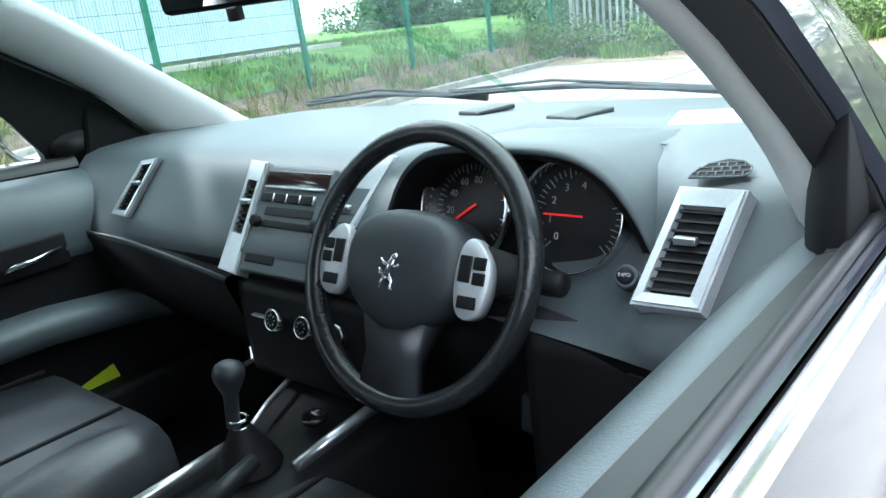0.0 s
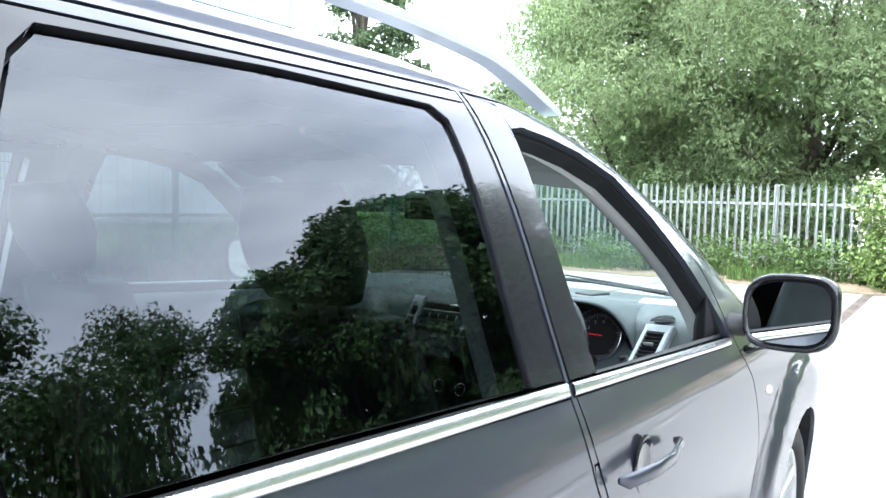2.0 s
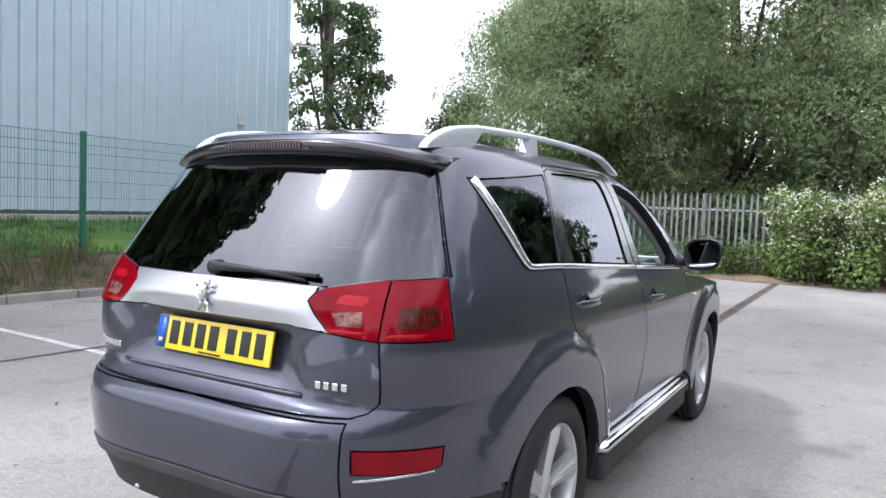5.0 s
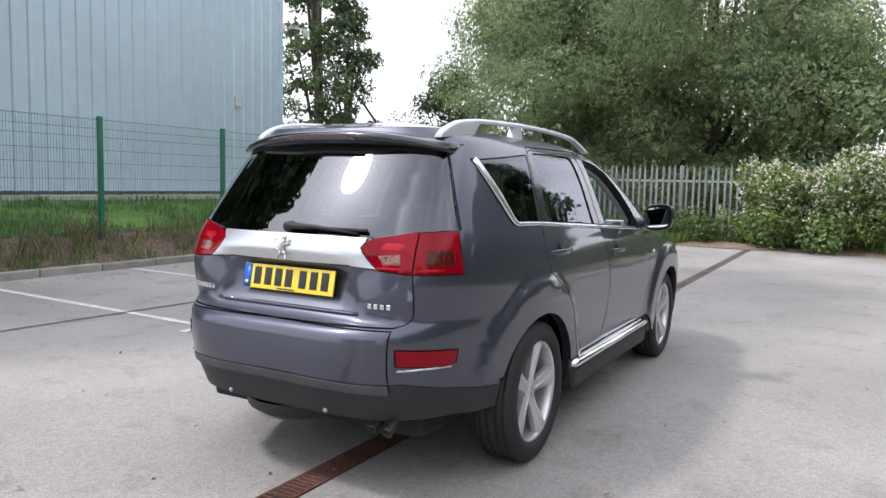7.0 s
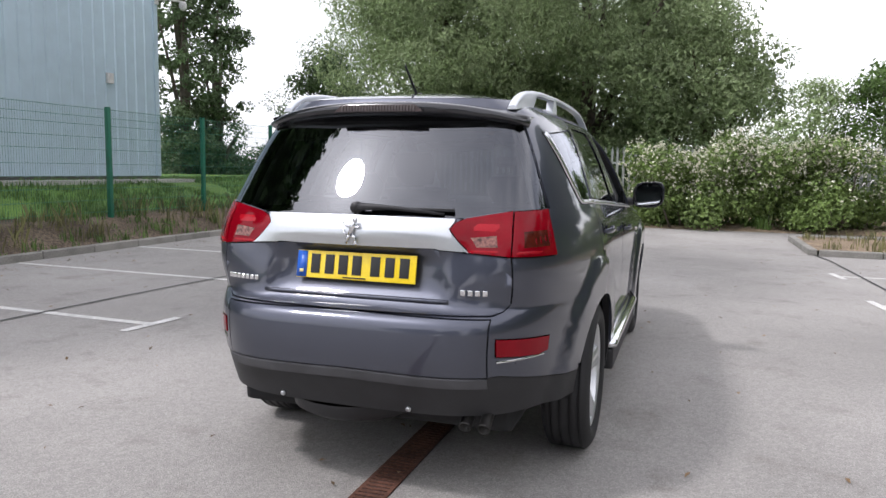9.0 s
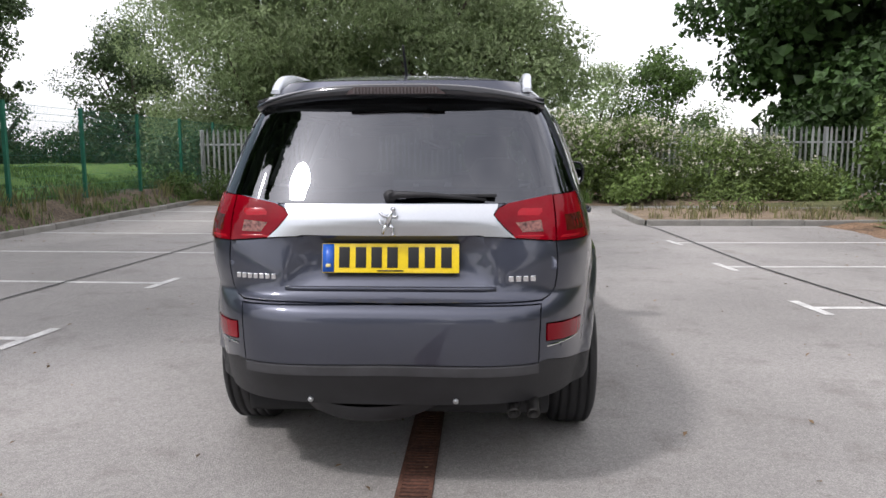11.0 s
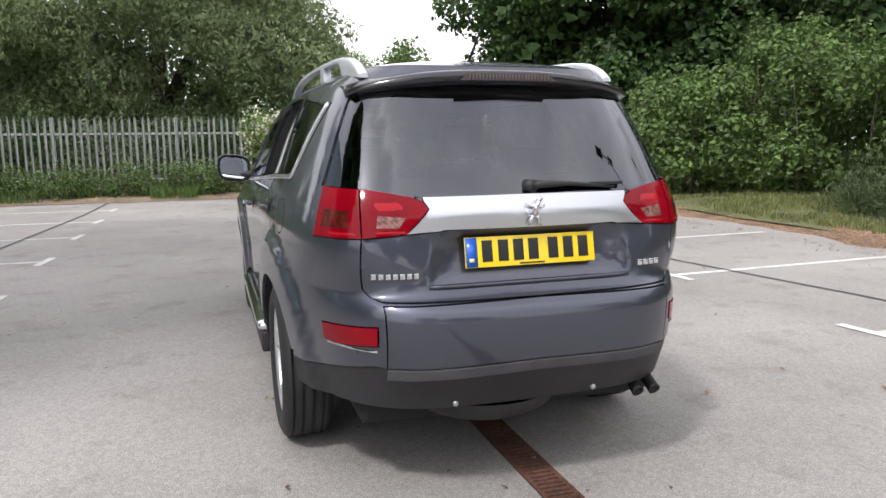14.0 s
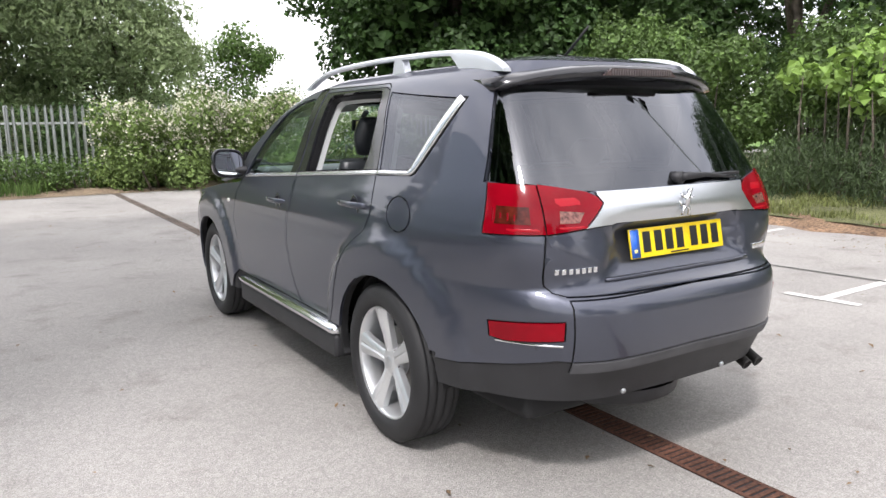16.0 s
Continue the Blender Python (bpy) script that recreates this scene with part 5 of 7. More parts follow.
# info button and lower dash beside it
info = new("info_button")
info.parent = car
m = Matrix.Translation((0.583, 2.862, 1.005)) @ Matrix.Rotation(radians(10), 4, "Z") @ Matrix.Rotation(radians(58), 4, "X")
bm = bmesh.new()
add_lathe(bm, [(0.0, 0.006), (0.0085, 0.006), (0.0095, 0.004), (0.0095, -0.01)], m, 20)
part("button", bm, M_SOFTBLACK, info)
bm = bmesh.new()
add_lathe(bm, [(0.0095, 0.0), (0.012, 0.002), (0.0135, -0.002), (0.0135, -0.02)], m, 20)
part("ring", bm, M_DASH, info)
dial_text("INFO", 0.006, m @ Matrix.Translation((0, 0, 0.0065)), M_MARK, info, "lettering")
bm = bmesh.new()
add_box(bm, 0.46, 0.74, 2.826, 2.90, 0.62, 0.925, 0.02)
part("knee_panel", bm, M_SOFTBLACK, car)
bm = bmesh.new()
add_box(bm, 0.60, 0.71, 2.819, 2.828, 0.855, 0.91, 0.004)
part("fuse_lid", bm, M_SOFTBLACK, car)
bm = bmesh.new()
add_loft(bm, [[Vector((x, y, z)) for x, y, z in ((0.20, 2.90, 0.935), (0.36, 2.85, 0.945), (0.52, 2.86, 0.94), (0.54, 2.96, 0.94), (0.20, 2.98, 0.935))],
              [Vector((x, y, z)) for x, y, z in ((0.22, 2.93, 0.78), (0.36, 2.88, 0.77), (0.50, 2.89, 0.78), (0.52, 3.00, 0.78), (0.22, 3.01, 0.78))]], True, True)
part("column_panel", bm, M_SOFTBLACK, car)

# steering wheel
wheel_s = new("steering_wheel")
wheel_s.parent = car
SW = Matrix.Translation((0.355, 2.695, 0.993)) @ Matrix.Rotation(radians(64), 4, "X")
bm = bmesh.new()
pts = [SW @ Vector((0.178 * math.cos(a), 0.178 * math.sin(a), 0)) for a in [2 * math.pi * k / 64 for k in range(64)]]
rr = [0.0150 + 0.0022 * max(0, math.cos(2 * (2 * math.pi * k / 64) - math.pi * 0.5)) for k in range(64)]
add_tube(bm, pts, rr, 14, True)
part("rim", bm, M_RIM, wheel_s, "black leather rim")
for a0, a1 in ((150, 250),):
    bm = bmesh.new()
    for k in range(40):
        a = radians(a0 + (a1 - a0) * k / 39)
        m = SW @ Matrix.Rotation(a, 4, "Z") @ Matrix.Translation((0.1635, 0, 0.006))
        add_box(bm, -0.0012, 0.0012, -0.0030, 0.0010, -0.0012, 0.0016, turn=m)
    part("stitching", bm, M_DASH, wheel_s, "", False)
bm = bmesh.new()
rows = []
for k, (r, h) in enumerate(((1.0, -0.035), (1.0, 0.010), (0.95, 0.024), (0.82, 0.034), (0.45, 0.041), (0.05, 0.043))):
    ring_pts = []
    for i in range(32):
        a = 2 * math.pi * i / 32
        c, d = math.cos(a), math.sin(a)
        x = 0.098 * math.copysign(abs(c) ** 0.75, c)
        y = (0.072 if d > 0 else 0.085) * math.copysign(abs(d) ** 0.8, d)
        if d < 0:
            x *= 1 - 0.35 * (-d) ** 2
        ring_pts.append(SW @ Vector((x * r, y * r, h)))
    rows.append(ring_pts)
add_loft(bm, rows, True, True)
part("airbag_cover", bm, M_HUB, wheel_s, "soft black hub cover")
for s in (1, -1):
    bm = bmesh.new()
    add_loft(bm, [[SW @ Vector((s * x, y, z)) for x, y, z in r] for r in (
        ((0.085, 0.042, 0.012), (0.085, -0.032, 0.010), (0.085, -0.032, -0.012), (0.085, 0.042, -0.012)),
        ((0.135, 0.034, 0.016), (0.135, -0.02, 0.012), (0.135, -0.02, -0.008), (0.135, 0.034, -0.008)),
        ((0.172, 0.028, 0.006), (0.172, -0.012, 0.006), (0.172, -0.012, -0.006), (0.172, 0.028, -0.006)))], True, True)
    bmesh.ops.recalc_face_normals(bm, faces=bm.faces)
    part("spoke", bm, M_SOFTBLACK, wheel_s)
    bm = bmesh.new()
    ring_pts = [(p.x, p.y) for p in smooth_path([(0.110, 0.043, 0), (0.125, 0.034, 0), (0.139, 0.014, 0), (0.141, -0.018, 0), (0.132, -0.046, 0), (0.112, -0.054, 0), (0.097, -0.042, 0), (0.091, -0.005, 0), (0.096, 0.032, 0)], 4, True)]
    rows = []
    for k, z in ((1.0, 0.010), (1.0, 0.024), (0.985, 0.0265), (0.95, 0.028), (0.5, 0.0288), (0.05, 0.029)):
        rows.append([SW @ Vector((s * ((x - 0.116) * k + 0.116), y * k, z)) for x, y in ring_pts])
    add_loft(bm, rows, True, True)
    bmesh.ops.recalc_face_normals(bm, faces=bm.faces)
    part("switch_plate", bm, M_BEZEL, wheel_s, "silver switch plate")
    for bx, by, w, h in ((0.1065, 0.006, 0.0085, 0.016), (0.1265, 0.014, 0.0085, 0.0075), (0.1275, -0.004, 0.0085, 0.0075), (0.115, -0.033, 0.013, 0.0075)):
        bm = bmesh.new()
        add_box(bm, s * bx - w, s * bx + w, by - h, by + h, 0.026, 0.0312, 0.002, turn=SW)
        part("switch", bm, M_SOFTBLACK, wheel_s)
bm = bmesh.new()
add_loft(bm, [[SW @ Vector(p) for p in r] for r in (
    ((-0.052, -0.07, 0.020), (0.052, -0.07, 0.020), (0.052, -0.07, -0.02), (-0.052, -0.07, -0.02)),
    ((-0.040, -0.115, 0.016), (0.040, -0.115, 0.016), (0.040, -0.115, -0.012), (-0.040, -0.115, -0.012)),
    ((-0.050, -0.168, 0.008), (0.050, -0.168, 0.008), (0.050, -0.172, -0.006), (-0.050, -0.172, -0.006)))], True, True)
bmesh.ops.recalc_face_normals(bm, faces=bm.faces)
part("lower_spoke", bm, M_LEATHER, wheel_s)
emb = new("emblem", EMBLEM)
emb.matrix_world = SW @ Matrix.Translation((0, -0.018, 0.043)) @ Matrix.Diagonal((0.44, 0.44, 0.3, 1)) @ Matrix.Rotation(radians(-90), 4, "X") @ Matrix.Translation((0, -0.113, -1.060))
emb.parent = wheel_s
# column stalks, key and fob
for s in (1, -1):
    bm = bmesh.new()
    add_tube(bm, [SW @ Vector((s * 0.05, 0.0, -0.055)), SW @ Vector((s * 0.12, 0.0, -0.055)), SW @ Vector((s * 0.15, 0.004, -0.05)), SW @ Vector((s * 0.195, 0.006, -0.045)), SW @ Vector((s * 0.20, 0.006, -0.045))], [0.010, 0.011, 0.015, 0.016, 0.012], 12)
    part("column_stalk", bm, M_SOFTBLACK, car, "black column stalk")
bm = bmesh.new()
add_tube(bm, [SW @ Vector((0, 0, -0.04)), SW @ Vector((0, 0, -0.22))], [0.055, 0.075], 20)
part("steering_column", bm, M_SOFTBLACK, car)
keys = thing("car_key", "black car key with a white tag hanging in the ignition", "key")
bm = bmesh.new()
add_box(bm, -0.006, 0.006, -0.006, 0.006, -0.030, 0.004, 0.002, turn=Matrix.Translation((0.452, 2.862, 0.858)) @ Matrix.Rotation(radians(-28), 4, "Y"))
add_box(bm, -0.016, 0.016, -0.008, 0.008, -0.085, -0.030, 0.006, turn=Matrix.Translation((0.452, 2.862, 0.850)) @ Matrix.Rotation(radians(6), 4, "Y"))
part("fob", bm, M_HUB, keys)
bm = bmesh.new()
add_box(bm, -0.004, 0.034, -0.0015, 0.0015, -0.009, 0.009, 0.004, turn=Matrix.Translation((0.458, 2.858, 0.862)) @ Matrix.Rotation(radians(-14), 4, "Y"))
add_box(bm, -0.004, 0.004, -0.0015, 0.0015, -0.024, 0.0, 0.001, turn=Matrix.Translation((0.461, 2.857, 0.856)))
part("tag", bm, mat("white_tag", (0.75, 0.75, 0.75), 0.4), keys, "white key tag")
bm = bmesh.new()
add_tube(bm, [(0.452, 2.866, 0.925), (0.452, 2.862, 0.862)], 0.0014, 6)
add_tube(bm, [(0.452 + 0.009 * math.cos(a), 2.860, 0.858 + 0.011 * math.sin(a)) for a in [2 * math.pi * k / 14 for k in range(14)]], 0.0012, 5, True)
part("ring", bm, M_CHROME, keys)

# console and gear lever
bm = bmesh.new()
rows = []
for y, z, w in ((2.98, 0.70, 0.17), (2.85, 0.665, 0.15), (2.70, 0.640, 0.13), (2.45, 0.625, 0.12), (2.20, 0.63, 0.115), (2.10, 0.66, 0.115), (1.80, 0.70, 0.11), (1.72, 0.66, 0.11)):
    rows.append([Vector((x, y, zz)) for x, zz in ((-w - 0.02, 0.42), (-w, z - 0.02), (-w + 0.02, z), (w - 0.02, z), (w, z - 0.02), (w + 0.02, 0.42))])
add_loft(bm, rows, False, False)
part("centre_console", bm, M_SOFTBLACK, car, "black centre console")
for pts, rr in (([(-0.125, 2.95, 0.700), (-0.119, 2.90, 0.690), (-0.100, 2.83, 0.680), (-0.080, 2.77, 0.668)], [0.004, 0.006, 0.006, 0.004]),
                ([(0.110, 2.95, 0.700), (0.100, 2.90, 0.690), (0.086, 2.83, 0.676), (0.075, 2.74, 0.662)], [0.006, 0.011, 0.012, 0.010]),
                ([(-0.075, 2.72, 0.664), (-0.085, 2.62, 0.656), (-0.090, 2.46, 0.652)], [0.009, 0.010, 0.009])):
    bm = bmesh.new()
    add_tube(bm, pts, rr, 10)
    part("console_trim", bm, M_SATIN, car, "silver console edge trim")
gear = new("gear_lever")
gear.parent = car
bm = bmesh.new()
add_lathe(bm, [(0.055, 0.0), (0.046, 0.02), (0.028, 0.05), (0.016, 0.072)], Matrix.Translation((-0.02, 2.72, 0.648)), 20)
part("gaiter", bm, M_SOFTBLACK, gear)
bm = bmesh.new()
add_lathe(bm, [(0.011, -0.085), (0.012, -0.03), (0.018, -0.018), (0.025, 0.0), (0.0255, 0.010), (0.021, 0.020), (0.010, 0.026), (0.0, 0.027)], Matrix.Translation((-0.033, 2.728, 0.800)) @ Matrix.Rotation(radians(-8), 4, "X"), 20)
part("knob", bm, M_HUB, gear, "black gear knob")
for z in (0.728, 0.714):
    bm = bmesh.new()
    add_tube(bm, [(-0.028 + 0.015 * math.cos(a), 2.724 + 0.015 * math.sin(a), z) for a in [2 * math.pi * k / 18 for k in range(18)]], 0.0028, 6, True)
    part("collar", bm, M_CHROME, gear, "chrome collar")
bm = bmesh.new()
add_loft(bm, [[Vector(p) for p in r] for r in (((0.015, 2.60, 0.67), (0.035, 2.60, 0.67), (0.035, 2.61, 0.64), (0.015, 2.61, 0.64)), ((0.022, 2.70, 0.695), (0.038, 2.70, 0.695), (0.038, 2.705, 0.675), (0.022, 2.705, 0.675)))], True, True)
part("handbrake", bm, M_HUB, car, "black handbrake")
bm = bmesh.new()
add_lathe(bm, [(0.022, 0.0), (0.024, 0.008), (0.021, 0.012), (0.018, 0.006), (0.0, 0.004)], Matrix.Translation((0.012, 2.84, 0.672)), 20)
part("console_dial", bm, M_GLOSSBLACK, car)

# the wheel, its column and the console, brought to their place between the doors
for ob in [o for o in scene.objects if o not in before_cabin and o.parent is car]:
    kind_of = ob.name.split(".")[0]
    if kind_of in ("steering_wheel", "column_stalk", "steering_column"):
        ob.matrix_basis = Matrix.Translation((-0.047, 0.122, 0.005)) @ ob.matrix_basis
    elif kind_of == "centre_console":
        ob.matrix_basis = Matrix.Translation((-0.015, 0.09, 0.005)) @ ob.matrix_basis


def reshape(ob, shift):
    """Moves each point of a mesh by shift(point)."""
    for v in ob.data.vertices:
        v.co += shift(v.co)


# broad pale trim between the driver's door and the windscreen
for s in (1,):
    bm = bmesh.new()
    zs = [1.05, 1.09, 1.153, 1.20, 1.265, 1.355, 1.45, 1.50]
    lx, ly = pchip(zs, [0.746, 0.733, 0.709, 0.690, 0.664, 0.629, 0.590, 0.566]), pchip(zs, [2.95, 2.928, 2.905, 2.865, 2.80, 2.66, 2.50, 2.40])
    rx, ry = pchip(zs, [0.795, 0.788, 0.770, 0.753, 0.728, 0.693, 0.653, 0.629]), pchip(zs, [2.89, 2.875, 2.845, 2.815, 2.76, 2.625, 2.48, 2.39])
    rows = []
    for k in range(16):
        z = 1.05 + 0.03 * k
        a, b = Vector((lx(z), ly(z), z)), Vector((rx(z), ry(z), z))
        row = [b + Vector((0.02, 0.02, 0)), b + Vector((0.006, 0.002, 0)), b, b.lerp(a, 0.2) + Vector((0.0, -0.020, 0)), b.lerp(a, 0.45) + Vector((-0.002, -0.030, 0)), b.lerp(a, 0.75) + Vector((-0.004, -0.024, 0)), a, a + Vector((0.004, 0.03, 0)), a + Vector((0.012, 0.10, 0))]
        rows.append([Vector((s * p.x, p.y, p.z)) for p in row])
    add_loft(bm, rows, False, False)
    bmesh.ops.recalc_face_normals(bm, faces=bm.faces)
    part("pillar_trim", bm, M_TRIM, car, "pale grey pillar trim")
# the passenger side: a pale band from the roof down to the dashboard end
ks = [0.0, 0.3, 0.62, 1.0]
edge_o = [pchip(ks, v) for v in ([-0.62, -0.700, -0.735, -0.780], [2.50, 2.79, 2.948, 3.130], [1.50, 1.335, 1.241, 1.085])]
edge_i = [pchip(ks, v) for v in ([-0.55, -0.620, -0.670, -0.720], [2.58, 2.846, 3.068, 3.36], [1.53, 1.415, 1.277, 1.094])]
bm = bmesh.new()
rows = []
for k in range(17):
    o = Vector([f(k / 16) for f in edge_o])
    q = Vector([f(k / 16) for f in edge_i])
    rows.append([o + Vector((-0.02, 0.01, 0.0)), o, o.lerp(q, 0.25) + Vector((0.010, -0.008, 0)), o.lerp(q, 0.5) + Vector((0.014, -0.010, 0.0)), o.lerp(q, 0.78) + Vector((0.010, -0.006, 0.0)), q, q + Vector((-0.01, 0.01, 0.0))])
add_loft(bm, rows, False, False)
bmesh.ops.recalc_face_normals(bm, faces=bm.faces)
part("pillar_trim", bm, M_TRIM, car, "pale grey pillar trim")

# door cards
for s in (1, -1):
    bm = bmesh.new()
    rows = []
    for y in np.linspace(1.96, 3.0, 14):
        zb = float(np.interp(y, [1.95, 2.76, 3.0], [1.122, 1.078, 1.06]))
        rows.append([Vector((s * x, y, z)) for x, z in ((0.822, zb - 0.012), (0.805, zb - 0.006), (0.775, zb - 0.018), (0.745, zb - 0.045), (0.728, zb - 0.09), (0.722, zb - 0.16), (0.735, zb - 0.18))])
    add_loft(bm, rows, False, False)
    bmesh.ops.recalc_face_normals(bm, faces=bm.faces)
    card = part("door_card", bm, M_CARD, car, "blue-grey upper door trim")
    bm = bmesh.new()
    rows = []
    for y in np.linspace(1.96, 3.02, 12):
        rows.append([Vector((s * x, y, z)) for x, z in ((0.735, 0.93), (0.738, 0.80), (0.74, 0.45))])
    add_loft(bm, rows, False, False)
    part("door_lower", bm, M_SOFTBLACK, card, "black lower door trim")
    bm = bmesh.new()
    rows = []
    for y, z in ((2.0, 0.80), (2.3, 0.80), (2.6, 0.79), (2.8, 0.762), (2.92, 0.735), (2.98, 0.70)):
        k = 0.3 if y > 2.95 else 1.0
        rows.append([Vector((s * x, y, z + dz)) for x, dz in ((0.742, 0.03), (0.742 - 0.055 * k, 0.022), (0.742 - 0.075 * k, 0.0), (0.742 - 0.06 * k, -0.04), (0.742, -0.06))])
    add_loft(bm, rows, False, False)
    part("armrest", bm, M_CARD, card)
    bm = bmesh.new()
    add_box(bm, *sorted((s * 0.722, s * 0.733)), 2.535, 2.675, 0.893, 0.962, 0.006)
    part("handle_recess", bm, M_SOFTBLACK, card)
    bm = bmesh.new()
    add_tube(bm, [(s * 0.722, 2.548, 0.912), (s * 0.708, 2.565, 0.924), (s * 0.705, 2.60, 0.926), (s * 0.715, 2.66, 0.934)], [0.004, 0.006, 0.005, 0.004], 8)
    part("inner_handle", bm, M_CHROME, card, "chrome inner door handle")
    bm = bmesh.new()
    rows = []
    for y in np.linspace(1.99, 2.78, 8):
        zb = float(np.interp(y, [1.95, 2.76], [1.132, 1.087]))
        rows.append([Vector((s * x, y, z)) for x, z in ((0.852 - 0.004, zb + 0.004), (0.843, zb + 0.010), (0.832, zb + 0.004), (0.826, zb - 0.014))])
    add_loft(bm, rows, False, False)
    part("window_seal", bm, M_SEAL, card, "black rubber window seal")
    if s > 0:
        bm = bmesh.new()
        rows = []
        for z, k in ((1.045, 0.86), (1.060, 0.97), (1.085, 1.0), (1.115, 0.96), (1.145, 0.80), (1.175, 0.55), (1.195, 0.33), (1.205, 0.12)):
            ring_pts = smooth_path([(0.836, 2.655, 0), (0.806, 2.675, 0), (0.782, 2.735, 0), (0.780, 2.80, 0), (0.800, 2.86, 0), (0.832, 2.885, 0)], 4)
            rows.append([Vector((s * (0.818 + (p.x - 0.818) * k), 2.705 + (p.y - 2.705) * k, z)) for p in ring_pts])
        add_loft(bm, rows, True, True)
        bmesh.ops.recalc_face_normals(bm, faces=bm.faces)
        part("mirror_corner", bm, M_SOFTBLACK, card, "black mirror corner trim")
    for o in (card, *card.children):
        reshape(o, lambda p: Vector((-0.025 * p.x, 0.07 + 0.06 * min(1.0, max(0.0, (p.y - 2.0) / 0.8)), 0.0)))
    if s < 0:
        card.location.x = 0.055
        tri = [(2.955, 1.060), (3.15, 1.055), (3.12, 1.085), (2.992, 1.224), (2.975, 1.224), (2.950, 1.08)]
        bm = bmesh.new()
        add_loft(bm, [[Vector((x - 0.055, 3.03 + (y - 3.03) * k, 1.12 + (z - 1.12) * k)) for y, z in tri] for x, k in ((-0.815, 1.0), (-0.792, 1.0), (-0.786, 0.92), (-0.786, 0.1))], True, True)
        bmesh.ops.recalc_face_normals(bm, faces=bm.faces)
        part("mirror_corner", bm, M_SOFTBLACK, card, "black mirror corner trim", False)
bm = bmesh.new()
add_box(bm, -0.722, -0.605, 2.45, 3.05, 0.47, 0.60, 0.02)
part("door_pocket", bm, M_SOFTBLACK, car)
bm = bmesh.new()
add_box(bm, -0.062, 0.062, -0.010, 0.010, -0.020, 0.020, 0.002, turn=Matrix.Translation((-0.675, 2.77, 0.602)) @ Matrix.Rotation(radians(14), 4, "X") @ Matrix.Rotation(radians(90), 4, "Z"))
tagged(finish("booklet", bm, mat("lime_cover", (0.45, 0.55, 0.02), 0.5, var=(12, 0.9, 1.1)), None, "", False), "lime yellow booklet in the door pocket", "book")
bm = bmesh.new()
add_tube(bm, [(-0.682, 2.55, 0.675), (-0.682, 2.692, 0.688)], [0.009, 0.008], 10)
tagged(finish("green_pen", bm, mat("green_plastic", (0.02, 0.55, 0.03), 0.3)), "bright green plastic pen in the door pocket", "pen")

# rear-view mirror
rv = new("rear_view_mirror")
rv.parent = car
RV = Matrix.Translation((0.0, 2.853, 1.383)) @ Matrix.Rotation(radians(20), 4, "Z") @ Matrix.Rotation(radians(6), 4, "X")
bm = bmesh.new()
add_box(bm, -0.125, 0.125, -0.012, 0.022, -0.038, 0.038, 0.018, turn=RV, segs=4)
part("housing", bm, M_SOFTBLACK, rv)
bm = bmesh.new()
add_box(bm, -0.115, 0.115, -0.015, -0.0125, -0.030, 0.030, turn=RV)
part("glass", bm, M_MIRROR, rv, "mirror glass", False)
bm = bmesh.new()
add_tube(bm, [RV @ Vector((0.0, 0.02, 0.01)), RV @ Vector((0, 0.035, 0.055)), (0.0, 2.84, 1.475)], [0.012, 0.014, 0.020], 10)
part("stem", bm, M_SOFTBLACK, rv)
bm = bmesh.new()
add_box(bm, -0.009, 0.009, -0.018, 0.0, -0.056, -0.036, 0.003, turn=RV)
part("dip_lever", bm, M_SOFTBLACK, rv)

# windscreen wipers, parked one behind the other along the foot of the glass
for x0, x1, y0, y1 in ((0.50, -0.30, 3.66, 3.69), (-0.18, -0.74, 3.70, 3.60)):
    bm = bmesh.new()
    a, b = Vector((x0, y0, 1.085)), Vector((x1, y1, 1.090))
    add_tube(bm, [a, a.lerp(b, 0.4) + Vector((0, 0.02, 0.020)), b + Vector((0, 0, 0.012))], [0.010, 0.008, 0.004], 8)
    add_tube(bm, [a.lerp(b, 0.1) + Vector((0, -0.012, 0.006)), a.lerp(b, 0.55) + Vector((0, -0.012, 0.024)), b + Vector((0, -0.012, 0.004))], [0.004, 0.006, 0.004], 6)
    add_tube(bm, [a.lerp(b, 0.2) + Vector((0, 0.015, 0.014)), a.lerp(b, 0.6) + Vector((0, 0.014, 0.034)), b + Vector((0, 0.01, 0.014))], 0.004, 6)
    part("windscreen_wiper", bm, M_BLACK, car, "black windscreen wiper")

# seats
def cushion(bm, x, y0, y1, z0, z1, w, roll=0.03, rise=0.0):
    rows = []
    n = 10
    for i in range(n + 1):
        u = i / n
        y = y0 + (y1 - y0) * u
        e = min(1.0, 4 * u * (1 - u) + 0.25)
        row = []
        for k in range(16):
            a = 2 * math.pi * k / 16
            c, d = math.cos(a), math.sin(a)
            px = w * math.copysign(abs(c) ** 0.5, c) * (0.92 + 0.08 * e)
            pz = (z1 - z0) / 2 * math.copysign(abs(d) ** 0.5, d) * (0.75 + 0.25 * e)
            dip = 0.02 * (1 - (px / w) ** 2) if d > 0.3 else 0
            row.append(Vector((x + px, y, (z0 + z1) / 2 + pz + rise * u - dip)))
        rows.append(row)
    add_loft(bm, rows, True, True)


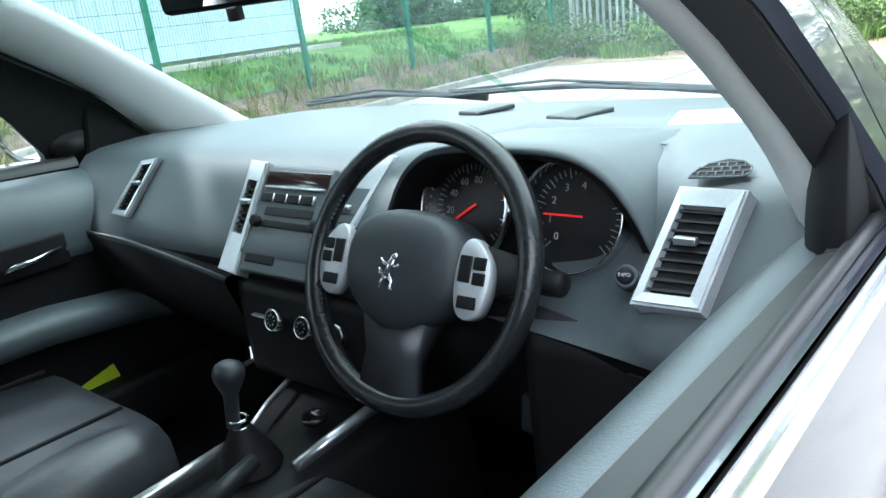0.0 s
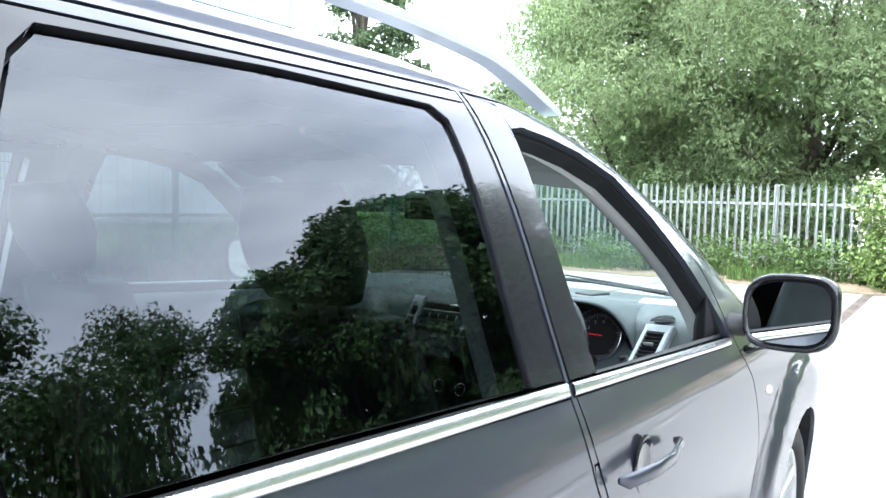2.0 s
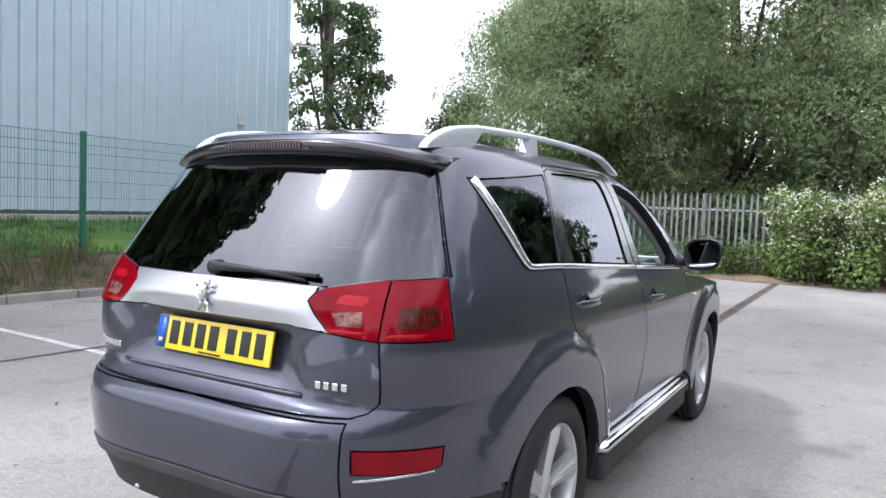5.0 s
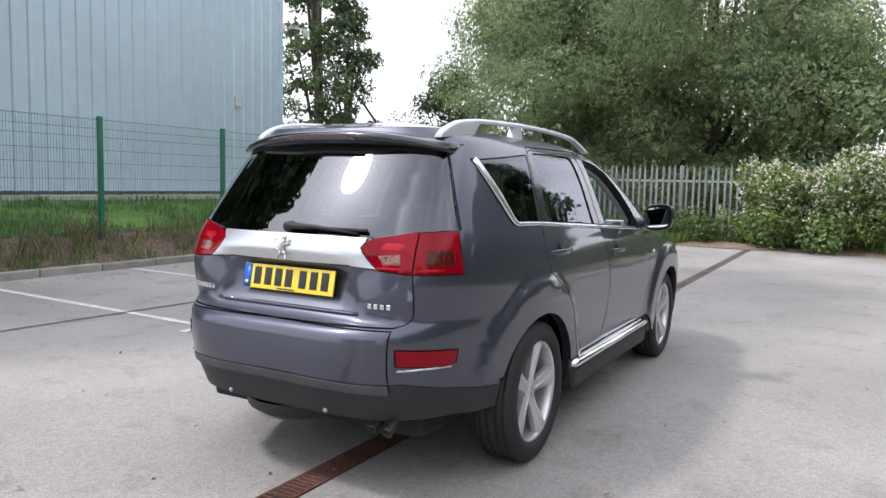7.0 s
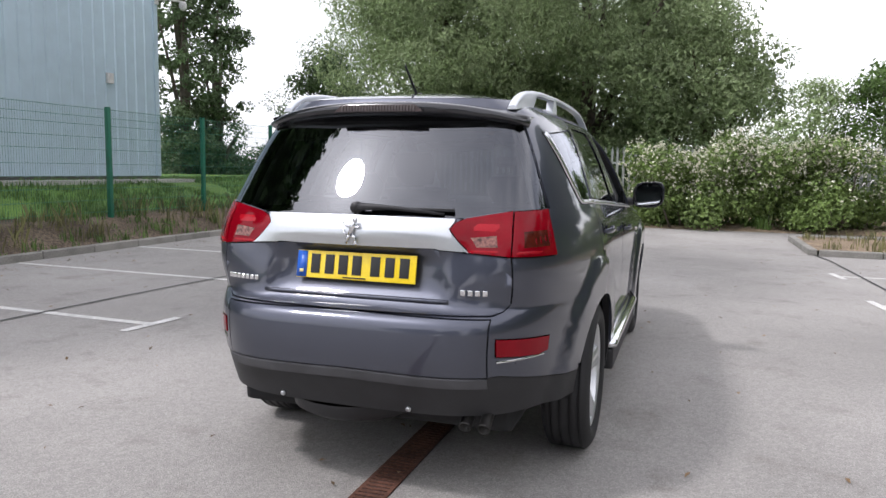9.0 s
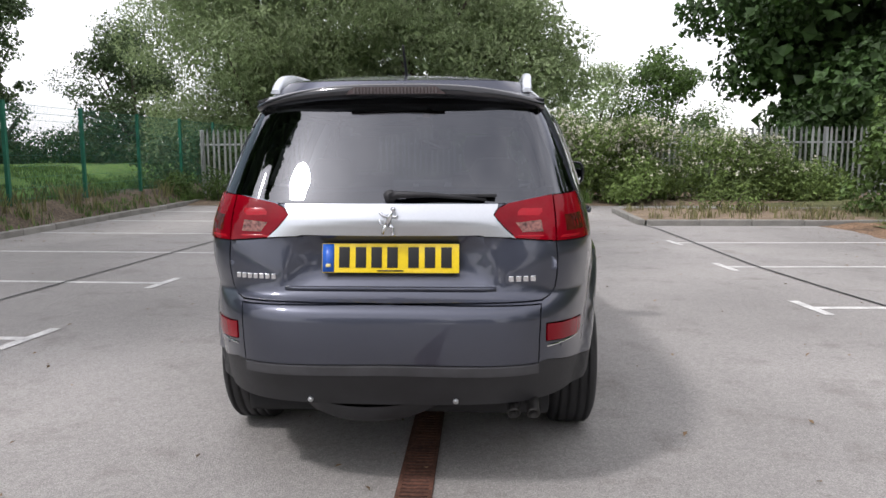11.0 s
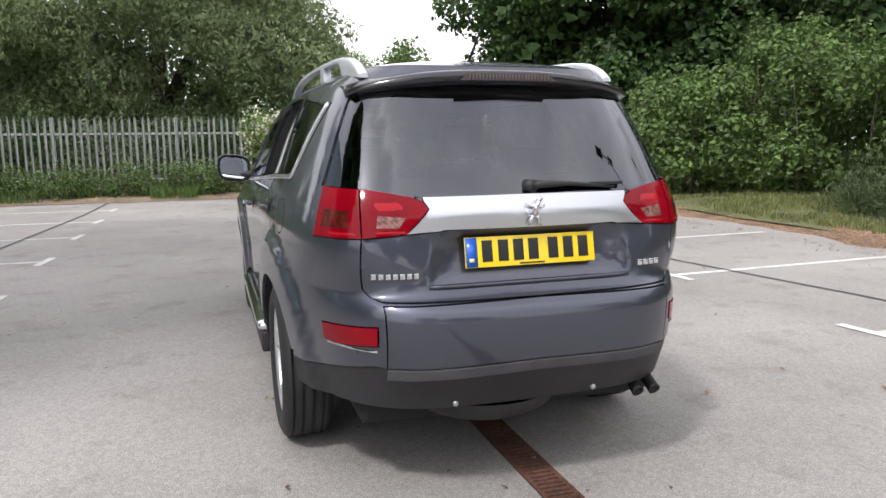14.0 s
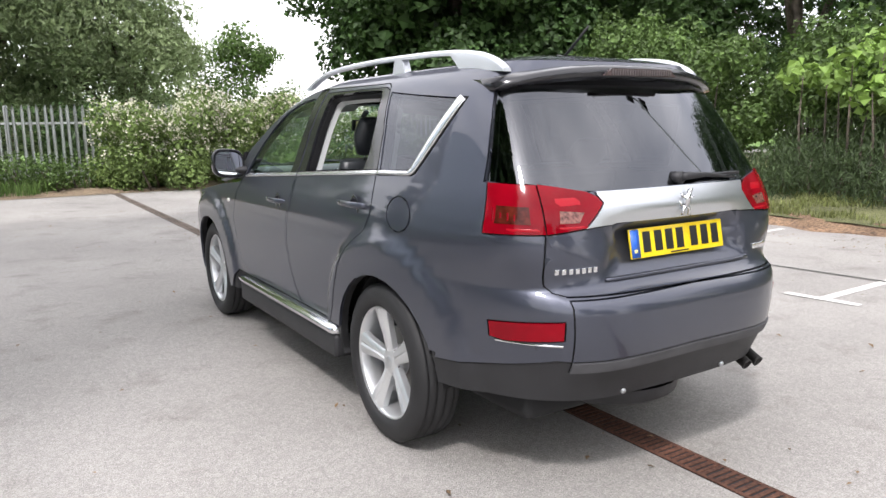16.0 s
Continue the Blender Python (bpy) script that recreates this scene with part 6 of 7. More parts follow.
def seat(x, y):
    s = new("front_seat")
    s.parent = car
    bm = bmesh.new()
    cushion(bm, x, y - 0.56, y, 0.46, 0.705, 0.255, rise=0.03)
    part("cushion", bm, M_LEATHER, s)
    bm = bmesh.new()
    m = Matrix.Translation((x, y - 0.56, 0.56)) @ Matrix.Rotation(radians(17), 4, "X")
    rows = []
    for i in range(11):
        u = i / 10
        w = 0.25 - 0.05 * u ** 2
        rows.append([m @ Vector((w * math.copysign(abs(math.cos(a)) ** 0.5, math.cos(a)), 0.07 * math.copysign(abs(math.sin(a)) ** 0.6, math.sin(a)) * (1 - 0.3 * u), 0.66 * u)) for a in [2 * math.pi * k / 16 for k in range(16)]])
    add_loft(bm, rows, True, True)
    part("backrest", bm, M_LEATHER, s)
    bm = bmesh.new()
    rows = []
    for i in range(9):
        u = i / 8
        w = 0.135 * (0.82 + 0.18 * math.sin(math.pi * u)) 
        t = 0.055 * (0.55 + 0.45 * math.sin(math.pi * u))
        rows.append([m @ Vector((w * math.copysign(abs(math.cos(a)) ** 0.6, math.cos(a)), -0.005 + t * math.copysign(abs(math.sin(a)) ** 0.8, math.sin(a)), 0.70 + 0.20 * u)) for a in [2 * math.pi * k / 16 for k in range(16)]])
    add_loft(bm, rows, True, True)
    part("headrest", bm, M_LEATHER, s)
    for dx in (-0.06, 0.06):
        bm = bmesh.new()
        add_tube(bm, [m @ Vector((dx, 0, 0.64)), m @ Vector((dx, 0, 0.73))], 0.006, 8)
        part("headrest_post", bm, M_CHROME, s)
    for dx in (-0.15, 0.15):
        bm = bmesh.new()
        add_tube(bm, [Vector((x + dx, y - 0.47, 0.740)), Vector((x + dx, y - 0.25, 0.733)), Vector((x + dx, y - 0.03, 0.725))], 0.004, 6)
        part("piping", bm, M_SOFTBLACK, s)
    return s


seat(0.36, 2.72)
seat(-0.41, 2.68)
bench = new("rear_seat")
bench.parent = car
bm = bmesh.new()
cushion(bm, 0.0, 1.32, 1.80, 0.44, 0.60, 0.66)
part("cushion", bm, M_LEATHER, bench)
m = Matrix.Translation((0, 1.30, 0.56)) @ Matrix.Rotation(radians(18), 4, "X")
bm = bmesh.new()
rows = []
for i in range(9):
    u = i / 8
    rows.append([m @ Vector(((0.66 - 0.05 * u) * math.copysign(abs(math.cos(a)) ** 0.3, math.cos(a)), 0.07 * math.copysign(abs(math.sin(a)) ** 0.6, math.sin(a)), 0.60 * u)) for a in [2 * math.pi * k / 16 for k in range(16)]])
add_loft(bm, rows, True, True)
part("backrest", bm, M_LEATHER, bench)
for x in (-0.40, 0.40):
    bm = bmesh.new()
    rows = []
    for i in range(7):
        u = i / 6
        k = 0.7 + 0.3 * math.sin(math.pi * u)
        rows.append([m @ Vector((x + 0.12 * k * math.copysign(abs(math.cos(a)) ** 0.6, math.cos(a)), 0.045 * k * math.sin(a), 0.63 + 0.14 * u)) for a in [2 * math.pi * j / 14 for j in range(14)]])
    add_loft(bm, rows, True, True)
    part("headrest", bm, M_LEATHER, bench)
for s in (1, -1):
    bm = bmesh.new()
    add_box(bm, *sorted((s * 0.735, s * 0.79)), 1.30, 1.95, 0.45, 1.115, 0.02)
    part("rear_door_card", bm, M_SOFTBLACK, car)

# ---- surroundings ----
def leaf_mat(name, base, lo=0.55, hi=1.5, rough=0.6, trans=0.25):
    m = mat(name, base, rough, rand=("island", lo, hi), var=(0.9, 0.75, 1.3))
    nt = m.node_tree
    b = nt.nodes["Principled BSDF"]
    o = nt.nodes["Material Output"]
    t = nt.nodes.new("ShaderNodeBsdfTranslucent")
    x = nt.nodes.new("ShaderNodeMixShader")
    x.inputs["Fac"].default_value = trans
    src = b.inputs["Base Color"].links[0].from_socket
    nt.links.new(src, t.inputs["Color"])
    nt.links.new(b.outputs["BSDF"], x.inputs[1])
    nt.links.new(t.outputs["BSDF"], x.inputs[2])
    nt.links.new(x.outputs["Shader"], o.inputs["Surface"])
    return m


M_WILLOW = leaf_mat("willow_leaves", (0.25, 0.315, 0.155), 0.7, 1.35, trans=0.42)
M_SYCAMORE = leaf_mat("sycamore_leaves", (0.05, 0.10, 0.025))
M_HEDGE = leaf_mat("hedge_leaves", (0.16, 0.23, 0.065))
M_BUSH = leaf_mat("bush_leaves", (0.090, 0.150, 0.036))
M_TRAIL = leaf_mat("trailing_leaves", (0.055, 0.086, 0.030))
M_SAPLING = leaf_mat("maple_leaves", (0.17, 0.27, 0.055))
M_POPLAR = leaf_mat("poplar_leaves", (0.10, 0.145, 0.065))
M_BLOSSOM = leaf_mat("cream_blossom", (0.78, 0.74, 0.62), 0.85, 1.1)
M_WEED = leaf_mat("dry_weeds", (0.17, 0.165, 0.07))
M_GRASSBLADE = leaf_mat("grass_blades", (0.10, 0.17, 0.04))
M_VERGEBLADE = leaf_mat("verge_blades", (0.17, 0.19, 0.065))
M_BARK = mat("bark", (0.11, 0.09, 0.07), 0.9, var=(6, 0.6, 1.4), bump=(30, 0.02))


GROUPS = {"willow_tree": "willows beyond the fence", "young_tree": "young trees beyond the hedge", "sycamore_tree": "dark sycamores", "poplar_tree": "poplars beside the warehouse",
          "roadside_tree": "trees along the roadside", "shade_tree": "tall trees round the car park", "low_shrub": "shrubs along the fence", "green_bush": "bushes on the verge", "undergrowth": "undergrowth behind the fence"}


def leaves_mesh(name, centres, normals, length, width, rng, droop=0.0):
    """Many small bent leaves, two quads each."""
    n = len(centres)
    nrm = normals / np.maximum(np.linalg.norm(normals, axis=1, keepdims=True), 1e-6)
    tan = np.cross(nrm, rng.normal(size=(n, 3)))
    tan[:, 2] -= droop
    tan /= np.maximum(np.linalg.norm(tan, axis=1, keepdims=True), 1e-6)
    bit = np.cross(nrm, tan)
    bit /= np.maximum(np.linalg.norm(bit, axis=1, keepdims=True), 1e-6)
    size = rng.uniform(0.6, 1.3, (n, 1))
    length, width = np.asarray(length).reshape(-1, 1), np.asarray(width).reshape(-1, 1)
    L, W = tan * length * size, bit * width * size
    up = np.cross(tan, bit) * width * size * 0.25
    v = np.empty((n, 4, 3))
    v[:, 0], v[:, 1], v[:, 2], v[:, 3] = centres - L * 0.5, centres - W * 0.5 + up, centres + L * 0.5, centres + W * 0.5 + up
    idx = np.arange(n)[:, None] * 4
    faces = (idx + np.array([[0, 1, 2, 3]])).tolist()
    me = bpy.data.meshes.new(name)
    me.from_pydata(v.reshape(-1, 3).tolist(), [], faces)
    me.update()
    return me


def clump_points(rng, clumps, per, thick=0.45):
    """Points near the skins of ellipsoid clumps (x, y, z, rx, ry, rz)."""
    cs, ns = [], []
    for x, y, z, rx, ry, rz in clumps:
        k = max(8, int(per * (rx * ry + rx * rz + ry * rz) / 3))
        d = rng.normal(size=(k, 3))
        d /= np.linalg.norm(d, axis=1, keepdims=True)
        r = 1 - thick * rng.random((k, 1)) ** 1.6
        r *= 1 + 0.16 * np.sin(d[:, :1] * 7 + x * 3) * np.sin(d[:, 1:2] * 6 + y * 5 + z)
        cs.append(np.array((x, y, z)) + d * r * (rx, ry, rz))
        ns.append(d + rng.normal(size=(k, 3)) * 0.6 + (0, 0, 0.35))
    return np.concatenate(cs), np.concatenate(ns)


def crown_clumps(rng, x, y, z0, z1, r, n, size, shape="round"):
    """Clump places of a crown between two heights."""
    out = []
    while len(out) < n:
        u = rng.random()
        a = rng.uniform(0, 2 * math.pi)
        if shape == "round":
            prof = math.sin(math.pi * min(1, 0.12 + 0.86 * u)) ** 0.6
        elif shape == "poplar":
            prof = (math.sin(math.pi * min(1.0, 0.15 + 0.83 * u)) ** 0.8)
        else:
            prof = (1 - u ** 2.2) ** 0.5 * 0.95 + 0.05
        d = r * prof * math.sqrt(rng.uniform(0.15, 1.0))
        s = size * rng.uniform(0.65, 1.25)
        out.append((x + d * math.cos(a), y + d * math.sin(a), z0 + (z1 - z0) * u, s, s, s * rng.uniform(0.6, 0.85)))
    return out


def tree(name, label, x, y, z0, z1, r, n, size, per, material, leaf, seed, shape="round", trunk=0.22, limbs=9, droop=0.0, base=0.0):
    rng = np.random.default_rng(seed)
    hold = thing(name, label, "tree", GROUPS.get(name, ""), at=(x, y, base))
    clumps = crown_clumps(rng, 0, 0, z0 - base, z1 - base, r, n, size, shape)
    bm = bmesh.new()
    top = (z1 - base) * 0.8
    pts = [Vector((0.25 * math.sin(k * 1.3 + seed) * k / 6, 0.2 * math.cos(k * 1.7 + seed) * k / 6, top * k / 6)) for k in range(7)]
    add_tube(bm, pts, [trunk * (1 - 0.13 * k) for k in range(7)], 9)
    for k in range(limbs):
        c = clumps[(k * 7) % len(clumps)]
        h = min(max(0.25 * c[2], 0.8), top * 0.8)
        a = Vector((0, 0, h)) + Vector((0.05, 0.05, 0))
        e = Vector(c[:3])
        add_tube(bm, [a, a.lerp(e, 0.5) + Vector((0, 0, 0.25)), e], [trunk * 0.42, trunk * 0.25, trunk * 0.07], 6)
    part("trunk", bm, M_BARK, hold)
    c, nn = clump_points(rng, clumps, per)
    # larger sprays deep in the crown
    deep = [(0.72 * q[0], 0.72 * q[1], q[2], q[3] * 1.35, q[4] * 1.35, q[5] * 1.35) for q in clumps[::2]]
    c2, n2 = clump_points(rng, deep, per * 0.16, 0.9)
    k = np.concatenate([np.ones(len(c)), np.full(len(c2), 2.3)])
    me = leaves_mesh("crown", np.concatenate([c, c2]), np.concatenate([nn, n2]), leaf[0] * k ** 0.6, leaf[1] * k ** 1.3, rng, droop)
    me.materials.append(material)
    ob = new("crown", me)
    ob.parent = hold
    return hold


def shrub(name, label, clumps, per, material, leaf, seed, category="bush", stems=14, blossom=None, droop=0.0):
    rng = np.random.default_rng(seed)
    x0, y0 = float(np.mean([c[0] for c in clumps])), float(np.mean([c[1] for c in clumps]))
    hold = thing(name, label, category, GROUPS.get(name, ""), at=(x0, y0, 0))
    loc = [(c[0] - x0, c[1] - y0, *c[2:]) for c in clumps]
    c, nn = clump_points(rng, loc, per, 0.5)
    ok = c[:, 2] > 0.02
    me = leaves_mesh("foliage", c[ok], nn[ok], leaf[0], leaf[1], rng, droop)
    me.materials.append(material)
    ob = new("foliage", me)
    ob.parent = hold
    if blossom:
        b, bn = clump_points(rng, [(q[0], q[1], q[2], q[3] * 1.04, q[4] * 1.04, q[5] * 1.04) for q in loc], blossom, 0.06)
        ok = (b[:, 2] > 0.7) & (rng.random(len(b)) < np.clip((b[:, 2] - 0.5) / 1.5, 0.15, 1.0))
        b = b[ok]
        cs = np.repeat(b, 5, 0) + rng.normal(size=(len(b) * 5, 3)) * 0.035
        me = leaves_mesh("blossom", cs, rng.normal(size=cs.shape) + (0, 0, 0.8), 0.055, 0.05, rng)
        me.materials.append(M_BLOSSOM)
        ob = new("blossom", me)
        ob.parent = hold
        ob["label"] = "small cream flower heads"
    for k in range(stems):
        q = loc[k % len(loc)]
        bm = bmesh.new()
        add_tube(bm, [(q[0] * 0.9, q[1] * 0.9, 0), (q[0], q[1], q[2] * 0.6), (q[0] + rng.uniform(-0.2, 0.2), q[1], q[2])], [0.03, 0.02, 0.008], 5)
        part("stem", bm, M_BARK, hold)
    return hold


# asphalt, in three tones with stains and fine stones
M_ASPHALT = mat("worn_asphalt", (0.335, 0.320, 0.303), 0.9, var=(0.42, 0.78, 1.12), fine=(130, 0.22), bump=(170, 0.006))
nt = M_ASPHALT.node_tree
bs = nt.nodes["Principled BSDF"]
tc = nt.nodes.new("ShaderNodeTexCoord")
ns = nt.nodes.new("ShaderNodeTexNoise")
ns.inputs["Scale"].default_value, ns.inputs["Detail"].default_value, ns.inputs["Roughness"].default_value = 2.3, 8.0, 0.65
rp = nt.nodes.new("ShaderNodeValToRGB")
rp.color_ramp.elements[0].position, rp.color_ramp.elements[0].color = 0.30, (0.66, 0.64, 0.62, 1)
rp.color_ramp.elements[1].position, rp.color_ramp.elements[1].color = 0.46, (1, 1, 1, 1)
mx = nt.nodes.new("ShaderNodeMixRGB")
mx.blend_type = "MULTIPLY"
mx.inputs["Fac"].default_value = 0.75
old = bs.inputs["Base Color"].links[0].from_socket
nt.links.new(tc.outputs["Object"], ns.inputs["Vector"])
nt.links.new(ns.outputs["Fac"], rp.inputs["Fac"])
nt.links.new(old, mx.inputs["Color1"])
nt.links.new(rp.outputs["Color"], mx.inputs["Color2"])
sp = nt.nodes.new("ShaderNodeTexVoronoi")
sp.inputs["Scale"].default_value = 62.0
sr = nt.nodes.new("ShaderNodeValToRGB")
sr.color_ramp.elements[0].position, sr.color_ramp.elements[0].color = 0.12, (0.60, 0.59, 0.57, 1)
sr.color_ramp.elements[1].position, sr.color_ramp.elements[1].color = 0.85, (1.32, 1.31, 1.28, 1)
sx = nt.nodes.new("ShaderNodeMixRGB")
sx.blend_type = "MULTIPLY"
sx.inputs["Fac"].default_value = 0.32
nt.links.new(tc.outputs["Object"], sp.inputs["Vector"])
nt.links.new(sp.outputs["Color"], sr.inputs["Fac"])
nt.links.new(mx.outputs["Color"], sx.inputs["Color1"])
nt.links.new(sr.outputs["Color"], sx.inputs["Color2"])
nt.links.new(sx.outputs["Color"], bs.inputs["Base Color"])
bm = bmesh.new()
bmesh.ops.create_grid(bm, x_segments=2, y_segments=2, size=900)
tagged(finish("ground", bm, M_ASPHALT, None, "", False), "worn light grey asphalt car park", "ground", kind="structure")

# painted bays, tar seams
M_LINE = mat("worn_white_line", (0.68, 0.67, 0.64), 0.75, var=(7, 0.72, 1.08), fine=(90, 0.18))
M_TAR = mat("black_tar_seam", (0.035, 0.034, 0.034), 0.6)


def strip(name, pts, w, material, label, z=0.004):
    bm = bmesh.new()
    left, right = [], []
    for i, p in enumerate(pts):
        a, b = Vector(pts[max(i - 1, 0)]), Vector(pts[min(i + 1, len(pts) - 1)])
        d = (b - a).normalized()
        s = Vector((-d.y, d.x)) * w / 2
        left.append(bm.verts.new((p[0] + s.x, p[1] + s.y, z)))
        right.append(bm.verts.new((p[0] - s.x, p[1] - s.y, z)))
    for i in range(len(pts) - 1):
        bm.faces.new((left[i], right[i], right[i + 1], left[i + 1]))
    bmesh.ops.recalc_face_normals(bm, faces=bm.faces)
    return tagged(finish(name, bm, material, None, "", False), label, "marking", kind="structure")


for y in (0.16, 2.40, 4.65, 6.90, 9.15, 11.32, 13.55):
    strip("bay_line", [(-7.1, y + 0.12), (-2.95, y)], 0.085, M_LINE, "worn white painted bay line")
    strip("bay_line_end", [(-2.96, y - 0.30), (-2.90, y + 0.30)], 0.085, M_LINE, "worn white painted bay line end", 0.006)
for y in (-3.13, -0.88, 1.38, 3.68, 5.90, 8.14):
    strip("bay_line", [(3.18, y), (6.3, y + 0.10)], 0.085, M_LINE, "worn white painted bay line")
    strip("bay_line_end", [(3.17, y - 0.28), (3.10, y + 0.28)], 0.085, M_LINE, "worn white painted bay line end", 0.006)
strip("tar_seam", [(-4.25, -6), (-4.18, 1.4), (-4.08, 3.3), (-3.95, 5.0), (-3.72, 8.0), (-3.35, 12.5), (-3.25, 15.4)], 0.03, M_TAR, "black tar seam in the asphalt", 0.009)
strip("tar_seam", [(4.25, -6), (4.13, 1.37), (4.04, 2.3), (3.7, 4.4), (3.5, 6.0), (3.35, 10.0), (3.2, 11.0)], 0.03, M_TAR, "black tar seam in the asphalt", 0.009)

# drain channel with a rusty slotted grating
M_RUST = mat("rusty_iron", (0.115, 0.052, 0.034), 0.85, 0.2, var=(5, 0.6, 1.4), fine=(70, 0.3), rand=("object", 0.75, 1.25))
bm = bmesh.new()
add_box(bm, 0.008, 0.155, -14, 15.6, -0.06, 0.0025)
drain = tagged(finish("drain_channel", bm, M_GAP, None, "", False), "rusty slotted drain channel across the asphalt", "drain", kind="structure")
bm = bmesh.new()
for xa in (0.010, 0.138):
    add_box(bm, xa, xa + 0.016, 0.0, 0.5, 0.0, 0.007)
add_box(bm, 0.010, 0.154, 0.0, 0.012, 0.0, 0.007)
for k in range(15):
    add_box(bm, 0.024, 0.140, 0.024 + 0.0325 * k, 0.044 + 0.0325 * k, 0.0, 0.0065)
gr = finish("grating", bm, M_RUST, drain, "", False)
gr.location = (0, -3.0, 0)
far_grating = gr.data.copy()
far_grating.materials[0] = mat("dusty_iron", (0.15, 0.12, 0.10), 0.9, 0.1, var=(5, 0.7, 1.3), fine=(70, 0.3), rand=("object", 0.8, 1.2))
for k in [q for q in range(-12, 37) if q]:
    g = new("grating", gr.data if k < 14 else far_grating)
    g.parent = drain
    g.location = (0, -3.0 + 0.503 * k, 0)

# far edge: dirt strip and kerbs
M_SOIL = mat("dry_soil", (0.24, 0.18, 0.12), 0.95, var=(1.8, 0.7, 1.25), fine=(30, 0.35), bump=(25, 0.03))
M_KERB = mat("concrete_kerb", (0.27, 0.26, 0.235), 0.85, var=(3, 0.75, 1.12), fine=(50, 0.15), rand=("object", 0.85, 1.1))
kerb_me = None


def kerb_run(ax, a, b, fixed, h=0.10, parent=None):
    global kerb_me
    if kerb_me is None:
        bm = bmesh.new()
        add_box(bm, -0.062, 0.062, -0.452, 0.452, -0.05, 0.105, 0.012, segs=1)
        kerb_me = bpy.data.meshes.new("kerb_stone")
        bm.to_mesh(kerb_me)
        bm.free()
        kerb_me.materials.append(M_KERB)
    n = int((b - a) / 0.915)
    for k in range(n):
        o = new("kerb_stone", kerb_me)
        c = a + 0.915 * (k + 0.5)
        o.location = (fixed, c, random.uniform(-0.006, 0.006)) if ax == "y" else (c, fixed, random.uniform(-0.006, 0.006))
        if ax == "x":
            o.rotation_euler.z = math.pi / 2
        o.parent = parent


def rough_sheet(name, x0, x1, y0, y1, height, material, label, nx=30, ny=60, category="soil"):
    bm = bmesh.new()
    rows = [[bm.verts.new((x0 + (x1 - x0) * i / nx, y0 + (y1 - y0) * j / ny, height(x0 + (x1 - x0) * i / nx, y0 + (y1 - y0) * j / ny))) for i in range(nx + 1)] for j in range(ny + 1)]
    for a, b in zip(rows, rows[1:]):
        for i in range(nx):
            bm.faces.new((a[i], a[i + 1], b[i + 1], b[i]))
    return tagged(finish(name, bm, material, None), label, category, kind="structure")


def bumpy(x, y, s=1.0):
    return 0.03 * noise.noise((x * 1.7 * s, y * 1.7 * s, 0.3)) + 0.012 * noise.noise((x * 6 * s, y * 6 * s, 2.0))


rough_sheet("far_verge", -9.0, 14.0, 15.45, 19.5, lambda x, y: 0.012 + min(0.12, max(0, (y - 15.5) * 0.1)) + (bumpy(x, y) if y > 15.5 else 0), M_SOIL, "strip of dry soil and leaf litter below the fence", 60, 20)
bank_z = lambda x, y: 0.06 + 0.34 * min(1.0, max(0.0, (-7.32 - x) / 0.75)) + 0.48 * min(1.0, max(0.0, (-8.8 - x) / 2.6)) + bumpy(x, y)
M_BANK = mat("dark_bank_soil", (0.125, 0.095, 0.065), 0.95, var=(1.6, 0.6, 1.4), fine=(24, 0.45), bump=(25, 0.04))
rough_sheet("soil_bank", -8.9, -7.25, -14, 20, bank_z, M_BANK, "dry earth bank along the fence", 12, 130)
left_kerb = tagged(new("kerb_left"), "weathered concrete kerb", "kerb", kind="structure")
kerb_run("y", -14, 20, -7.20, parent=left_kerb)
M_GRASS = mat("mown_grass", (0.105, 0.20, 0.03), 0.9, var=(0.7, 0.75, 1.25), fine=(45, 0.3), bump=(60, 0.03))
rough_sheet("grass_field", -60, -8.8, -30, 60, lambda x, y: bank_z(x, y) + 0.02, M_GRASS, "mown green grass beyond the fence", 110, 60, "grass")
M_LITTER = mat("leaf_litter", (0.20, 0.125, 0.075), 0.95, var=(2.2, 0.6, 1.35), fine=(26, 0.5), bump=(30, 0.03))
rough_sheet("litter_strip", 6.1, 7.35, -14, 10.6, lambda x, y: -0.03 + 0.10 * min(1.0, max(0.0, (x - 6.25 - 0.35 * noise.noise((y * 0.9, 0.7, 0.1))) / 0.8)) + 0.5 * bumpy(x, y, 1.6), M_LITTER, "brown leaf litter along the verge", 14, 120)
M_VERGE = mat("worn_grass", (0.13, 0.135, 0.055), 0.95, var=(1.1, 0.65, 1.3), fine=(30, 0.35), bump=(50, 0.03))
rough_sheet("right_verge", 6.9, 40, -30, 15.4, lambda x, y: 0.055 + 0.04 * min(3, max(0, x - 6.8)) + bumpy(x, y), M_VERGE, "worn olive grass verge", 60, 90, "grass")
island_kerb = tagged(new("kerb_island"), "weathered concrete kerb", "kerb", kind="structure")
kerb_run("x", 3.3, 9.0, 10.7, parent=island_kerb)
kerb_run("y", 10.75, 13.5, 3.22, parent=island_kerb)
kerb_run("x", 3.3, 9.0, 13.6, parent=island_kerb)
rough_sheet("island_soil", 3.28, 9.0, 10.76, 13.55, lambda x, y: 0.085 + bumpy(x, y), M_SOIL, "bare soil island with weeds", 30, 16)


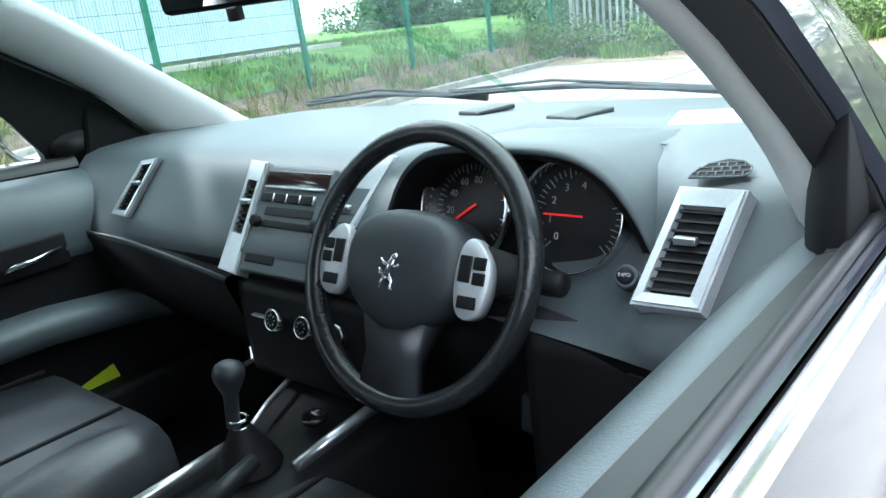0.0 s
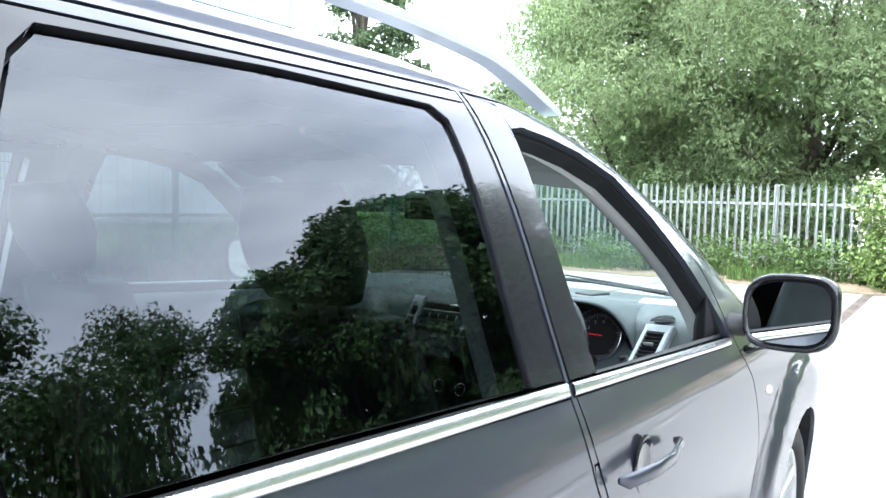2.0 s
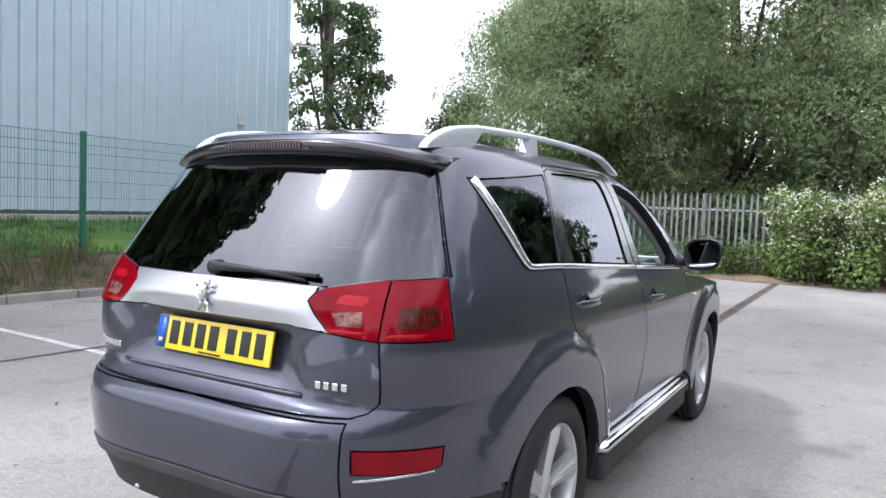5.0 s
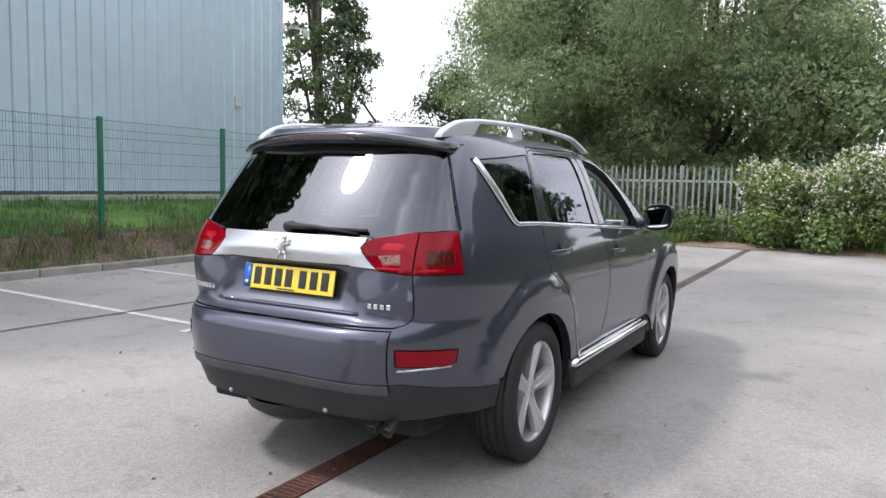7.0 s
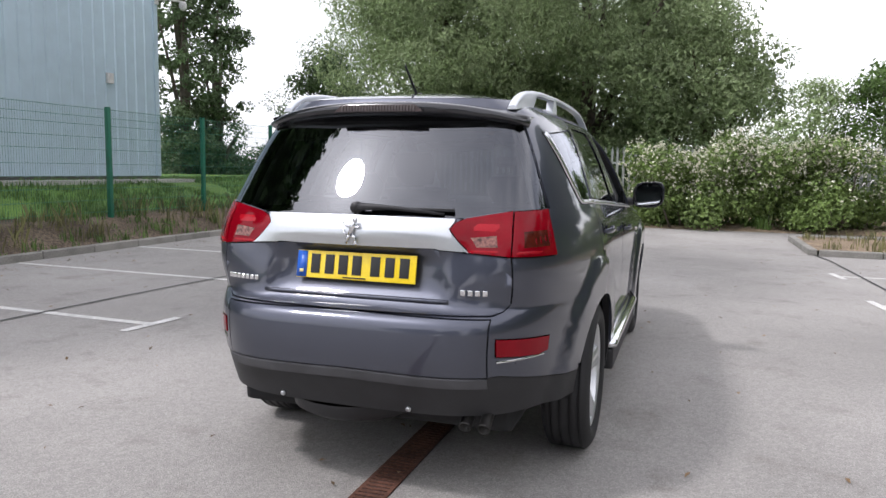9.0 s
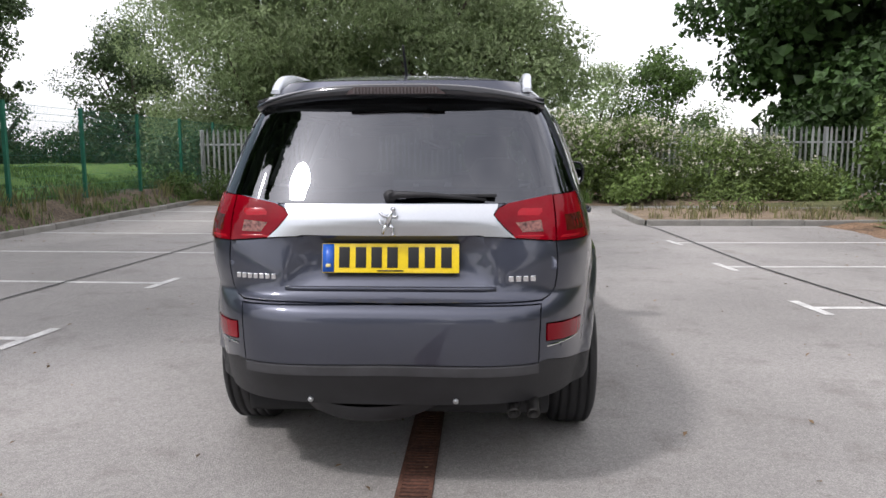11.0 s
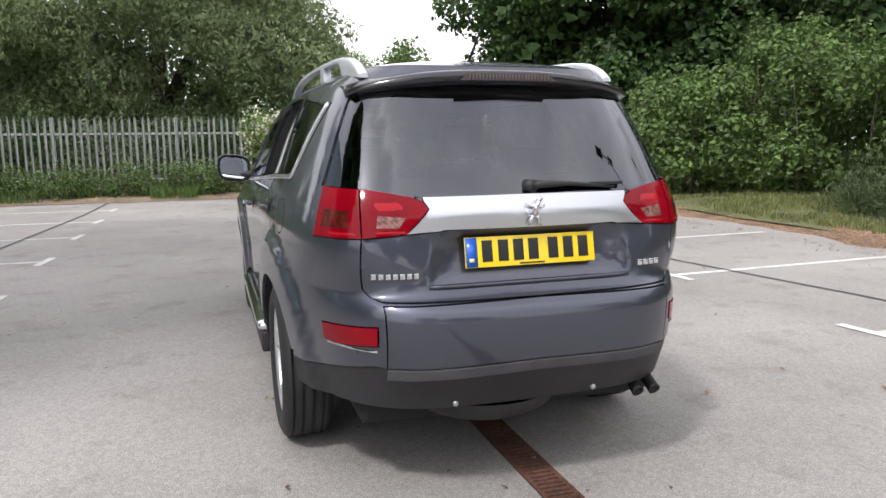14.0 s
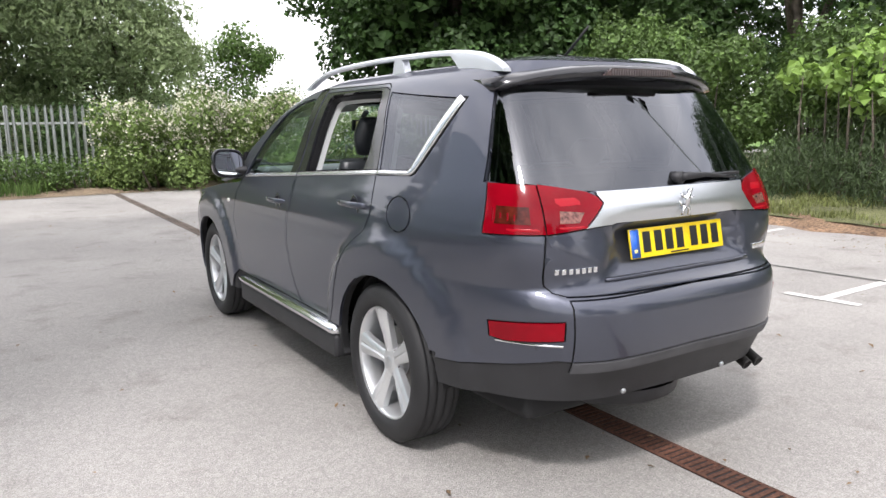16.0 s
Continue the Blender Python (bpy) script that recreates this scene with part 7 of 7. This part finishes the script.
def tufts(name, label, x0, x1, y0, y1, n, h, height_at, material, seed, blades=7, kind="stuff", spread=0.06):
    """Blades of grass or weeds standing on a sheet."""
    rng = np.random.default_rng(seed)
    px, py = rng.uniform(x0, x1, n), rng.uniform(y0, y1, n)
    keep = np.array([noise.noise((float(a) * 0.8, float(b) * 0.8, seed)) > -0.15 for a, b in zip(px, py)])
    px, py = px[keep], py[keep]
    V, F = [], []
    for a, b in zip(px, py):
        z = height_at(a, b)
        hh = h * rng.uniform(0.4, 1.2)
        for _ in range(blades):
            ang = rng.uniform(0, 2 * math.pi)
            ox, oy = rng.normal(0, spread, 2)
            lean = rng.uniform(0.05, 0.5) * hh
            w = 0.006 + 0.006 * rng.random()
            dx, dy = math.cos(ang), math.sin(ang)
            i = len(V)
            V += [(a + ox - dy * w, b + oy + dx * w, z - 0.01), (a + ox + dy * w, b + oy - dx * w, z - 0.01),
                  (a + ox + dx * lean * 0.4 + dy * w * 0.7, b + oy + dy * lean * 0.4 - dx * w * 0.7, z + hh * 0.6), (a + ox + dx * lean, b + oy + dy * lean, z + hh)]
            F.append((i, i + 1, i + 2, i + 3))
    me = bpy.data.meshes.new(name)
    me.from_pydata(V, [], F)
    me.materials.append(material)
    return tagged(new(name, me), label, "weeds", kind=kind)


tufts("bank_weeds", "tall dry weeds and grass on the bank", -8.6, -7.45, -8, 17, 420, 0.34, bank_z, M_WEED, 3)
tufts("bank_grass", "green grass tufts on the bank", -8.8, -7.3, -8, 17, 900, 0.16, bank_z, M_GRASSBLADE, 4)
tufts("field_grass", "blades of mown grass", -14, -8.8, -2, 18, 5000, 0.12, lambda x, y: bank_z(x, y) + 0.02, M_GRASSBLADE, 5, 5)
tufts("far_weeds", "green weeds at the foot of the fence", -8.5, 3.0, 15.6, 16.8, 900, 0.30, lambda x, y: 0.06, M_GRASSBLADE, 6)
tufts("island_weeds", "dry weeds on the soil island", 3.4, 8.9, 10.8, 13.4, 170, 0.20, lambda x, y: 0.09, M_WEED, 7)
tufts("verge_grass", "rough grass on the verge", 7.1, 10.0, -2, 10.3, 4200, 0.09, lambda x, y: 0.06 + 0.04 * max(0, x - 6.8), M_VERGEBLADE, 8, 6)

# dry scraps of leaf blown over the asphalt
rng = np.random.default_rng(9)
spots = np.concatenate([np.column_stack([rng.uniform(-6.8, 6.2, 420), rng.uniform(-6, 15.3, 420)]),
                        np.column_stack([6.25 - np.abs(rng.normal(0, 0.5, 420)), rng.uniform(-6, 10.4, 420)]),
                        np.column_stack([-6.85 + np.abs(rng.normal(0, 0.35, 300)), rng.uniform(-6, 15.3, 300)]),
                        np.column_stack([0.08 + rng.normal(0, 0.12, 160), rng.uniform(-5, 12, 160)])])
scraps = leaves_mesh("leaf_scraps", np.column_stack([spots, np.full(len(spots), 0.012)]), rng.normal(size=(len(spots), 3)) * 0.22 + (0, 0, 1), 0.035, 0.018, rng)
scraps.materials.append(mat("dead_leaf", (0.20, 0.13, 0.07), 0.85, rand=("island", 0.5, 1.5)))
tagged(new("leaf_scraps", scraps), "small dry brown leaf scraps on the asphalt", "leaves", kind="stuff")

# palisade fence: pales, rails, posts
M_PAL = mat("galvanised_steel", (0.46, 0.48, 0.47), 0.5, 0.45, var=(2.5, 0.82, 1.08), fine=(40, 0.08), rand=("object", 0.88, 1.1))
pal = thing("palisade_fence", "galvanised steel palisade fence with pointed pales", "fence")
bm = bmesh.new()
sec = [(-0.034, 0.006), (-0.026, -0.010), (-0.010, 0.004), (0.010, 0.004), (0.026, -0.010), (0.034, 0.006)]
add_loft(bm, [[Vector((x, y, z)) for x, y in sec] for z in (0.06, 1.86)] + [[Vector((x * 0.12, y * 0.3, 1.96)) for x, y in sec]], False, False)
bmesh.ops.solidify(bm, geom=bm.faces[:], thickness=0.004)
pale_me = bpy.data.meshes.new("pale")
bm.to_mesh(pale_me)
bm.free()
pale_me.materials.append(M_PAL)
for k in range(138):
    o = new("pale", pale_me)
    o.parent = pal
    o.location = (-7.25 + 0.152 * k, 17.0 + 0.004 * math.sin(k * 2.1), 0.01 * math.sin(k * 1.3))
    o.rotation_euler.y = 0.008 * math.sin(k * 3.7)
for z in (0.42, 1.52):
    bm = bmesh.new()
    add_box(bm, -7.34, 13.7, 17.012, 17.05, z, z + 0.05, 0.003)
    part("rail", bm, M_PAL, pal)
for k in range(8):
    bm = bmesh.new()
    add_box(bm, -7.32 + 2.75 * k, -7.23 + 2.75 * k, 17.03, 17.12, 0, 1.93, 0.004)
    part("post", bm, M_PAL, pal)

# green mesh fence along the left bank
M_GREEN = mat("green_powder_coat", (0.018, 0.14, 0.085), 0.4, var=(6, 0.85, 1.1))
mesh_fence = thing("mesh_fence", "green welded mesh fence on square posts", "fence")
for k in range(-5, 7):
    y = 4.98 + 2.52 * k
    zb = bank_z(-8.1, y)
    bm = bmesh.new()
    add_box(bm, -8.135, -8.065, y - 0.035, y + 0.035, zb - 0.1, 2.27, 0.004)
    part("post", bm, M_GREEN, mesh_fence)
    V, F = [], []

    def wire(a, b, r):
        a, b = np.array(a), np.array(b)
        d = (b - a) / np.linalg.norm(b - a)
        p = np.cross(d, (1, 0, 0)) * r
        q = np.array((r, 0, 0))
        i = len(V)
        for c in (a, b):
            V.extend([tuple(c + p), tuple(c + q), tuple(c - p), tuple(c - q)])
        F.extend([(i + j, i + (j + 1) % 4, i + 4 + (j + 1) % 4, i + 4 + j) for j in range(4)])

    for j in range(54):
        yy = y + 0.04 + 0.0454 * j
        wire((-8.10, yy, zb + 0.03), (-8.10, yy, 2.24), 0.0024)
    for z in (zb + 0.10, zb + 0.30, zb + 0.50, zb + 0.70, zb + 0.9, 1.55, 1.75, 1.95, 2.08, 2.22):
        for dx in (-0.008, 0.008):
            wire((-8.10 + dx, y, z), (-8.10 + dx, y + 2.52, z), 0.003)
    me = bpy.data.meshes.new("mesh_panel")
    me.from_pydata(V, [], F)
    me.materials.append(M_GREEN)
    o = new("mesh_panel", me)
    o.parent = mesh_fence

# warehouse with ribbed metal cladding
M_CLAD = mat("pale_blue_cladding", (0.51, 0.63, 0.70), 0.42, 0.15, var=(0.25, 0.92, 1.05), fine=(3, 0.03))
wh = thing("warehouse", "tall pale blue-grey warehouse with ribbed metal cladding", "building", at=(-11.87, 0, 0))
WH_S, WH_N, WH_TOP = 4.6, 13.24, 9.5
pts = []
y = WH_S
while y < WH_N - 0.34:
    pts += [(0.0, y), (0.0, y + 0.21), (0.028, y + 0.232), (0.028, y + 0.288), (0.0, y + 0.31)]
    y += 0.333
pts.append((0.0, WH_N))
bm = bmesh.new()
add_loft(bm, [[Vector((x, yy, z)) for x, yy in pts] for z in (1.02, WH_TOP)], False, False)
bmesh.ops.recalc_face_normals(bm, faces=bm.faces)
part("cladding", bm, M_CLAD, wh, "", False)
bm = bmesh.new()
add_box(bm, -30, -0.01, WH_S, WH_N - 0.01, 0.5, WH_TOP)
part("shell", bm, M_CLAD, wh, "", False)
bm = bmesh.new()
add_box(bm, -30, 0.012, WH_S, WH_N + 0.02, 0.5, 1.03, 0.006)
part("plinth", bm, mat("dark_plinth", (0.07, 0.065, 0.06), 0.8, var=(2, 0.8, 1.2)), wh, "dark base course", False)
bm = bmesh.new()
add_box(bm, -0.10, 0.045, WH_N - 0.10, WH_N + 0.035, 1.02, WH_TOP, 0.006)
part("corner_flashing", bm, M_CLAD, wh, "", False)
bm = bmesh.new()
add_box(bm, -30, 0.05, WH_S - 0.02, WH_N + 0.04, WH_TOP, WH_TOP + 0.16, 0.01)
part("roof_flashing", bm, M_CLAD, wh, "", False)
bm = bmesh.new()
add_box(bm, 0.026, 0.10, 11.47, 11.66, 3.20, 3.44, 0.015)
part("wall_box", bm, M_LINE, wh, "small white wall box")
# concrete apron at the foot of the warehouse
bm = bmesh.new()
add_box(bm, -11.86, -11.2, WH_S, WH_N + 0.6, 0.6, 0.955, 0.01)
tagged(finish("apron", bm, mat("pale_apron", (0.40, 0.39, 0.36), 0.9, var=(1.5, 0.8, 1.1), fine=(30, 0.12))), "pale concrete strip along the warehouse", "pavement", kind="structure")
cctv = thing("security_camera", "white dome security camera on a wall bracket", "camera", at=(-11.83, 13.24, 5.36))
bm = bmesh.new()
add_tube(bm, [(0, 0, 0.12), (0.22, 0.22, 0.15), (0.44, 0.44, 0.13)], 0.025, 8)
add_box(bm, -0.035, 0.035, -0.06, 0.06, 0.0, 0.26, 0.008)
part("bracket", bm, M_LINE, cctv)
bm = bmesh.new()
add_lathe(bm, [(0.0, 0.14), (0.08, 0.13), (0.10, 0.05), (0.095, -0.01), (0.065, -0.07), (0.0, -0.095)], Matrix.Translation((0.46, 0.46, 0)), 16)
part("dome", bm, M_LINE, cctv)

# lamp post on the verge
lp = thing("lamp_post", "tall grey lamp post with twin floodlights", "lamp post", at=(8.8, -2.4, 0.1))
bm = bmesh.new()
add_tube(bm, [(0, 0, -0.1), (0, 0, 4.5), (0, 0, 9.3)], [0.09, 0.07, 0.05], 12)
add_tube(bm, [(-0.5, 0, 9.3), (0.5, 0, 9.3)], 0.03, 8)
part("pole", bm, M_PAL, lp)
for s in (-1, 1):
    bm = bmesh.new()
    add_box(bm, -0.2, 0.2, -0.16, 0.16, -0.07, 0.07, 0.02, turn=Matrix.Translation((s * 0.5, -0.05, 9.4)) @ Matrix.Rotation(radians(25), 4, "X"))
    part("floodlight", bm, M_BLACK, lp)

# trees and bushes
tree("willow_tree", "large grey-green willow with a wide uneven crown", -2.6, 25.5, 1.4, 13.5, 6.0, 170, 1.4, 900, M_WILLOW, (0.15, 0.048), 11, droop=0.6, trunk=0.4)
tree("willow_tree", "large grey-green willow with a wide uneven crown", -8.2, 25.5, 1.0, 9.6, 4.9, 120, 1.3, 840, M_WILLOW, (0.15, 0.048), 12, droop=0.6, trunk=0.35)
tree("ash_tree", "light green tree beyond the fence", 1.8, 23.6, 1.0, 6.6, 2.6, 44, 0.95, 560, M_WILLOW, (0.14, 0.06), 14, droop=0.3, trunk=0.2)
tree("young_tree", "young light green tree beyond the hedge", 10.6, 40.0, 0.6, 6.6, 2.6, 34, 0.9, 420, M_BUSH, (0.16, 0.09), 15, trunk=0.15)
tree("young_tree", "young light green tree beyond the hedge", 7.4, 42.0, 0.6, 6.0, 2.8, 34, 0.9, 420, M_WILLOW, (0.16, 0.09), 13, trunk=0.15)
tree("sycamore_tree", "dense dark green sycamore", 12.9, 21.8, 1.6, 13.5, 5.3, 130, 1.35, 520, M_SYCAMORE, (0.22, 0.18), 16, trunk=0.4)
tree("sycamore_tree", "dense dark green sycamore", 18.8, 19.5, 1.6, 12.5, 4.8, 90, 1.35, 420, M_SYCAMORE, (0.22, 0.18), 17, trunk=0.4)
tree("ash_tree", "grey-green tree behind the mown grass", -15.2, 29.5, 0.6, 6.4, 2.6, 46, 0.95, 560, M_POPLAR, (0.14, 0.07), 21, trunk=0.2)
tree("poplar_tree", "tall narrow poplar beside the warehouse", -21.0, 26.0, 0.6, 20.5, 2.5, 250, 0.46, 620, M_POPLAR, (0.15, 0.10), 18, "poplar", trunk=0.3)
tree("poplar_tree", "tall narrow poplar beside the warehouse", -20.0, 27.0, 0.6, 10.5, 1.6, 70, 0.5, 520, M_POPLAR, (0.15, 0.10), 19, "poplar", trunk=0.25)
for i, (x, y, h, r, m) in enumerate(((17.5, 7.0, 11.5, 4.0, M_SYCAMORE), (18.5, -1.5, 10.5, 4.2, M_SYCAMORE), (17.5, -9.5, 9.5, 4.0, M_SYCAMORE), (20.0, 12.5, 12.5, 4.2, M_SYCAMORE), (12.5, -15.5, 8.5, 3.6, M_SYCAMORE), (23.0, 3.0, 12.5, 4.5, M_POPLAR), (16.2, 2.6, 8.2, 3.3, M_SYCAMORE), (15.6, -4.6, 7.6, 3.0, M_SYCAMORE))):
    tree("roadside_tree", "leafy roadside tree behind the bushes", x, y, 1.2, h, r, 60, 1.15, 420, m, (0.15, 0.09), 30 + i, trunk=0.28)
tree("shade_tree", "tall dark tree beside the car park", -11.4, -0.15, 2.0, 20.0, 3.0, 260, 1.35, 640, M_SYCAMORE, (0.36, 0.30), 40, trunk=0.45)
# two unseen trees behind the walk, added for reflections in the car
tree("shade_tree", "tall dark tree beside the car park", -4.0, -22.0, 2.0, 9.5, 4.5, 46, 1.5, 220, M_SYCAMORE, (0.26, 0.18), 41, trunk=0.35)
tree("shade_tree", "tall dark tree beside the car park", 5.0, -24.0, 2.0, 9.0, 4.5, 46, 1.5, 220, M_SYCAMORE, (0.26, 0.18), 42, trunk=0.35)

rng = np.random.default_rng(77)
hedge = []
for k in range(84):
    x = 0.05 + 4.75 * rng.random()
    top = 1.62 + 0.11 * x + 0.10 * math.sin(3.1 * x)
    z = rng.uniform(0.25, top)
    if x < 4.35 or not 0.9 < z < 1.5:
        hedge.append((x, 16.15 + 0.33 * rng.normal(), z, 0.5, 0.45, 0.42))
shrub("flowering_hedge", "overgrown hedge with small cream blossom", hedge, 2100, M_HEDGE, (0.095, 0.06), 51, "hedge", blossom=290)
for i, x in enumerate(np.arange(-8.2, -0.3, 0.95)):
    cl = [(x + rng.uniform(-0.5, 0.5), 16.35 + rng.uniform(-0.2, 0.25), rng.uniform(0.2, 0.62), 0.42, 0.36, 0.34) for _ in range(6)]
    shrub("low_shrub", "low green shrub growing against the fence", cl, 1500, M_BUSH, (0.075, 0.045), 60 + i, stems=5)
ivy = []
while len(ivy) < 92:
    x = 4.8 + 4.6 * rng.random()
    z = rng.uniform(0.25, 1.72 if x < 7.2 else 1.72 - 0.62 * (x - 7.2))
    if x < 5.6 and 0.85 < z < 1.5:
        continue
    ivy.append((x, 16.4 + rng.uniform(-0.3, 0.3), z, 0.5, 0.36, 0.42))
shrub("bramble_bush", "pale straggling bramble over the fence", ivy, 1500, M_HEDGE, (0.085, 0.05), 71, blossom=120)
weeds = [(rng.uniform(5.0, 6.0), rng.uniform(12.6, 13.4), rng.uniform(0.15, 0.55), 0.28, 0.25, 0.28) for _ in range(7)]
shrub("tall_weeds", "pale green weeds on the soil island", weeds, 1500, M_HEDGE, (0.08, 0.03), 72, stems=6)
for i, (x, y, h, w) in enumerate(((9.3, 11.6, 2.9, 1.7), (11.3, 9.2, 3.35, 2.1), (11.9, 6.0, 3.3, 2.0), (12.6, 12.0, 4.2, 2.1), (12.4, 2.2, 3.2, 1.9), (11.4, -1.8, 3.2, 1.7), (10.5, -6.2, 3.0, 1.7), (10.8, -10.2, 3.2, 1.8))):
    cl = []
    for k in range(52 if i < 3 else 40):
        a, u = rng.uniform(0, 2 * math.pi), rng.random()
        d = w * math.sqrt(rng.random()) * (1 - 0.45 * u * u)
        cl.append((x + d * math.cos(a), y + d * math.sin(a), 0.30 + (h - 0.7) * u, 0.5, 0.5, 0.45))
    shrub("green_bush", "large bright green bush on the verge", cl, 1250 if i < 3 else 900, M_BUSH, (0.125, 0.085), 80 + i)
# fine-leaved bush that slopes down towards the asphalt
drape = []
while len(drape) < 64:
    x, y = rng.uniform(8.3, 10.6), rng.uniform(1.8, 7.4)
    top = 0.45 + 0.62 * (x - 8.3) - 0.10 * abs(y - 4.4)
    if top > 0.3:
        drape.append((x, y, rng.uniform(0.22, top), 0.5, 0.55, 0.38))
shrub("trailing_bush", "dense trailing bush with fine leaves", drape, 1500, M_TRAIL, (0.13, 0.020), 95, droop=1.2)
sap = [(9.7 + rng.uniform(-0.75, 0.75), 4.9 + rng.uniform(-0.75, 0.75), rng.uniform(1.55, 2.6), 0.36, 0.36, 0.26) for _ in range(15)]
shrub("sapling", "young maple sapling with broad bright leaves", sap, 460, M_SAPLING, (0.17, 0.15), 96)
rough_sheet("far_field", -9.2, 60, 19.4, 70, lambda x, y: 0.13 + bumpy(x, y), M_GRASS, "rough green ground beyond the fence", 50, 40, "grass")
for i, x in enumerate(np.arange(-8.5, 15.0, 2.6)):
    cl = [(x + rng.uniform(-1.4, 1.4), 19.4 + rng.uniform(-0.6, 1.2), rng.uniform(0.3, 1.7), 0.75, 0.6, 0.6) for _ in range(12)]
    shrub("undergrowth", "dark tangled undergrowth behind the fence", cl, 480, M_SYCAMORE if i % 2 else M_POPLAR, (0.15, 0.09), 110 + i, stems=6)
back = [(rng.uniform(-27, -8.5), rng.uniform(27, 31), rng.uniform(0.6, 2.1), 1.1, 0.9, 0.8) for _ in range(70)]
shrub("far_bushes", "dark green bushes beyond the grass", back, 420, M_SYCAMORE, (0.16, 0.10), 97)
